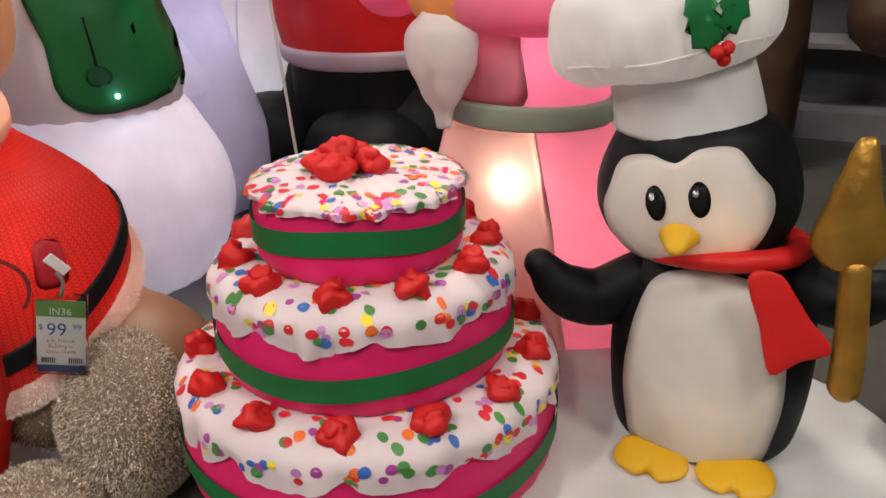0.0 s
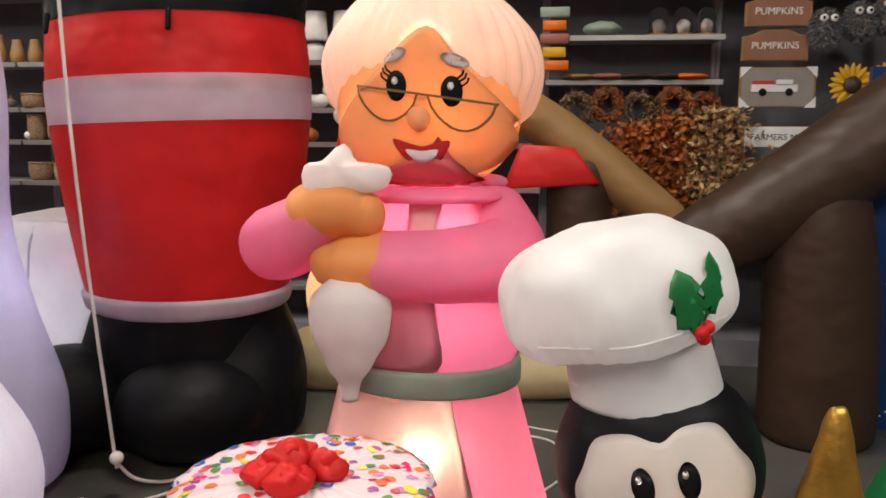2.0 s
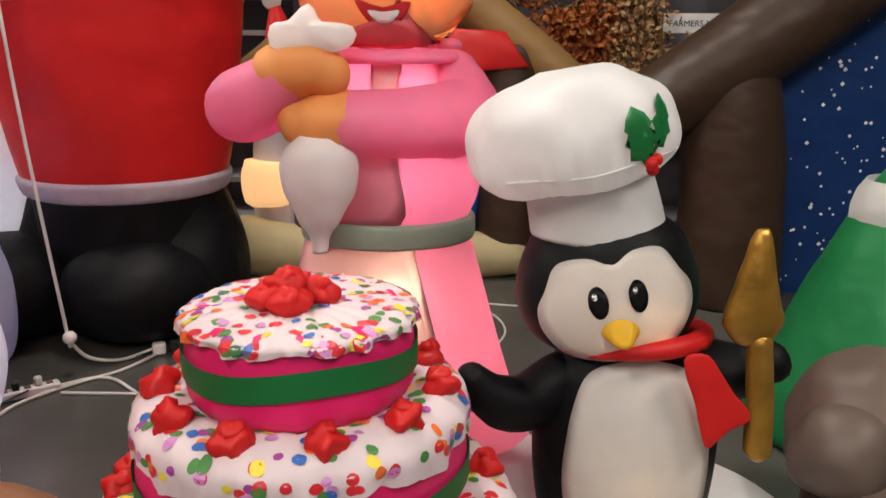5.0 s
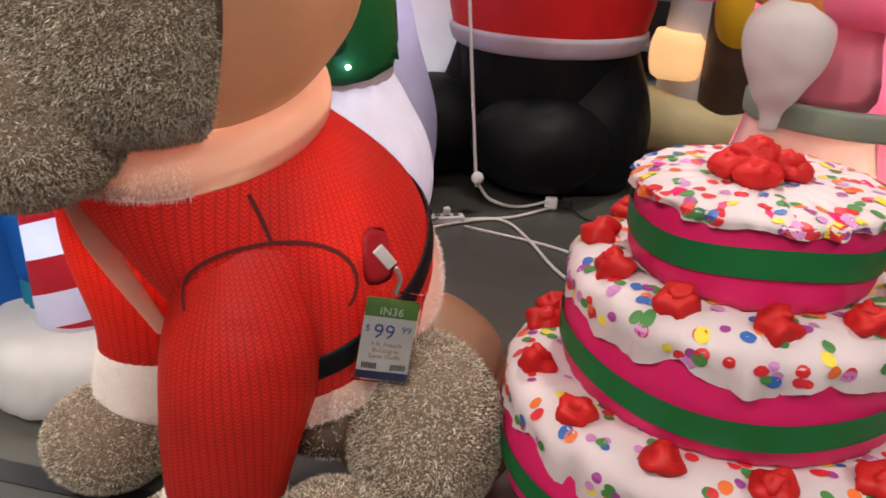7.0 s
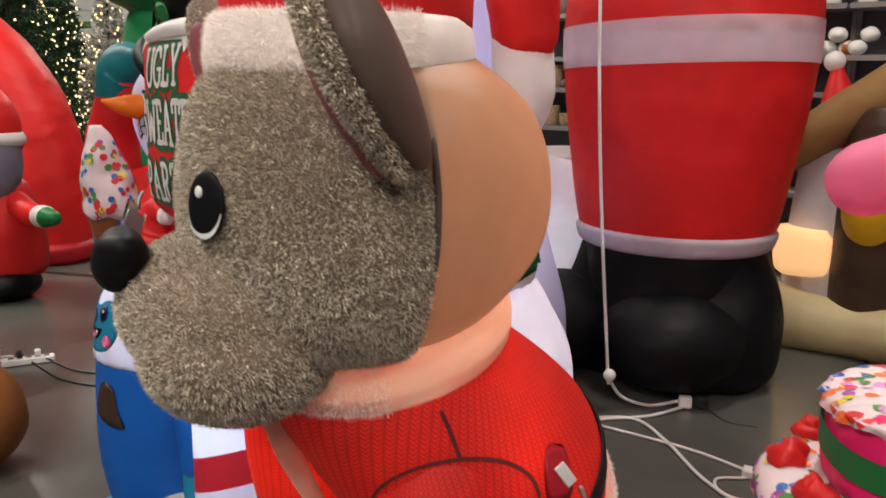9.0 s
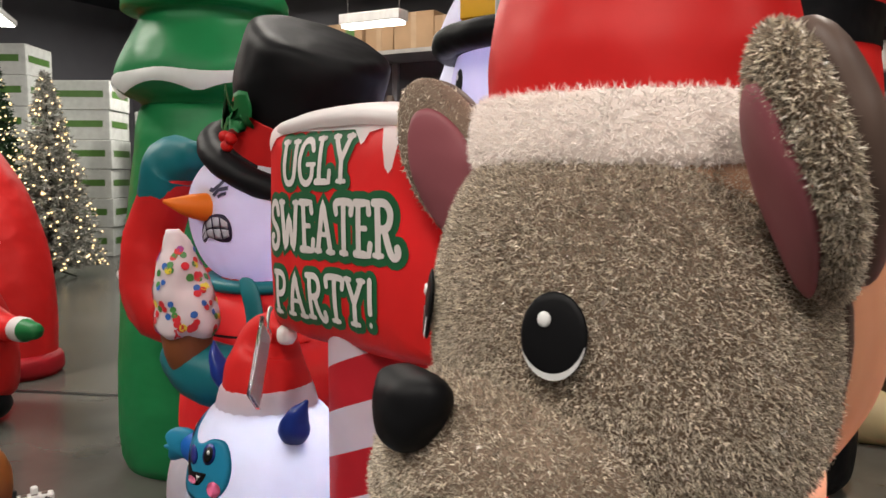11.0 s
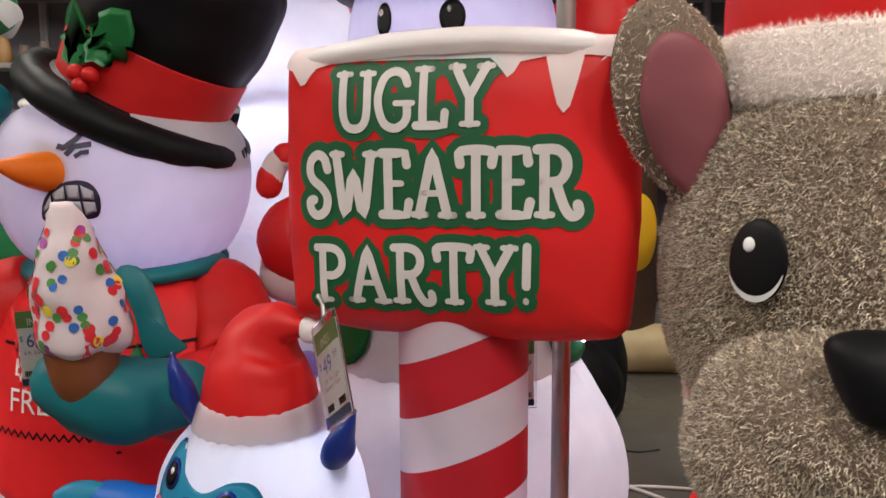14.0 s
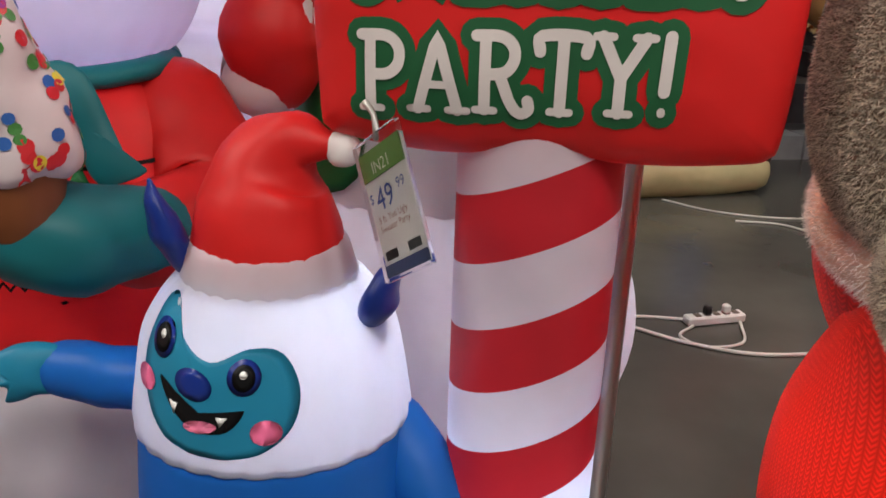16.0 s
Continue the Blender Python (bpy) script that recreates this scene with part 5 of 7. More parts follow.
# ---- cross snowman with a cone ----
def top_hat(parent, c, r, h, lean, brim, holly_at=None):
    m = pose(*c, lean[0], lean[1], 0)
    part("hat_brim", crumpled(moved(tube([(brim * math.cos(a), brim * math.sin(a), 0) for a in [2 * math.pi * i / 16 for i in range(17)]], [0.052] * 17, 16, 4, 0.9, False), m), 0.008, 14), BLACK, parent, "puffy black hat brim")
    part("hat_underside", moved(loft([(-0.035, brim * 0.97, brim * 0.97), (0.01, brim * 1.0, brim * 1.0), (0.035, r * 1.06, r * 1.06), (0.045, r * 0.99, r * 0.99)], 44, 3), m), BLACK, parent, "black cloth between brim and crown")
    part("hat_ribbon", moved(loft([(0.0, r, r), (0.04, r * 1.0, r * 1.0), (0.17, r * 1.04, r * 1.04), (0.188, r * 1.04, r * 1.04)], 48, 3), m), RED, parent, "red hat ribbon")
    g = crumpled(moved(loft([(0.17, r * 1.0, r * 1.0), (h * 0.55, r * 1.10, r * 1.10), (h * 0.85, r * 1.12, r * 1.12), (h * 0.97, r * 1.0, r * 1.0), (h, r * 0.7, r * 0.7)], 52), m), 0.01, 8)
    part("hat_crown", g, BLACK, parent, "black top hat crown")
    if holly_at:
        holly(parent, m @ frame_at((-r * 0.45, -r * 1.4, 0.16), (-0.3, -1, 0.0)), tree_of(joined(g, moved(loft([(0.0, r, r), (0.155, r * 1.03, r * 1.03)], 48, 3), m))), 1.5, 0.030)


snow = thing("angry_snowman", "cross inflatable snowman in red sweater and top hat with cone", "inflatable snowman", pose(-3.68, 2.17, 0))
sh = loft([(1.10, 0.16, 0.15), (1.16, 0.27, 0.25), (1.28, 0.335, 0.31), (1.42, 0.345, 0.32), (1.52, 0.30, 0.28), (1.57, 0.22, 0.21), (1.585, 0.12, 0.11)], 150, 5, 2.0, 22, gathers(1.12, depth=0.05, reach=0.13))
part("head", sh, WHITECOOL, snow, "pale lilac glowing head")
sht = tree_of(sh)
sm = frame_at((-0.12, -0.7, 1.38), (-0.45, -1, 0))
part("nose", crumpled(tube([(-0.068, -0.28, 1.388), (-0.11, -0.36, 1.398), (-0.150, -0.42, 1.412)], [0.055, 0.038, 0.008], 18), 0.003, 30), ORANGE, snow, "orange carrot nose")
part("brow", stroke(sht, sm, [(-0.096, 0.072), (-0.08, 0.068), (-0.055, 0.088), (-0.038, 0.118)], 0.014, 0.005), INKPURPLE, snow, "angry printed brow")
part("eye", stroke(sht, sm, [(-0.072, 0.050), (-0.055, 0.070), (-0.020, 0.076)], 0.014, 0.006), INKPURPLE, snow, "squeezed printed eye")
part("eye", stroke(sht, sm, [(-0.052, 0.046), (-0.038, 0.056), (-0.022, 0.058)], 0.011, 0.006), INKPURPLE, snow, "squeezed printed eye")
part("eye", stroke(sht, sm, [(-0.19, 0.018), (-0.175, 0.024), (-0.16, 0.016)], 0.010, 0.006), INKPURPLE, snow, "squeezed printed eye")
mo = rounded([(-0.150, -0.095), (-0.125, -0.045), (-0.075, -0.014), (-0.025, -0.014), (-0.004, -0.050), (-0.016, -0.098), (-0.06, -0.104), (-0.105, -0.092), (-0.140, -0.112)], 5)
part("mouth", patch(sht, sm, mo, 0.005, 4), INKPURPLE, snow, "gritted printed mouth")
gum = lambda u: (float(np.interp(u, [-0.142, -0.125, -0.075, -0.025, -0.009], [-0.088, -0.052, -0.021, -0.021, -0.045])), float(np.interp(u, [-0.142, -0.105, -0.06, -0.018, -0.010], [-0.102, -0.086, -0.097, -0.091, -0.072])))
cols = [-0.138, -0.107, -0.073, -0.040, -0.010]
for x0, x1 in zip(cols[:-1], [q - 0.005 for q in cols[1:]]):
    (t0, b0), (t1, b1) = gum(x0), gum(x1)
    m0, m1 = (t0 + b0) / 2, (t1 + b1) / 2
    for quad in ([(x0, m0 + 0.0025), (x1, m1 + 0.0025), (x1, t1), (x0, t0)], [(x0, b0), (x1, b1), (x1, m1 - 0.0025), (x0, m0 - 0.0025)]):
        part("tooth", patch(sht, sm, quad, 0.0085, 3), WHITECOOL, snow, "white tooth")
sb = loft([(0.50, 0.36, 0.33), (0.56, 0.40, 0.37), (0.70, 0.395, 0.365), (0.90, 0.37, 0.34), (1.04, 0.31, 0.29), (1.14, 0.21, 0.2), (1.18, 0.15, 0.14)], 56)
part("sweater", sb, RED, snow, "red printed sweater")
part("lower_body", loft([(0.0, 0.30, 0.28), (0.06, 0.40, 0.37), (0.25, 0.45, 0.42), (0.42, 0.44, 0.41), (0.54, 0.38, 0.35)], 150, 5, 2.0, 24, gathers(0.0, 0.54, depth=0.04, reach=0.12)), WHITECOOL, snow, "round white lower body")
sbt = tree_of(sb)
bm2 = frame_at((-0.12, -0.8, 0.85), (-0.3, -1, 0))
for y in (0.10, -0.12):
    zig = [(-0.28 + 0.0125 * i, y + (0.008 if i % 2 else -0.008) + 0.0) for i in range(46)] if y < 0 else [(-0.28, y), (0.3, y)]
    part("sweater_line", stroke(sbt, bm2, zig, 0.008, 0.005), INK, snow, "dark printed zigzag" if y < 0 else "dark printed line")
for tx, y in (("BRR", 0.025), ("FREE", -0.065)):
    mm = bm2 @ pose(-0.15, y, 0)
    ob = letters(tx, 0.085, pose(0, 0, 0), DOTWHITE, "sweater_word", snow, 0)
    for v in ob.data.vertices:
        v.co = onto(sbt, mm, [(v.co.x, v.co.y)], 0.006)[0]
part("fir_print", patch(sbt, bm2, [(0.05, 0.03), (0.085, 0.11), (0.12, 0.03)], 0.005, 3), GREEN, snow, "green printed fir")
part("scarf", crumpled(tube([(0.25 * math.cos(a), 0.235 * math.sin(a) - 0.02, 1.13 + 0.02 * math.sin(a)) for a in [2 * math.pi * i / 14 for i in range(15)]], [0.03] * 15, 14, 4, 0.8, False), 0.008, 18), TEAL, snow, "teal cloth scarf")
part("scarf_end", crumpled(moved(pillow(rounded([(-0.02, 0.06), (0.05, 0.05), (0.11, -0.10), (0.15, -0.14), (0.06, -0.16), (0.02, -0.05)], 4), 0.012), frame_at((0.10, -0.33, 1.09), (0.1, -1, 0.25))), 0.005, 20), TEAL, snow, "hanging teal scarf end")
part("arm", crumpled(tube([(-0.28, -0.03, 1.02), (-0.50, -0.12, 0.98), (-0.56, -0.12, 1.22), (-0.44, -0.12, 1.47)], [0.13, 0.13, 0.115, 0.10], 24), 0.008, 12), RED, snow, "raised red sleeve")
part("mitten", crumpled(tube([(-0.47, -0.12, 1.43), (-0.42, -0.12, 1.54), (-0.30, -0.14, 1.57)], [0.105, 0.115, 0.06], 22), 0.008, 14), TEAL, snow, "teal mitten at the brow")
part("arm", crumpled(tube([(0.26, -0.05, 1.0), (0.36, -0.22, 0.84), (0.24, -0.40, 0.84)], [0.14, 0.13, 0.10], 24), 0.008, 12), RED, snow, "bent red sleeve")
part("mitten", crumpled(tube([(0.26, -0.42, 0.86), (0.14, -0.52, 0.88), (0.04, -0.52, 0.92)], [0.085, 0.10, 0.085], 22), 0.008, 16), TEAL, snow, "teal mitten")
cone = part("cone", loft([(0.90, 0.055, 0.055, 0.085, -0.56), (0.95, 0.07, 0.07, 0.088, -0.565), (1.03, 0.082, 0.082, 0.09, -0.57)], 28), nylon("cone brown", (0.20, 0.06, 0.02), 0.1), snow, "brown cone")
ic = crumpled(loft([(1.01, 0.08, 0.08, 0.092, -0.57), (1.035, 0.098, 0.095, 0.096, -0.57), (1.10, 0.098, 0.095, 0.095, -0.575), (1.20, 0.075, 0.072, 0.09, -0.59), (1.29, 0.042, 0.042, 0.085, -0.60), (1.33, 0.02, 0.02, 0.08, -0.605)], 36, 5), 0.016, 16)
part("ice_cream", ic, FROST, snow, "white ice cream with candy dots")
ict = tree_of(ic)
by_colour = [[] for _ in SPRINKLES]
for i in range(150):
    a, z = rng.uniform(0, 6.28), rng.uniform(1.03, 1.31)
    mm = frame_at((0.09 + 0.2 * math.cos(a), -0.58 + 0.2 * math.sin(a), z), (math.cos(a), math.sin(a), 0.2))
    s = rng.uniform(0.009, 0.0125)
    by_colour[rng.choice((0, 0, 0, 0, 0, 1, 1, 2, 3, 4))].append(patch(ict, mm, oval(0, 0, s, s, 10), 0.003, 2))
for ci, gs in enumerate(by_colour):
    if gs:
        part("candy_print", joined(*gs), SPRINKLES[ci], snow, "printed round candy dots", smooth=False, kind="stuff")
top_hat(snow, (0.050, -0.02, 1.550), 0.232, 0.48, (8, 27), 0.275, True)
price_tag("clear sleeved price tag on the cross snowman's sweater", pose(-3.73, 1.70, 0.99, 86, -6, -10), "64", "99", "IN18", ["6 ft. Snowman"])

# ---- tall snowman behind ----
big = thing("tall_snowman", "tall white inflatable snowman with black hat and green vest", "inflatable snowman", pose(-2.74, 2.42, 0))
bh = loft([(1.42, 0.20, 0.19), (1.50, 0.29, 0.27), (1.62, 0.325, 0.30), (1.78, 0.325, 0.30), (1.92, 0.29, 0.27), (2.0, 0.2, 0.2)], 52)
part("head", bh, WHITECOOL, big, "glowing pale head")
bht = tree_of(bh)
bm3 = frame_at((-0.02, -0.7, 1.80), (-0.12, -1, 0))
for ex, rx in ((-0.235, 0.022), (-0.042, 0.036)):
    q = part("eye", patch(bht, bm3, oval(ex, 0.0, rx, 0.048, 24), 0.005, 4), INK, big, "black oval eye")
    part("glint", patch(bht, bm3, oval(ex - 0.008, 0.02, 0.007, 0.010, 10), 0.008, 2), DOTWHITE, q)
bb = loft([(0.0, 0.30, 0.28), (0.07, 0.46, 0.43), (0.30, 0.56, 0.52), (0.50, 0.55, 0.51), (0.68, 0.46, 0.43), (0.80, 0.38, 0.36)], 160, 5, 2.0, 26, gathers(0.0, 0.82, depth=0.045, reach=0.16))
part("lower_body", bb, WHITE, big, "round white lower body")
bv = loft([(0.76, 0.38, 0.36), (0.80, 0.405, 0.38), (1.0, 0.40, 0.375), (1.20, 0.355, 0.33), (1.38, 0.28, 0.26), (1.46, 0.2, 0.19)], 56)
part("chest", bv, WHITE, big, "white chest")
bvt = tree_of(bv)
for sx in (-1, 1):
    part("vest", patch(bvt, frame_at((sx * 0.6, -0.35, 1.05), (sx * 1.0, -0.75, 0)), rounded([(-sx * 0.20, 0.27), (sx * 0.26, 0.27), (sx * 0.30, -0.16), (0.0, -0.25), (-sx * 0.16, -0.19), (-sx * 0.18, 0.0)], 3), 0.016, 9), GREEN, big, "green vest half")
vm = frame_at((0.62, -0.33, 0.935), (0.9, -0.43, 0))
vt2 = tree_of(bv)
part("valve", patch(vt2, vm, oval(0.0, 0.0, 0.042, 0.036, 20), 0.021, 4), nylon("dark green patch", (0.008, 0.09, 0.03), 0.1), big, "dark green sewn valve patch")
part("vest_slit", stroke(vt2, vm, [(0.0, -0.02), (-0.004, 0.08), (-0.008, 0.20)], 0.007, 0.020), INK, big, "dark closing slit of the vest")
part("bulb", ell(onto(vt2, vm, [(0.045, -0.075)], 0.022)[0], (0.008, 0.008, 0.008), 12, 8), LEDCOOL, big, "small glowing blue bulb set on the outside of the vest")
part("vest_back", patch(bvt, frame_at((0, 0.9, 1.05), (0, 1, 0)), [(-0.33, 0.27), (0.33, 0.27), (0.36, -0.22), (-0.36, -0.22)], 0.016, 9), GREEN, big, "green vest back")
part("arm", crumpled(tube([(0.27, -0.05, 1.30), (0.42, -0.10, 1.45), (0.43, -0.12, 1.66)], [0.115, 0.11, 0.10], 24), 0.008, 12), WHITE, big, "raised white arm")
part("mitten", crumpled(tube([(0.44, -0.12, 1.66), (0.43, -0.13, 1.80), (0.42, -0.14, 1.92)], [0.11, 0.12, 0.08], 24), 0.008, 14), RED, big, "red mitten")
part("arm", crumpled(tube([(-0.28, -0.08, 1.28), (-0.46, -0.16, 1.12), (-0.48, -0.20, 1.08)], [0.115, 0.11, 0.10], 24), 0.008, 12), WHITE, big, "white arm")
part("mitten", crumpled(tube([(-0.45, -0.20, 1.10), (-0.46, -0.24, 1.20), (-0.42, -0.25, 1.28)], [0.10, 0.115, 0.07], 24), 0.008, 14), RED, big, "red mitten")
cane = part("candy_cane", tube([(-0.40, -0.27, 1.22), (-0.40, -0.28, 1.34), (-0.43, -0.28, 1.41), (-0.50, -0.28, 1.41), (-0.53, -0.28, 1.35)], [0.035] * 5, 16, 6), WHITE, big, "red and white candy cane")
for q in ([(-0.40, -0.28, 1.345), (-0.41, -0.28, 1.375)], [(-0.455, -0.28, 1.425), (-0.485, -0.28, 1.422)], [(-0.528, -0.28, 1.365), (-0.532, -0.28, 1.34)]):
    part("cane_stripe", tube(q, [0.0375, 0.0375], 16, 2), RED, cane, "red stripe")
top_hat(big, (0.0, -0.01, 1.945), 0.25, 0.50, (0, -2), 0.33)
part("hat_buckle", chamfered((-0.10, -0.27, 2.06), (0.16, 0.02, 0.13), 0.006), YELLOW, big, "yellow hat buckle", smooth=False)
price_tag("price tag hanging before the tall snowman's green vest", pose(-2.61, 1.86, 0.87, 88, 0, 4), "44", "99", "IN18", ["7 ft. Snowman"])

# ---- white ornament tree behind ----
wt = thing("white_tree", "white inflatable christmas tree with pastel ball ornaments", "inflatable tree", pose(-3.28, 3.05, 0))
tiers = [(0.0, 0.62), (0.62, 0.56), (1.12, 0.44), (1.58, 0.32), (1.98, 0.2)]
rowsw = []
for i, (z, r) in enumerate(tiers):
    nz = tiers[i + 1][0] if i < 4 else 2.36
    rowsw += [(z + 0.01, r * 0.80, r * 0.80), (z + 0.07, r, r), (nz - 0.14, r * 0.72, r * 0.72)]
rowsw.append((2.40, 0.03, 0.03))
wg = crumpled(loft(rowsw, 56, 4), 0.02, 6)
part("cone", wg, WHITECOOL, wt, "tiered glowing white cone")
wgt = tree_of(wg)
PASTEL = [nylon("mint ball", (0.25, 0.66, 0.52), 0.3), nylon("rose ball", (0.80, 0.25, 0.38), 0.3), nylon("lilac ball", (0.38, 0.30, 0.70), 0.3)]
for i in range(30):
    a, z = i * 2.4, 0.25 + (i * 0.618 % 1.0) * 2.0
    q = onto(wgt, frame_at((0.9 * math.cos(a), 0.9 * math.sin(a), z), (math.cos(a), math.sin(a), 0)), [(0, 0)], 0.012)[0]
    part("ornament", ell(q, (0.048, 0.048, 0.045), 18, 12), PASTEL[i % 3], wt, "pastel ball ornament")

# ---- giant red legs and black boots ----
legs = thing("giant_figure", "giant red inflatable figure with white bands and black boots", "inflatable figure", pose(-2.34, 4.05, 0))
lg = loft([(0.74, 0.44, 0.42), (0.80, 0.50, 0.47), (1.2, 0.57, 0.53), (1.62, 0.62, 0.57), (1.9, 0.62, 0.57), (2.15, 0.60, 0.56), (2.5, 0.66, 0.6), (2.9, 0.70, 0.64), (3.4, 0.5, 0.46)], 72)
part("trousers", (lg[0], [q for q in lg[1] if not 1.64 < sum(lg[0][k][2] for k in q) / len(q) < 1.76]), RED, legs, "puffed red trousers and coat")
lgt = tree_of(lg)


def girdle(name, z0, z1, mat, label, slope=0.0):
    v, n = [], 72
    for e in np.linspace(z0, z1, 5):
        for i in range(n):
            a = 2 * math.pi * i / n
            z = e + slope * math.cos(a)
            hit = lgt.ray_cast(Vector((2 * math.cos(a), 2 * math.sin(a), z)), Vector((-math.cos(a), -math.sin(a), 0)))[0]
            r = math.hypot(hit.x, hit.y) + 0.006
            v.append((r * math.cos(a), r * math.sin(a), z))
    part(name, (v, grid_faces(5, n, False)), mat, legs, label)


girdle("coat_trim", 1.60, 1.80, WHITECOOL, "white coat trim", 0.02)
girdle("belt", 2.06, 2.24, BLACK, "black belt", 0.02)
for a in (-70, -128):
    part("strap", tube([(0.63 * math.cos(radians(a)), 0.585 * math.sin(radians(a)), 2.06), (0.64 * math.cos(radians(a)), 0.60 * math.sin(radians(a)), 1.99)], [0.012, 0.012], 8, 2), BLACK, legs, "small black strap")
part("boot_cuff", crumpled(loft([(0.70, 0.475, 0.452), (0.72, 0.498, 0.472), (0.76, 0.512, 0.485), (0.785, 0.515, 0.487), (0.80, 0.500, 0.474)], 160, 3, 2.0, 44, lambda z: 0.006), 0.006, 7), WHITECOOL, legs, "gathered white boot cuff")
part("boot_shaft", crumpled(loft([(0.06, 0.36, 0.38), (0.14, 0.42, 0.42), (0.4, 0.455, 0.435), (0.72, 0.458, 0.435), (0.76, 0.40, 0.38)], 56), 0.010, 5), BLACK, legs, "wide black boot shaft")
for x in (-0.26, 0.22):
    part("boot", crumpled(joined(loft([(0.02, 0.30, 0.32, x, 0), (0.10, 0.35, 0.37, x, 0), (0.35, 0.36, 0.38, x, 0), (0.55, 0.30, 0.34, x, 0.02), (0.70, 0.26, 0.32, x * 0.9, 0.03), (0.74, 0.2, 0.25, x * 0.9, 0.03)], 48), ell((x * 1.3 - 0.16, -0.30, 0.27), (0.36, 0.36, 0.26), 44, 22)), 0.012, 5), BLACK, legs, "puffed black boot")
cordl = part("cord", tube([(-0.22, -0.66, 3.4), (-0.16, -0.70, 1.6), (-0.02, -0.75, 0.25), (0.0, -0.76, 0.18)], [0.008] * 4, 8, 6), CORD, legs, "thin white tether cord")
part("cord_bead", ell((0.0, -0.76, 0.18), (0.03, 0.03, 0.03), 14, 9), CERAMIC, cordl, "round white cord bead")

# pale igloo-like figure beside the boots
ig = thing("pale_inflatable", "pale white puffed inflatable block beside the boots", "inflatable", pose(-3.05, 4.15, 0))
part("block", crumpled(loft([(0.0, 0.28, 0.3), (0.06, 0.36, 0.36), (0.5, 0.38, 0.38), (0.95, 0.32, 0.34), (1.10, 0.26, 0.28), (1.13, 0.16, 0.18)], 52, 5, 3.2), 0.015, 6), WHITE, ig)
part("seam", tube([(0, -0.375, 0.08), (0, -0.392, 0.5), (0, -0.352, 0.95), (0, -0.29, 1.09)], [0.006] * 4, 8, 5), WHITECOOL, ig, "puckered white seam")
part("top_panel", crumpled(loft([(1.10, 0.25, 0.27), (1.125, 0.24, 0.26), (1.15, 0.12, 0.14)], 44, 4, 3.0), 0.008, 9), WHITE, ig, "puffed white top panel")
# lilac snow figure behind the bulldog
pg = thing("pale_snow_figure", "pale lilac glowing inflatable snow figure with a hanging arm", "inflatable snowman", pose(-3.0, 3.3, 0))
part("body", loft([(0.0, 0.26, 0.26), (0.08, 0.36, 0.34), (0.4, 0.38, 0.36), (0.8, 0.27, 0.26), (1.2, 0.2, 0.19), (1.7, 0.22, 0.2), (2.0, 0.18, 0.16), (2.1, 0.06, 0.06)], 48), WHITECOOL, pg)

# small red and white gonk behind the legs
gk = thing("small_snow_figure", "small white inflatable figure with a pointed red hat", "inflatable figure", pose(-1.78, 5.15, 0))
part("body", loft([(0.0, 0.12, 0.12), (0.05, 0.2, 0.2), (0.5, 0.22, 0.22), (0.95, 0.19, 0.19), (1.15, 0.17, 0.17), (1.22, 0.1, 0.1)], 36), WHITECOOL, gk)
part("hat", crumpled(tube([(0, 0, 1.18), (0.0, 0, 1.4), (-0.03, 0, 1.6)], [0.16, 0.11, 0.04], 24), 0.006, 14), RED, gk, "pointed red hat")
part("bobble", ell((-0.05, 0, 1.66), (0.06, 0.06, 0.06), 18, 12), WHITE, gk, "white hat bobble")

# ---- stable scene: brown beams, night sky, tan roof, cream cushion ----
st1 = thing("inflatable_stable", "dark brown inflatable stable frame with a starry night panel", "inflatable stable", pose(0.95, 4.5, 0))
part("roof_beam", crumpled(tube([(-0.78, 0, 0.95), (-0.15, 0, 1.36), (0.5, 0, 1.86), (1.2, 0, 2.36)], [0.20, 0.235, 0.25, 0.25], 36), 0.010, 6), BROWN, st1, "slanting dark brown roof beam")
part("post", crumpled(loft([(0.0, 0.26, 0.24, -0.10, 0), (0.1, 0.29, 0.26, -0.10, 0), (0.7, 0.28, 0.25, -0.12, 0), (1.2, 0.25, 0.22, -0.16, 0), (1.4, 0.18, 0.16, -0.16, 0)], 44), 0.010, 6), BROWN, st1, "upright dark brown post")
sky = part("sky_panel", joined(box((1.35, 0.18, 0.95), (2.5, 0.05, 1.9))), SKYNIGHT, st1, "night blue cloth panel", smooth=False)
rs = random.Random(8)
part("star_print", joined(*[([(x, 0.152, z + s), (x - s, 0.152, z), (x, 0.152, z - s), (x + s, 0.152, z)], [(0, 1, 2, 3)]) for x, z, s in [(rs.uniform(0.12, 2.5), rs.uniform(0.05, 1.85), rs.uniform(0.005, 0.014)) for _ in range(420)]]), DOTWHITE, sky, "small white printed stars", smooth=False, kind="stuff")
st2b = thing("inflatable_shed", "tan and brown inflatable shed with cream base and glowing box", "inflatable shed", pose(-1.0, 5.0, 0))
part("roof_slope", crumpled(tube([(0.05, 0, 1.82), (0.5, 0, 1.55), (0.95, 0, 1.20), (1.12, 0, 1.08)], [0.13, 0.135, 0.13, 0.11], 28), 0.006, 8), TAN, st2b, "tan roof beam")
part("roof_slope", crumpled(tube([(-0.05, 0, 1.82), (-0.45, 0, 1.55), (-0.9, 0, 1.22), (-1.25, 0, 0.98)], [0.13, 0.135, 0.13, 0.11], 28), 0.006, 8), TAN, st2b, "tan roof beam")
for x in (-0.52, 0.62):
    part("post", crumpled(loft([(0.20, 0.16, 0.15, x, 0), (0.26, 0.19, 0.18, x, 0), (0.9, 0.19, 0.18, x, 0), (1.35, 0.17, 0.16, x, 0), (1.42, 0.1, 0.1, x, 0)], 32), 0.006, 8), BROWN, st2b, "dark brown post")
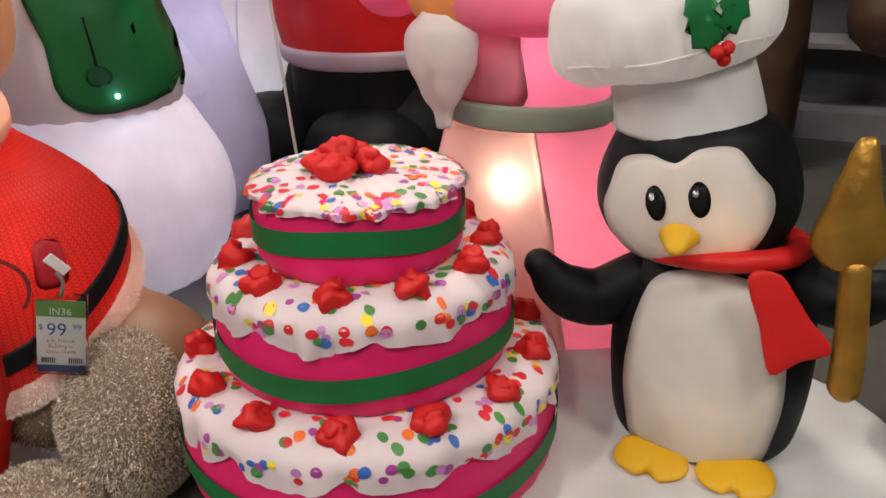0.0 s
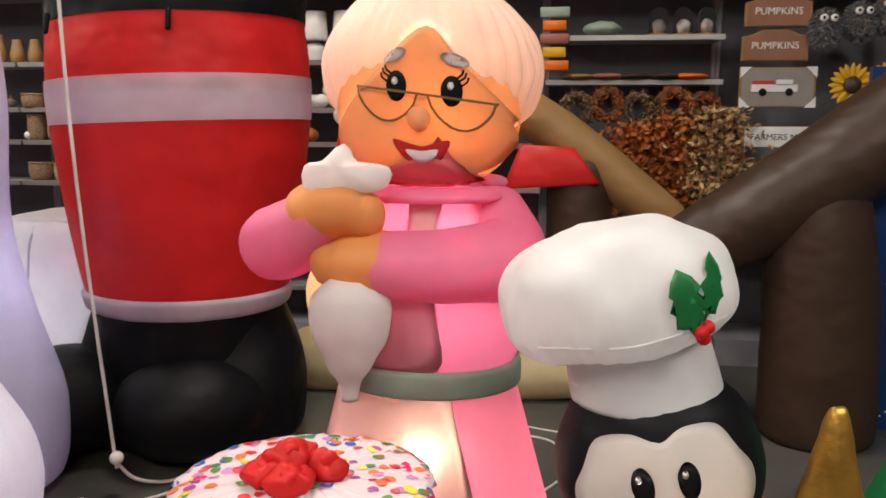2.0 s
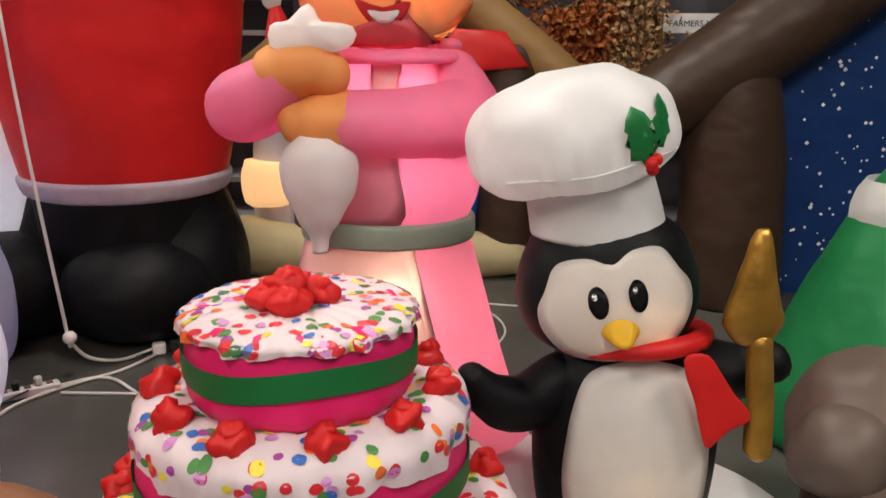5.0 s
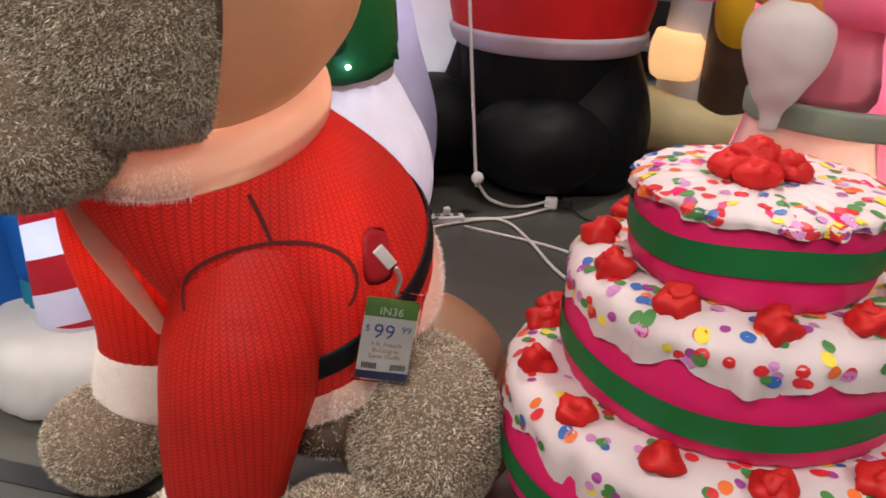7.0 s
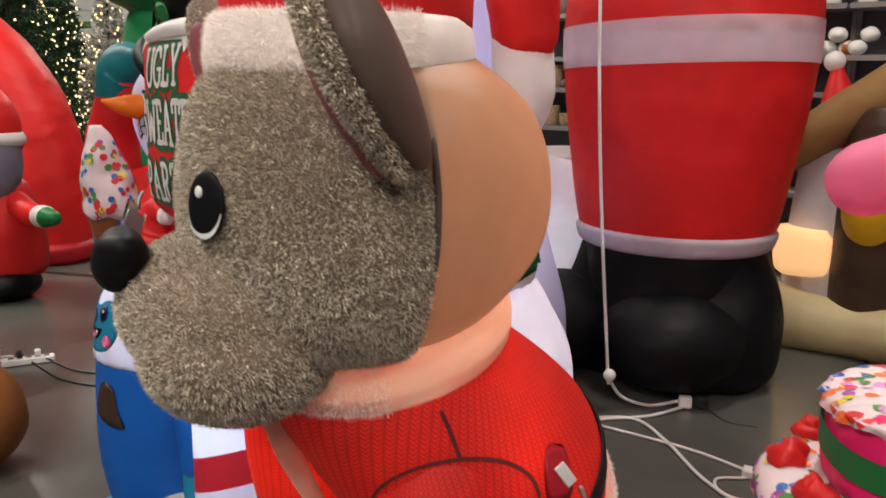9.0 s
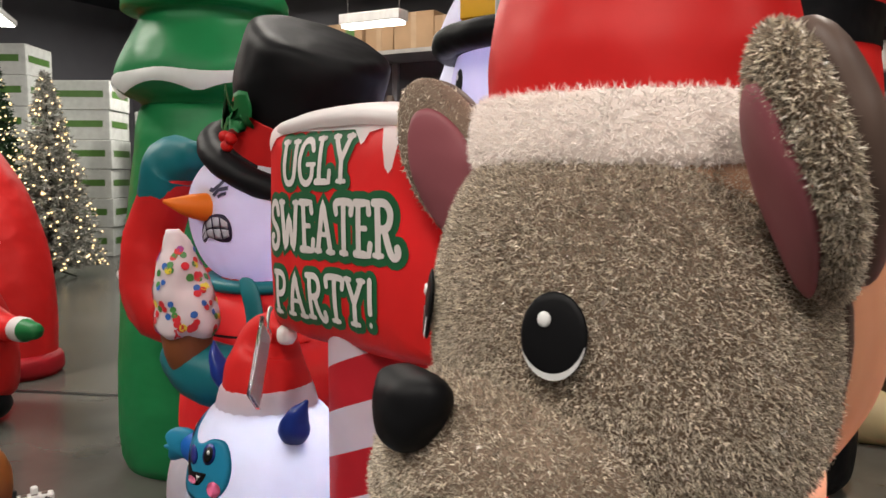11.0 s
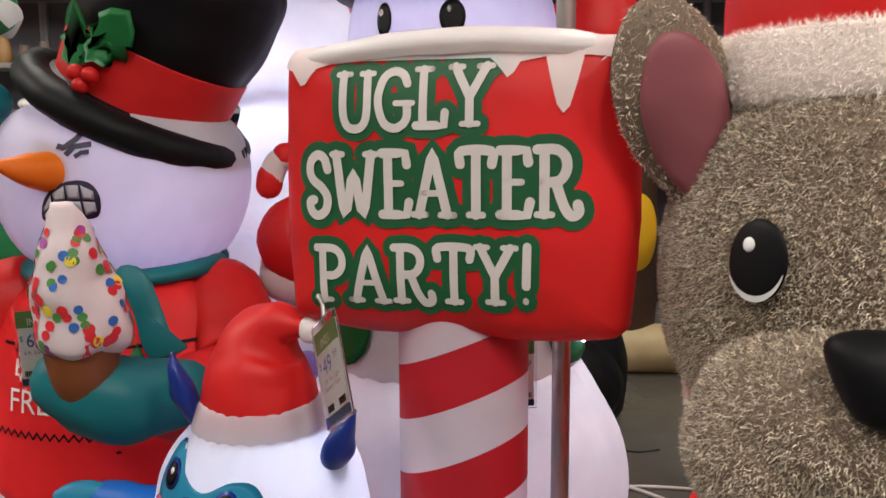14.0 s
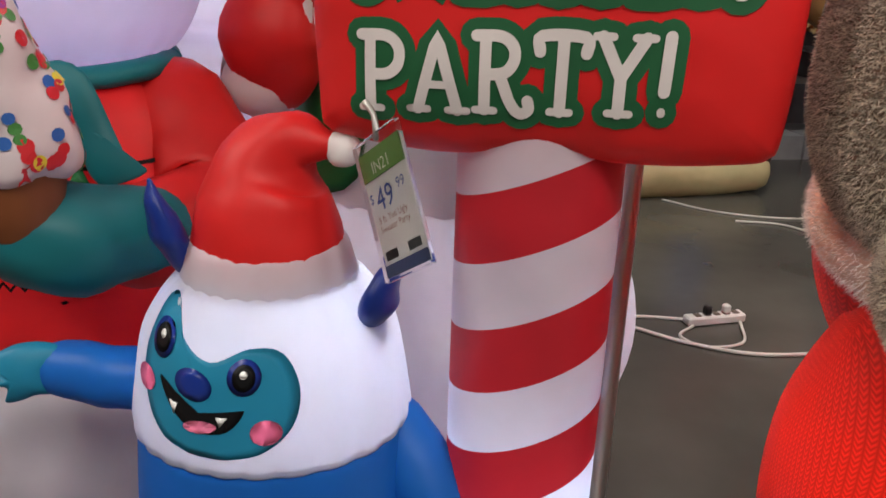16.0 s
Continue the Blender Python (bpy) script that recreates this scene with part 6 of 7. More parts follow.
part("cushion", crumpled(tube([(-1.0, -0.05, 0.16), (-0.6, -0.10, 0.15), (-0.2, -0.12, 0.15), (0.3, -0.1, 0.14), (0.65, -0.08, 0.14)], [0.20, 0.155, 0.16, 0.15, 0.13], 28), 0.02, 7), CREAM, st2b, "puffed cream base roll")
part("glow_box", crumpled(loft([(0.42, 0.13, 0.12, -0.86, 0.02), (0.46, 0.17, 0.15, -0.86, 0.02), (0.62, 0.18, 0.15, -0.86, 0.02), (0.70, 0.15, 0.13, -0.86, 0.02)], 28), 0.008, 12), GLOWCLOTH, st2b, "puffed cloth box with its glow set in the material")
part("glow_box_foot", loft([(0.28, 0.07, 0.07, -0.86, 0.02), (0.44, 0.06, 0.06, -0.86, 0.02)], 20), TAN, st2b)
part("red_awning", crumpled(moved(pillow([(-0.2, -0.12), (0.35, -0.08), (0.2, 0.12), (-0.1, 0.14)], 0.05), frame_at((0.38, -0.16, 1.36), (0, -1, 0.1))), 0.006, 12), RED, st2b, "red cloth awning")
part("orange_figure", ell((0.78 - 1.3, -0.1, 0.9), (0.16, 0.14, 0.3), 24, 16), YELLOW, st2b, "orange puffed shape")
part("blue_figure", crumpled(loft([(0.3, 0.12, 0.12, 0.30, -0.05), (0.55, 0.15, 0.14, 0.30, -0.05), (0.8, 0.13, 0.12, 0.30, -0.05)], 24), 0.006, 14), BLUE, st2b, "blue puffed shape")

# grey stone-like bear shapes and a snowy tree
bear = thing("grey_puff_animal", "taupe inflatable lying animal with puffed limbs", "inflatable animal", pose(0.52, 2.1, 0, 0, 0, 10))
for c, r in (((0.06, 0.1, 0.36), (0.24, 0.24, 0.24)), ((-0.12, -0.02, 0.38), (0.14, 0.13, 0.13)), ((-0.05, -0.12, 0.22), (0.17, 0.14, 0.10)), ((0.22, -0.1, 0.18), (0.20, 0.16, 0.15)), ((0.2, 0.1, 0.12), (0.3, 0.25, 0.12))):
    part("limb", crumpled(ell(c, r, 40, 24), 0.026, 8), STONE, bear)
part("snout", crumpled(ell((-0.16, -0.2, 0.22), (0.07, 0.06, 0.055), 20, 12), 0.008, 20), BROWN, bear, "dark brown snout")


def snowy_tree(label, x, y, rows, caps):
    e = thing("inflatable_fir", label, "inflatable tree", pose(x, y, 0), "inflatable firs")
    part("cone", crumpled(loft(rows, 52, 5), 0.012, 5), TREEGREEN, e, "green puffed tiers")
    for z, r, h in caps:
        n, v = 60, []
        for k, (dr, dz) in enumerate(((-0.35, 0.6), (-0.12, 0.35), (0.0, 0.05), (0.02, -0.45), (-0.02, -0.55))):
            for i in range(n):
                a = 2 * math.pi * i / n
                zz = z + h * dz + (h * 0.35 * abs(math.sin(a * 3.5)) if k >= 3 else 0)
                rr = r * (1 + dr * (0.6 if k < 2 else 0.4))
                v.append((rr * math.cos(a), rr * math.sin(a), zz))
        part("snow_cap", (v, grid_faces(5, n, False)), WHITE, e, "white snow edge with points")
    return e


snowy_tree("tall green inflatable fir with white snow edges", -4.85, 3.0, [(0.0, 0.30, 0.30), (0.05, 0.48, 0.48), (0.9, 0.46, 0.46), (1.75, 0.36, 0.36), (1.86, 0.33, 0.33), (1.93, 0.44, 0.44), (2.05, 0.45, 0.45), (2.3, 0.33, 0.33), (2.38, 0.42, 0.42), (2.9, 0.15, 0.15), (3.1, 0.03, 0.03)], [(1.98, 0.47, 0.16), (1.0, 0.475, 0.10)])
snowy_tree("green inflatable fir with a white snowy top", 0.98, 2.95, [(0.0, 0.40, 0.40), (0.05, 0.50, 0.50), (0.5, 0.34, 0.34), (0.85, 0.19, 0.19), (1.0, 0.1, 0.1)], [(0.86, 0.20, 0.18)])

# ---- red arch, gnome, brick chimney, brown puff ----
arch = thing("red_arch", "large red inflatable arch standing on the floor", "inflatable arch", pose(-7.5, 3.55, 0))
part("arch", crumpled(tube([(0.03, 0, 0.12), (-0.05, 0.02, 0.65), (-0.22, -0.02, 1.2), (-0.51, -0.15, 1.62), (-0.9, -0.36, 1.9), (-1.5, -0.75, 2.02), (-2.2, -1.2, 1.8), (-2.7, -1.5, 1.2), (-2.8, -1.6, 0.12)], [0.33, 0.36, 0.36, 0.36, 0.35, 0.35, 0.35, 0.35, 0.33], 32, 8), 0.010, 4), RED, arch)
part("arch_foot", crumpled(loft([(0.0, 0.34, 0.34, 0.03, 0), (0.04, 0.37, 0.37, 0.03, 0), (0.13, 0.37, 0.37, 0.03, 0), (0.17, 0.33, 0.33, 0.03, 0)], 36, 4), 0.006, 8), DEEPRED, arch, "gathered red foot of the arch")
gn = thing("inflatable_gnome", "grey bearded inflatable gnome in red coat with green mittens", "inflatable gnome", pose(-6.65, 2.72, 0, 0, 0, 20))
part("coat", loft([(0.12, 0.24, 0.22), (0.2, 0.3, 0.28), (0.5, 0.3, 0.28), (0.75, 0.22, 0.2), (0.82, 0.15, 0.14)], 40), RED, gn)
part("beard", crumpled(loft([(0.62, 0.12, 0.10, 0.0, -0.12), (0.72, 0.21, 0.18, 0, -0.08), (0.95, 0.23, 0.2, 0, -0.05), (1.08, 0.18, 0.17, 0, -0.02)], 36), 0.02, 8), GREYBEARD, gn, "grey lilac beard")
part("hat", crumpled(tube([(0, 0, 1.08), (0.0, 0, 1.25), (-0.1, 0, 1.42), (-0.3, 0, 1.5)], [0.2, 0.17, 0.1, 0.03], 26), 0.006, 10), RED, gn, "red hat")
part("hat_band", loft([(1.04, 0.2, 0.19), (1.08, 0.225, 0.21), (1.13, 0.2, 0.19)], 36, 3), WHITE, gn, "white hat band")
part("arm", tube([(0.2, -0.05, 0.66), (0.38, -0.12, 0.6), (0.5, -0.16, 0.60)], [0.085, 0.08, 0.07], 18), RED, gn)
part("cuff", tube([(0.49, -0.16, 0.60), (0.53, -0.17, 0.60)], [0.075, 0.075], 18, 2), WHITE, gn, "white cuff")
part("mitten", tube([(0.55, -0.18, 0.60), (0.62, -0.2, 0.60)], [0.07, 0.05], 18), GREEN, gn, "green mitten")
for x in (-0.14, 0.16):
    part("boot", ell((x, -0.1, 0.1), (0.16, 0.22, 0.11), 24, 14), BLACK, gn, "black boot")
price_tag("green headed price tag hanging on the gnome", pose(-6.42, 2.45, 0.42, 88, 0, 30), "79", "99", "IN30", [])
ch = thing("inflatable_chimney", "red brick print inflatable chimney with white rim", "inflatable chimney", pose(-5.33, 1.70, 0) @ Matrix.Diagonal((1.0, 1.0, 0.68, 1.0)))
part("shaft", loft([(0.0, 0.2, 0.2), (0.04, 0.235, 0.235), (0.78, 0.235, 0.235), (0.80, 0.22, 0.22)], 44, 3, 4), DEEPRED, ch)
part("rim", crumpled(loft([(0.77, 0.22, 0.22), (0.79, 0.25, 0.25), (0.93, 0.255, 0.255), (0.97, 0.22, 0.22)], 44, 4, 4), 0.008, 10), WHITE, ch, "puffed white rim")
jt = []
for r in range(9):
    z = 0.06 + r * 0.082
    jt.append(loft([(z, 0.2375, 0.2375), (z + 0.008, 0.2375, 0.2375)], 44, 1, 4))
    for k in range(12):
        a = 2 * math.pi * (k + 0.5 * (r % 2)) / 12
        kk = (abs(math.cos(a)) ** 4 + abs(math.sin(a)) ** 4) ** -0.25 * 0.236
        jt.append(moved(box((0, 0, 0.041), (0.006, 0.008, 0.075)), pose(kk * math.cos(a), kk * math.sin(a), z, 0, 0, math.degrees(a))))
part("joint_print", joined(*jt), DOTWHITE, ch, "white printed brick joints", smooth=False, kind="stuff")
bp = thing("brown_puff_animal", "orange brown inflatable animal sitting on the floor", "inflatable animal", pose(-4.10, 1.27, -0.0))
NUT = nylon("nut brown nylon", (0.36, 0.13, 0.03), 0.25)
part("body", crumpled(ell((0, 0, 0.22), (0.22, 0.2, 0.22), 32, 18), 0.01, 8), NUT, bp)
part("head", crumpled(ell((-0.12, -0.04, 0.52), (0.17, 0.16, 0.16), 30, 16), 0.01, 9), NUT, bp)
part("ear", tube([(0.02, -0.02, 0.3), (0.14, -0.04, 0.38), (0.18, -0.04, 0.45)], [0.06, 0.035, 0.01], 14), NUT, bp)
for x in (-0.1, 0.12):
    part("paw", ell((x, -0.17, 0.07), (0.09, 0.12, 0.07), 20, 12), NUT, bp)

# ---- far trees with lights ----
def fir(label, x, y, h, r, mat, n, seed, bulbs):
    e = thing("christmas_tree", label, "christmas tree", pose(x, y, 0), "lit christmas trees")
    rr = np.random.default_rng(seed)
    part("trunk", tube([(0, 0, 0.1), (0, 0, h * 0.95)], [0.05, 0.012], 10, 2), BROWN, e)
    part("stand", joined(*[tube([(0, 0, 0.14), (0.36 * math.cos(a), 0.36 * math.sin(a), 0.02)], [0.014, 0.014], 8, 2) for a in (0.4, 1.97, 3.54, 5.1)]), BLACKPLASTIC, e, "folding black metal stand")
    lv, lf, pts = [], [], []
    zs = np.sort(rr.random(n)) ** 1.35
    for s in zs:
        z = 0.22 + s * (h - 0.25)
        a = rr.random() * 6.283
        ln = r * (1 - s) ** 0.85 * (0.72 + 0.36 * rr.random()) + 0.04
        d = np.array((math.cos(a), math.sin(a), -0.10 + 0.2 * rr.random()))
        tip = np.array((0, 0, z)) + d * ln
        pts.append(tip)
        k = max(10, int(34 * ln / r) + 8)
        q = rr.random((k, 1)) ** 0.6
        c = np.array((0, 0, z)) + d * ln * q
        dd = d * 0.6 + rr.normal(0, 0.75, (k, 3))
        dd /= np.linalg.norm(dd, axis=1)[:, None]
        sd = np.cross(dd, rr.normal(0, 1, (k, 3)))
        sd /= np.linalg.norm(sd, axis=1)[:, None]
        w, l2 = 0.011, 0.075
        lv.append(np.stack([c - sd * w, c + sd * w, c + dd * l2], 1).reshape(-1, 3))
    v = np.concatenate(lv)
    part("crown", (v, np.arange(len(v)).reshape(-1, 3)), mat, e, "needled branches", kind="stuff")
    pk = [pts[i] for i in rr.choice(len(pts), min(bulbs, len(pts)), replace=False)]
    part("light_string", joined(*[ell(tuple(p * np.array((1.03, 1.03, 1))), (0.013, 0.013, 0.013), 6, 5) for p in pk]), LEDDOT, e, "warm glowing light string", kind="stuff")


fir("tall green christmas tree with warm lights on a metal stand", -12.27, 5.88, 3.75, 1.15, PINE, 1700, 1, 480)
fir("slim green christmas tree with warm lights", -13.67, 7.44, 3.5, 0.7, PINE, 1000, 2, 280)
fir("white flocked christmas tree with warm lights", -12.44, 7.5, 3.0, 0.72, FLOCK, 1200, 3, 340)
for i, (x, y, w, d, n) in enumerate([(-15.6, 9.0, 1.2, 1.0, 7), (-15.0, 10.2, 1.2, 1.0, 6), (-13.9, 11.2, 1.0, 1.0, 5)]):
    for k in range(n):
        b = thing("carton", "white printed tree carton in a tall stack", "carton", pose(x + 0.03 * (k % 2), y, 0.27 + k * 0.54, 0, 0, 30), "white tree cartons")
        part("carton_body", chamfered((0, 0, 0), (w, d, 0.53), 0.01), solid("white carton", (0.66, 0.68, 0.66), 0.7) if (i, k) == (0, 0) else bpy.data.materials["white carton"], b, smooth=False)
        part("carton_print", box((0, -d / 2 - 0.003, 0.02), (w * 0.8, 0.004, 0.12)), TAGGREEN, b, "green printed band", smooth=False)
        part("carton_print", box((w / 2 + 0.003, 0, 0.02), (0.004, d * 0.8, 0.12)), TAGGREEN, b, "green printed band", smooth=False)

# ---- back shelving ----
def bay(x0, x1, levels, label):
    e = thing("shelf_unit", label, "shelf unit", pose((x0 + x1) / 2, SHELF_Y, 0), "back shelving")
    w = x1 - x0
    part("back_panel", box((0, 0.28, 1.3), (w - 0.01, 0.02, 2.6)), PEGBOARD, e, "dark pegboard back", smooth=False)
    for sx in (-1, 1):
        part("upright", chamfered((sx * (w / 2 - 0.015), 0.25, 1.45), (0.028, 0.05, 2.9), 0.003), SHELFMETAL, e, smooth=False)
    part("base", box((0, 0.02, 0.09), (w - 0.02, 0.5, 0.18)), SHELFMETAL, e, smooth=False)
    for z, d in levels:
        s = part("shelf", box((0, 0.27 - d / 2, z - 0.012), (w - 0.02, d, 0.02)), SHELFMETAL, e, smooth=False)
        part("price_rail", chamfered((0, 0.27 - d - 0.006, z - 0.016), (w - 0.02, 0.010, 0.036), 0.002), STEEL, s, "pale metal price rail", smooth=False)
    return e


LV_A = [(2.56, 0.56), (2.05, 0.42), (1.72, 0.42), (1.48, 0.42), (1.18, 0.46), (0.80, 0.46), (0.45, 0.46)]
LV_B = [(2.56, 0.56), (2.20, 0.40), (1.91, 0.40), (1.22, 0.3), (0.6, 0.46)]
LV_C = [(2.56, 0.56), (0.8, 0.46)]
LV_D = [(2.56, 0.56), (2.24, 0.4), (1.9, 0.4), (1.5, 0.4), (1.1, 0.4), (0.6, 0.46)]
EDGES = [(-8.1, -6.9, LV_A), (-6.9, -5.7, LV_A), (-5.7, -4.5, LV_A), (-4.5, -3.3, LV_A), (-3.3, -1.9, LV_A), (-1.9, -0.62, LV_A), (-0.62, 0.56, LV_B), (0.56, 1.76, LV_C), (1.76, 2.96, LV_D), (2.96, 4.16, LV_D)]
for a, b, lv in EDGES:
    bay(a, b, lv, "grey metal store shelving with pegboard back")
tagged(part("shop_post", tube([(1.68, 5.55, 0.0), (1.68, 5.55, CEILING)], [0.032, 0.032], 14, 2), WHITEPLASTIC), "white painted slim post before the shelving", "post")

# cartons on the top shelf
rb = random.Random(11)
x = -8.0
while x < 4.0:
    w, h, d = rb.uniform(0.22, 0.55), rb.uniform(0.20, 0.34), rb.uniform(0.34, 0.44)
    if rb.random() < 0.9:
        c = thing("carton", "brown cardboard carton on the top shelf", "carton", pose(x + w / 2, SHELF_Y + 0.02, 2.56 + h / 2, 0, 0, rb.uniform(-2, 2)), "cardboard cartons")
        part("carton_body", chamfered((0, 0, 0), (w - 0.012, d, h), 0.004), CARDBOARD, c, smooth=False)
        part("tape", box((0, -d / 2 - 0.002, 0), (0.05, 0.003, h * 0.98)), solid("packing tape", (0.50, 0.34, 0.20), 0.3) if "packing tape" not in bpy.data.materials else bpy.data.materials["packing tape"], c, "shiny packing tape", smooth=False)
        k = rb.random()
        if k < 0.35:
            part("carton_label", box((w * 0.25, -d / 2 - 0.003, h * 0.12), (0.09, 0.003, 0.12)), TAGGREEN if k < 0.2 else TAGPAPER, c, "printed label", smooth=False)
        if k > 0.55:
            letters(rb.choice(("4793", "4989", "9848")), 0.075, pose(-w * 0.12, -d / 2 - 0.004, -0.03, 90, 0, 0), INK, "marker_number", c)
    x += w


def goods(name, label, cat, place, pieces, group, turn=0.0):
    e = thing(name, label, cat, pose(*place, 0, 0, turn), group)
    for nm, g, mat in pieces:
        part(nm, g, mat, e)
    return e


FRONT = SHELF_Y - 0.06
WICKER = solid("woven brown wicker", (0.26, 0.16, 0.085), 0.8, 0, 0.35, 60, (90.0, 0.8, 0.006))
WICKERPALE = solid("woven straw", (0.40, 0.29, 0.17), 0.8, 0, 0.3, 60, (90.0, 0.8, 0.006))
for i in range(34):
    x, z = -4.42 + 0.19 * (i // 3) + rb.uniform(-0.02, 0.02), (1.72, 1.48, 1.18)[i % 3]
    if x < -2.7 and rb.random() < 0.85:
        q, h = rb.uniform(0.07, 0.095), rb.uniform(0.09, 0.19)
        goods_at = thing("woven_basket", "small woven brown basket on the grey shelf", "basket", pose(x, FRONT - rb.uniform(0.0, 0.05), z), "shelf baskets")
        mat = rb.choice((WICKER, WICKERPALE, WICKER))
        part("basket_body", loft([(0.0, q * 0.8, q * 0.8), (h * 0.5, q, q), (h, q * 0.93, q * 0.93)], 24, 3), mat, goods_at)
        part("rim", tube([(q * 0.93 * math.cos(a), q * 0.93 * math.sin(a), h) for a in [2 * math.pi * k / 16 for k in range(17)]], [0.008] * 17, 8, 2, 1.0, False), mat, goods_at, "rolled woven rim")
for i, x in enumerate((-2.62, -2.42, -2.24, -2.02, -1.8)):
    goods("table_lamp", "white ceramic lamp with a plastic wrapped white shade", "table lamp", (x, FRONT, 2.05), [("foot", crumpled(loft([(0.0, 0.05, 0.05), (0.02, 0.062, 0.062), (0.10, 0.065, 0.065), (0.13, 0.03, 0.03)], 20), 0.003, 20), CERAMIC), ("shade", loft([(0.14, 0.088, 0.088), (0.16, 0.092, 0.092), (0.34, 0.078, 0.078)], 28, 2), CERAMIC)], "table lamps")
for i in range(46):
    x = -7.9 + (i * 0.137) % 6.2
    z = (1.72, 1.48, 1.18, 0.80)[i % 4]
    if rb.random() < 0.75:
        s = rb.uniform(0.045, 0.07)
        goods("ceramic_pumpkin", "small pale ceramic pumpkin on the shelf", "pumpkin", (x, FRONT - rb.uniform(0, 0.06), z), [("body", ([(q[0] * (1 + 0.08 * math.cos(8 * math.atan2(q[1], q[0]))), q[1] * (1 + 0.08 * math.cos(8 * math.atan2(q[1], q[0]))), q[2]) for q in ell((0, 0, s * 0.75), (s, s, s * 0.75), 32, 10)[0]], grid_faces(10, 32)), rb.choice((CERAMIC, CERAMIC, RUST, STONE))), ("stem", tube([(0, 0, s * 1.4), (0.01, 0, s * 1.9)], [0.009, 0.006], 8, 2), TAN)], "shelf pumpkins")
for i in range(22):
    x, z = -2.5 + (i * 0.061) % 0.75 - (0 if i < 14 else 4.2), 1.72 + (0.0 if i % 3 else 0.085)
    goods("gourd", "white speckled ceramic gourd in a pile", "gourd", (x, FRONT - 0.05 * (i % 2), z), [("body", crumpled(ell((0, 0, 0.05), (0.06, 0.055, 0.05), 16, 10), 0.006, 30, i), CERAMIC)], "piled gourds")
for i in range(30):
    x, z = -7.6 + 0.145 * i, 2.05
    if x < -3.0:
        h = rb.uniform(0.12, 0.26)
        goods("brown_vase", "small brown vase on the shelf", "vase", (x, FRONT, z), [("body", loft([(0, 0.04, 0.04), (h * 0.3, 0.055, 0.055), (h * 0.7, 0.04, 0.04), (h, 0.03, 0.03)], 16, 3), rb.choice((TAN, STONE, BROWN)))], "brown vases")
for i, x in enumerate((0.13, 0.29, 0.44)):
    goods("glass_jar", "clear glass dome jar with a cork base", "glass jar", (x, FRONT, 2.20), [("dome", loft([(0.01, 0.06, 0.06), (0.13, 0.06, 0.06), (0.17, 0.04, 0.04), (0.185, 0.012, 0.012)], 22, 3), CLEAR), ("base", loft([(0.0, 0.066, 0.066), (0.014, 0.066, 0.066)], 22, 2), TAN), ("filling", crumpled(ell((0, 0, 0.06), (0.04, 0.04, 0.05), 14, 9), 0.01, 30, i), CERAMIC)], "glass jars")
goods("camo_cushion", "green patterned soft cushion on the shelf", "cushion", (-0.24, FRONT, 2.20), [("cushion", crumpled(ell((0, 0, 0.05), (0.13, 0.10, 0.05), 24, 14), 0.012, 16), SAGE)], "")
for i, mat in enumerate((RUST, YELLOW, DULLRED, RUST, SAGE)):
    goods("hanging_block_sign", "small painted autumn block sign on a hook", "block sign", (-0.555, 5.72, 1.96 + i * 0.085), [("block", chamfered((0, 0, 0.035), (0.15 if i % 2 else 0.19, 0.03, 0.065), 0.006), ORANGE if mat is RUST else mat)], "hanging block signs")
for i, x in enumerate((-0.38, -0.20, -0.02, 0.18, 0.34)):
    goods("leaf_mat", "flat stack of brown leaf table mats", "table mat", (x, FRONT - 0.05, 1.91), [("mat", crumpled(ell((0, 0, 0.022), (0.12, 0.11, 0.022), 24, 10), 0.012, 18, i), (TAN, DULLRED, BROWN, BROWN, ORANGE)[i])], "leaf mats")


def wreath(x, z, r, mat, n, seed):
    e = thing("wreath", "dark berry wreath hanging on a pegboard hook", "wreath", pose(x, 5.72, z), "berry wreaths")
    ring = tube([(r * math.cos(a), 0, r * math.sin(a)) for a in [2 * math.pi * i / 14 for i in range(15)]], [0.03] * 15, 10, 3, 1, False, (0, 1, 0))
    part("ring", ring, BROWN, e)
    part("berry_cover", blades(ring, n, 0.045, 0.014, 0.9, seed, None, (0, -0.3, 0)), mat, e, kind="stuff")


for i, x in enumerate((-0.40, -0.20, 0.0, 0.22, 0.40)):
    wreath(x, 1.71 + 0.03 * (i % 2), 0.085, (BERRIES, RUST, BERRIES, RUST, RUST)[i], 1400, i)


def garland(x, z0, z1, r, mat, n, seed):
    e = thing("leaf_garland", "hanging bunch of autumn leaf garlands", "leaf garland", pose(x, 5.68, 0), "leaf garlands")
    rr = np.random.default_rng(seed)
    p = np.stack([rr.normal(0, r * 0.55, n), rr.normal(0, r * 0.3, n), z0 + (z1 - z0) * rr.random(n)], 1)
    d, s = rr.normal(0, 1, (n, 3)), rr.normal(0, 1, (n, 3))
    d /= np.linalg.norm(d, axis=1)[:, None]
    s = np.cross(d, s)
    s /= np.linalg.norm(s, axis=1)[:, None]
    w = 0.020
    v = np.stack([p - d * w, p + s * w * 0.8, p + d * w * 1.5, p - d * w, p + d * w * 1.5, p - s * w * 0.8], 1).reshape(-1, 3)
    part("foliage", (v, np.arange(len(v)).reshape(-1, 3)), mat, e, kind="stuff")
    part("stem", tube([(0, 0, z1), (0, 0, z0)], [0.01, 0.006], 8, 2), BROWN, e)


garland(-0.02, 1.02, 1.62, 0.14, RUST, 1500, 1)
garland(0.22, 0.98, 1.66, 0.15, RUST, 1700, 2)
garland(0.48, 0.95, 1.72, 0.19, WHEAT, 2300, 3)
SIGNWOOD = solid("brown sign wood", (0.24, 0.10, 0.05), 0.6)


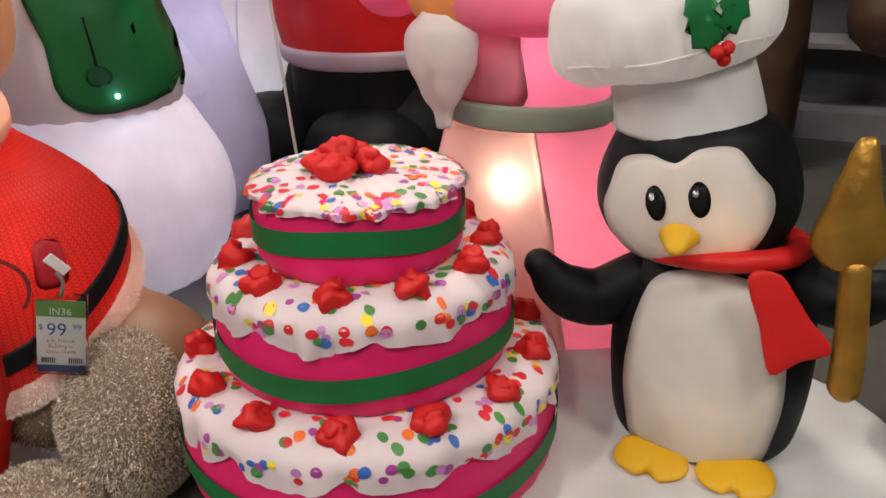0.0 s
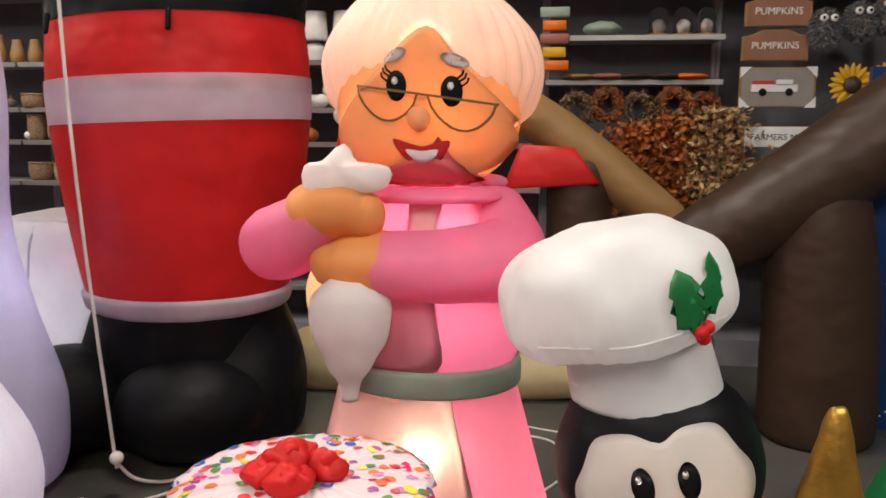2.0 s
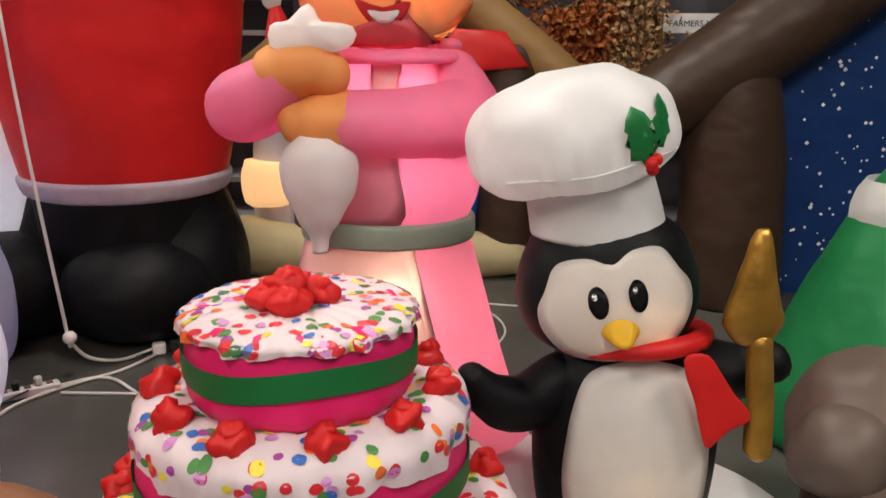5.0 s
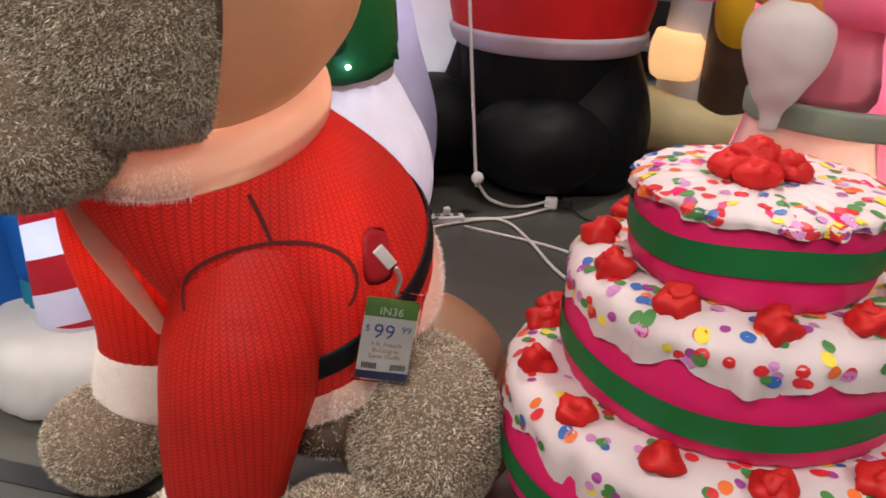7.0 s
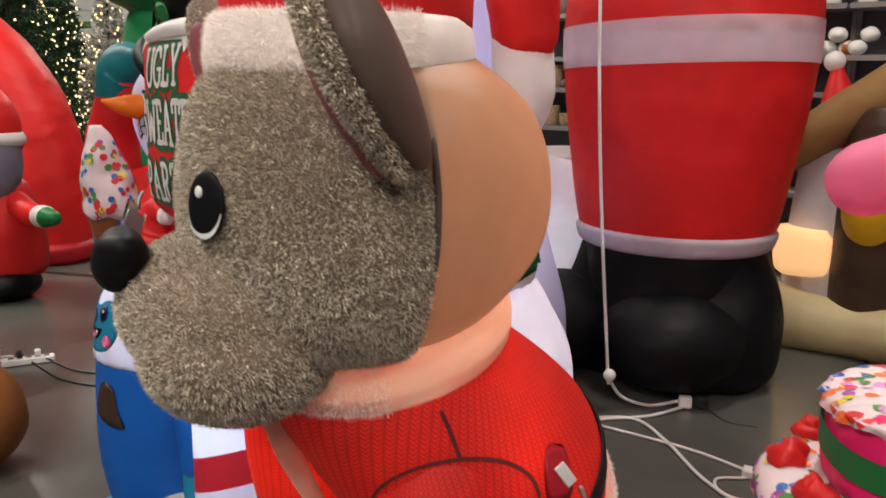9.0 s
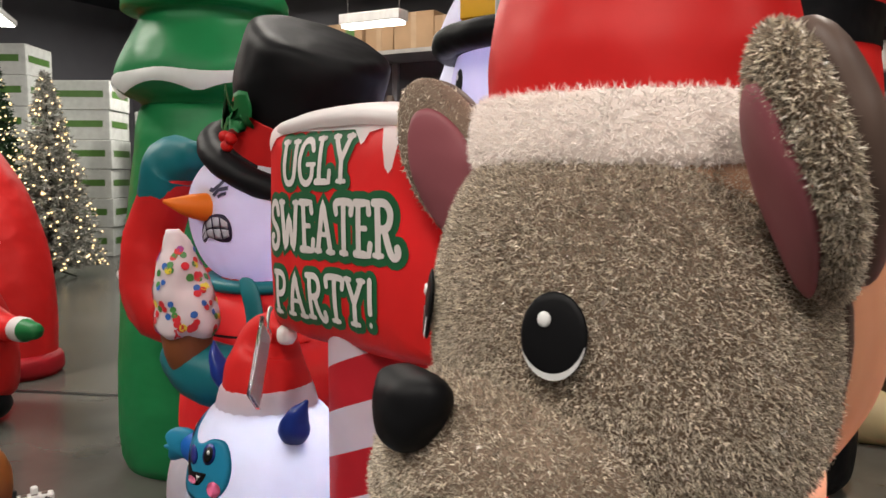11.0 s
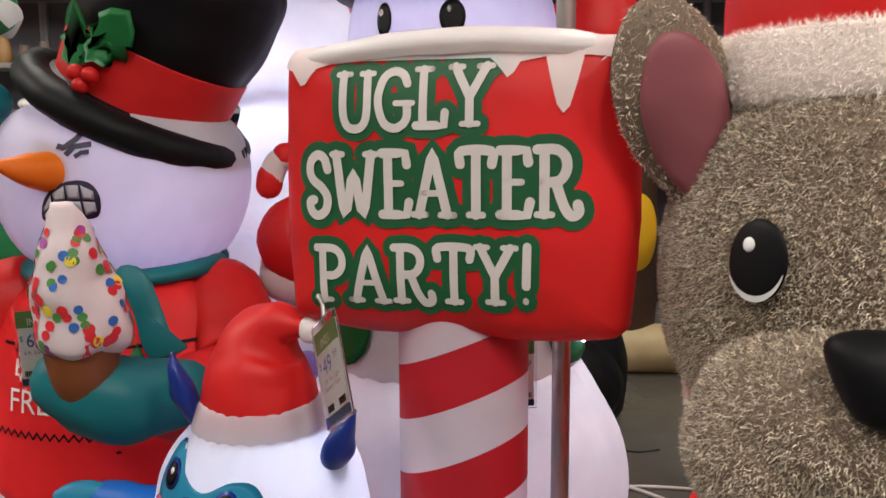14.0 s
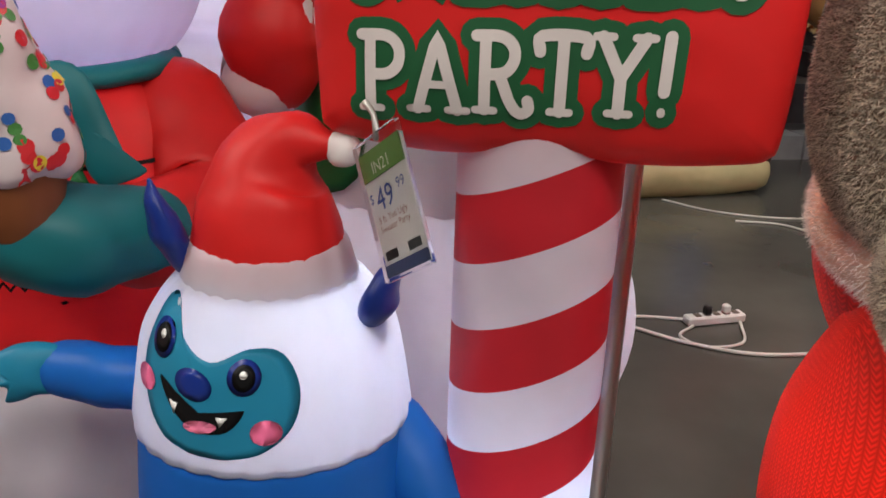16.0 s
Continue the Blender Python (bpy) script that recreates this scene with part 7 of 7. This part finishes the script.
def plaque(label, x, z, w, h, text, body, ink, size, arched=False):
    e = thing("wall_sign", label, "wall sign", pose(x, 5.70, z, 90, 0, 0), "wooden wall signs")
    o = [(-w / 2, -h / 2), (w / 2, -h / 2), (w / 2, h * 0.28), (w * 0.36, h * 0.34), (w * 0.2, h * 0.5), (-w * 0.2, h * 0.5), (-w * 0.36, h * 0.34), (-w / 2, h * 0.28)] if arched else [(-w / 2, -h / 2), (w / 2, -h / 2), (w / 2, h / 2), (-w / 2, h / 2)]
    n = len(o)
    for s, dz, mat, nm in ((1.0, 0.0, TAN, "edge"), (0.94, 0.006, body, "face")):
        v = [(a * s, b * s, dz + q) for q in (-0.02, 0.004) for a, b in o]
        part(nm, (v, grid_faces(2, n)), mat, e, smooth=False)
    if text:
        letters(text, size, pose(0, -size * 0.36, 0.013), ink, "lettering", e)
    return e


plaque("arched brown wooden sign lettered pumpkins", 0.83, 2.32, 0.40, 0.19, "PUMPKINS", SIGNWOOD, TAGPAPER, 0.062, True)
plaque("arched brown wooden sign lettered pumpkins", 0.82, 2.11, 0.40, 0.19, "PUMPKINS", SIGNWOOD, TAGPAPER, 0.062, True)
plaque("white wooden sign lettered farmers market", 0.93, 1.54, 0.56, 0.135, "FARMERS MARKET", TAGPAPER, INK, 0.056)
plaque("white wooden sign lettered farmers market", 0.88, 1.27, 0.50, 0.135, "FARMERS MARKET", TAGPAPER, INK, 0.052)
e = plaque("grey framed picture of a white pickup truck", 0.85, 1.85, 0.46, 0.25, "", solid("grey picture", (0.25, 0.22, 0.20), 0.6), TAGPAPER, 0.05)
part("truck_print", joined(box((-0.02, -0.005, 0.014), (0.28, 0.045, 0.003)), box((0.04, 0.03, 0.014), (0.10, 0.035, 0.003))), TAGPAPER, e, "white printed truck", smooth=False)
part("truck_load", box((-0.09, 0.03, 0.0145), (0.13, 0.022, 0.003)), LIPRED, e, "red printed load", smooth=False)
for wx in (-0.09, 0.07):
    part("wheel_print", moved(pillow(oval(0, 0, 0.024, 0.024, 16), 0.003, 2, 2), pose(wx, -0.03, 0.017)), INK, e)
for sx in (-1, 1):
    for sy in (-1, 1):
        part("corner_guard", moved(([(0, 0, 0), (-sx * 0.07, 0, 0), (0, -sy * 0.07, 0)], [(0, 1, 2)]), pose(sx * 0.232, sy * 0.127, 0.018)), WHITEPLASTIC, e, "white card corner", smooth=False)
for i, (x, z) in enumerate(((1.10, 2.20), (1.30, 2.24), (1.46, 2.28))):
    g = ell((0, 0, 0), (0.085, 0.07, 0.115), 22, 14)
    e = thing("owl_ornament", "grey feathered owl ornament hanging on a hook", "owl ornament", pose(x, 5.66, z), "hanging owls")
    b = part("body", g, STONE, e)
    part("plumage", blades(g, 2600, 0.03, 0.009, 0.6, i, None, (0, 0, -0.6)), strands("grey feathers", (0.04, 0.04, 0.045), (0.32, 0.32, 0.33), 0.6, 0.2) if i == 0 else bpy.data.materials["grey feathers"], b, kind="stuff")
    for sx in (-1, 1):
        q = part("eye", moved(pillow(oval(0, 0, 0.024, 0.024, 16), 0.012, 2, 4), frame_at((sx * 0.03, -0.075, 0.06), (sx * 0.2, -1, 0.1))), CERAMIC, e, "round pale eye")
        part("pupil", ell((sx * 0.033, -0.088, 0.061), (0.009, 0.007, 0.009), 10, 8), INK, q)
for i, (x, z) in enumerate(((1.28, 1.86), (1.50, 1.87), (1.20, 1.60))):
    e = thing("sunflower", "large yellow artificial sunflower with dark centre", "artificial flower", pose(x, 5.66, z), "artificial sunflowers")
    r = 0.11 if i < 2 else 0.07
    part("petals", joined(*[moved(pillow(rounded([(0, -r * 0.3), (r * 0.16, r * 0.2), (0, r * 0.6), (-r * 0.16, r * 0.2)], 3), 0.006, 2, 3), frame_at((r * 0.65 * math.cos(a), -0.01 * (k % 2), r * 0.65 * math.sin(a)), (0, -1, 0)) @ pose(0, 0, 0, 0, 0, math.degrees(a) - 90)) for k, a in enumerate([2 * math.pi * j / 20 for j in range(20)])]), YELLOW if i < 2 else STONE, e)
    part("centre", crumpled(ell((0, -0.02, 0), (r * 0.48, 0.02, r * 0.48), 20, 12), 0.004, 60), BROWN, e, "dark seeded centre")
for i in range(26):
    lv = LV_D[1 + i % 5][0]
    goods("shelf_box", "small orange autumn box on the shelf", "box", (1.9 + (i * 0.173) % 2.1, FRONT - 0.02, lv), [("box_body", chamfered((0, 0, 0.05), (0.13, 0.1, 0.1), 0.006), (ORANGE, DULLRED, CARDBOARD, TAN)[i % 4])], "autumn boxes")

# ---- cables and power strips on the floor ----
def cable(label, pts, mat, r=0.006):
    ob = part("cable", tube([(x, y, r + 0.001 + z) for x, y, z in pts], [r] * len(pts), 8, 6), mat)
    return tagged(ob, label, "cable")


def power_strip(x, y, turn):
    e = thing("power_strip", "white plastic power strip with plugs lying on the floor", "power strip", pose(x, y, 0, 0, 0, turn), "power strips")
    part("strip_body", chamfered((0, 0, 0.02), (0.26, 0.055, 0.036), 0.006), WHITEPLASTIC, e, smooth=False)
    for k in range(5):
        part("outlet", chamfered((-0.08 + k * 0.043, 0, 0.0395), (0.026, 0.03, 0.004), 0.001), STONE, e, "grey outlet", smooth=False)
    for k in (1, 3):
        part("plug", chamfered((-0.08 + k * 0.043, 0, 0.058), (0.03, 0.032, 0.036), 0.006), BLACKPLASTIC if k == 1 else WHITEPLASTIC, e, "plug", smooth=False)


power_strip(-2.44, 3.08, 38)
power_strip(-1.52, 3.02, 6)
power_strip(-5.1, 2.03, 60)
plugs = thing("plug_block", "white and black plugs joined on the floor", "plugs", pose(-2.04, 3.56, 0, 0, 0, 20))
part("plug", chamfered((-0.02, 0, 0.03), (0.06, 0.05, 0.055), 0.008), WHITEPLASTIC, plugs, smooth=False)
part("plug", chamfered((0.055, 0.01, 0.032), (0.05, 0.045, 0.06), 0.008), BLACKPLASTIC, plugs, smooth=False)
cable("long white cable lying across the floor", [(-2.40, 3.12, 0), (-2.2, 3.26, 0), (-2.0, 3.12, 0), (-1.75, 2.86, 0), (-1.5, 2.72, 0), (-1.2, 2.7, 0)], CORD, 0.008)
cable("white cable looping to the plugs", [(-2.06, 3.54, 0), (-2.15, 3.34, 0), (-2.3, 3.18, 0), (-2.42, 3.0, 0), (-2.45, 2.86, 0)], CORD, 0.008)
cable("white cord from the bead to the plugs", [(-2.34, 3.29, 0.15), (-2.30, 3.36, 0.05), (-2.2, 3.46, 0), (-2.08, 3.56, 0.02)], CORD, 0.008)
cable("thin black cable by the boots", [(-2.42, 3.06, 0.03), (-2.5, 2.95, 0), (-2.42, 2.82, 0), (-2.5, 2.7, 0)], BLACKPLASTIC, 0.004)
cable("thin black cable by the plugs", [(-1.99, 3.57, 0.03), (-1.85, 3.5, 0), (-1.72, 3.52, 0)], BLACKPLASTIC, 0.004)
cable("thin white cable behind the cushion", [(-0.75, 4.3, 0), (-0.5, 4.2, 0), (-0.42, 3.9, 0), (-0.55, 3.6, 0), (-0.8, 3.4, 0)], CORD, 0.006)
cable("white cable along the floor", [(-2.3, 3.1, 0), (-1.9, 3.1, 0), (-1.62, 3.04, 0)], CORD, 0.007)
cable("looped white cable by the power strip", [(-1.63, 2.98, 0), (-1.72, 2.9, 0), (-1.66, 2.8, 0), (-1.5, 2.82, 0), (-1.44, 2.96, 0.02)], CORD, 0.006)
cable("white cable from the cream cushion", [(-1.0, 4.75, 0), (-0.8, 4.5, 0), (-0.5, 4.35, 0), (-0.1, 4.3, 0)], CORD, 0.005)
cable("black cable to the far power strip", [(-5.0, 2.08, 0.03), (-4.75, 2.12, 0), (-4.4, 2.3, 0), (-4.1, 2.25, 0)], BLACKPLASTIC, 0.006)
cable("black cable to the far power strip", [(-5.0, 2.0, 0.03), (-4.7, 2.0, 0), (-4.3, 2.1, 0), (-4.0, 2.0, 0)], BLACKPLASTIC, 0.006)
cable("white cable from the far power strip", [(-5.2, 2.0, 0.02), (-5.4, 1.9, 0), (-5.9, 1.9, 0)], CORD, 0.007)
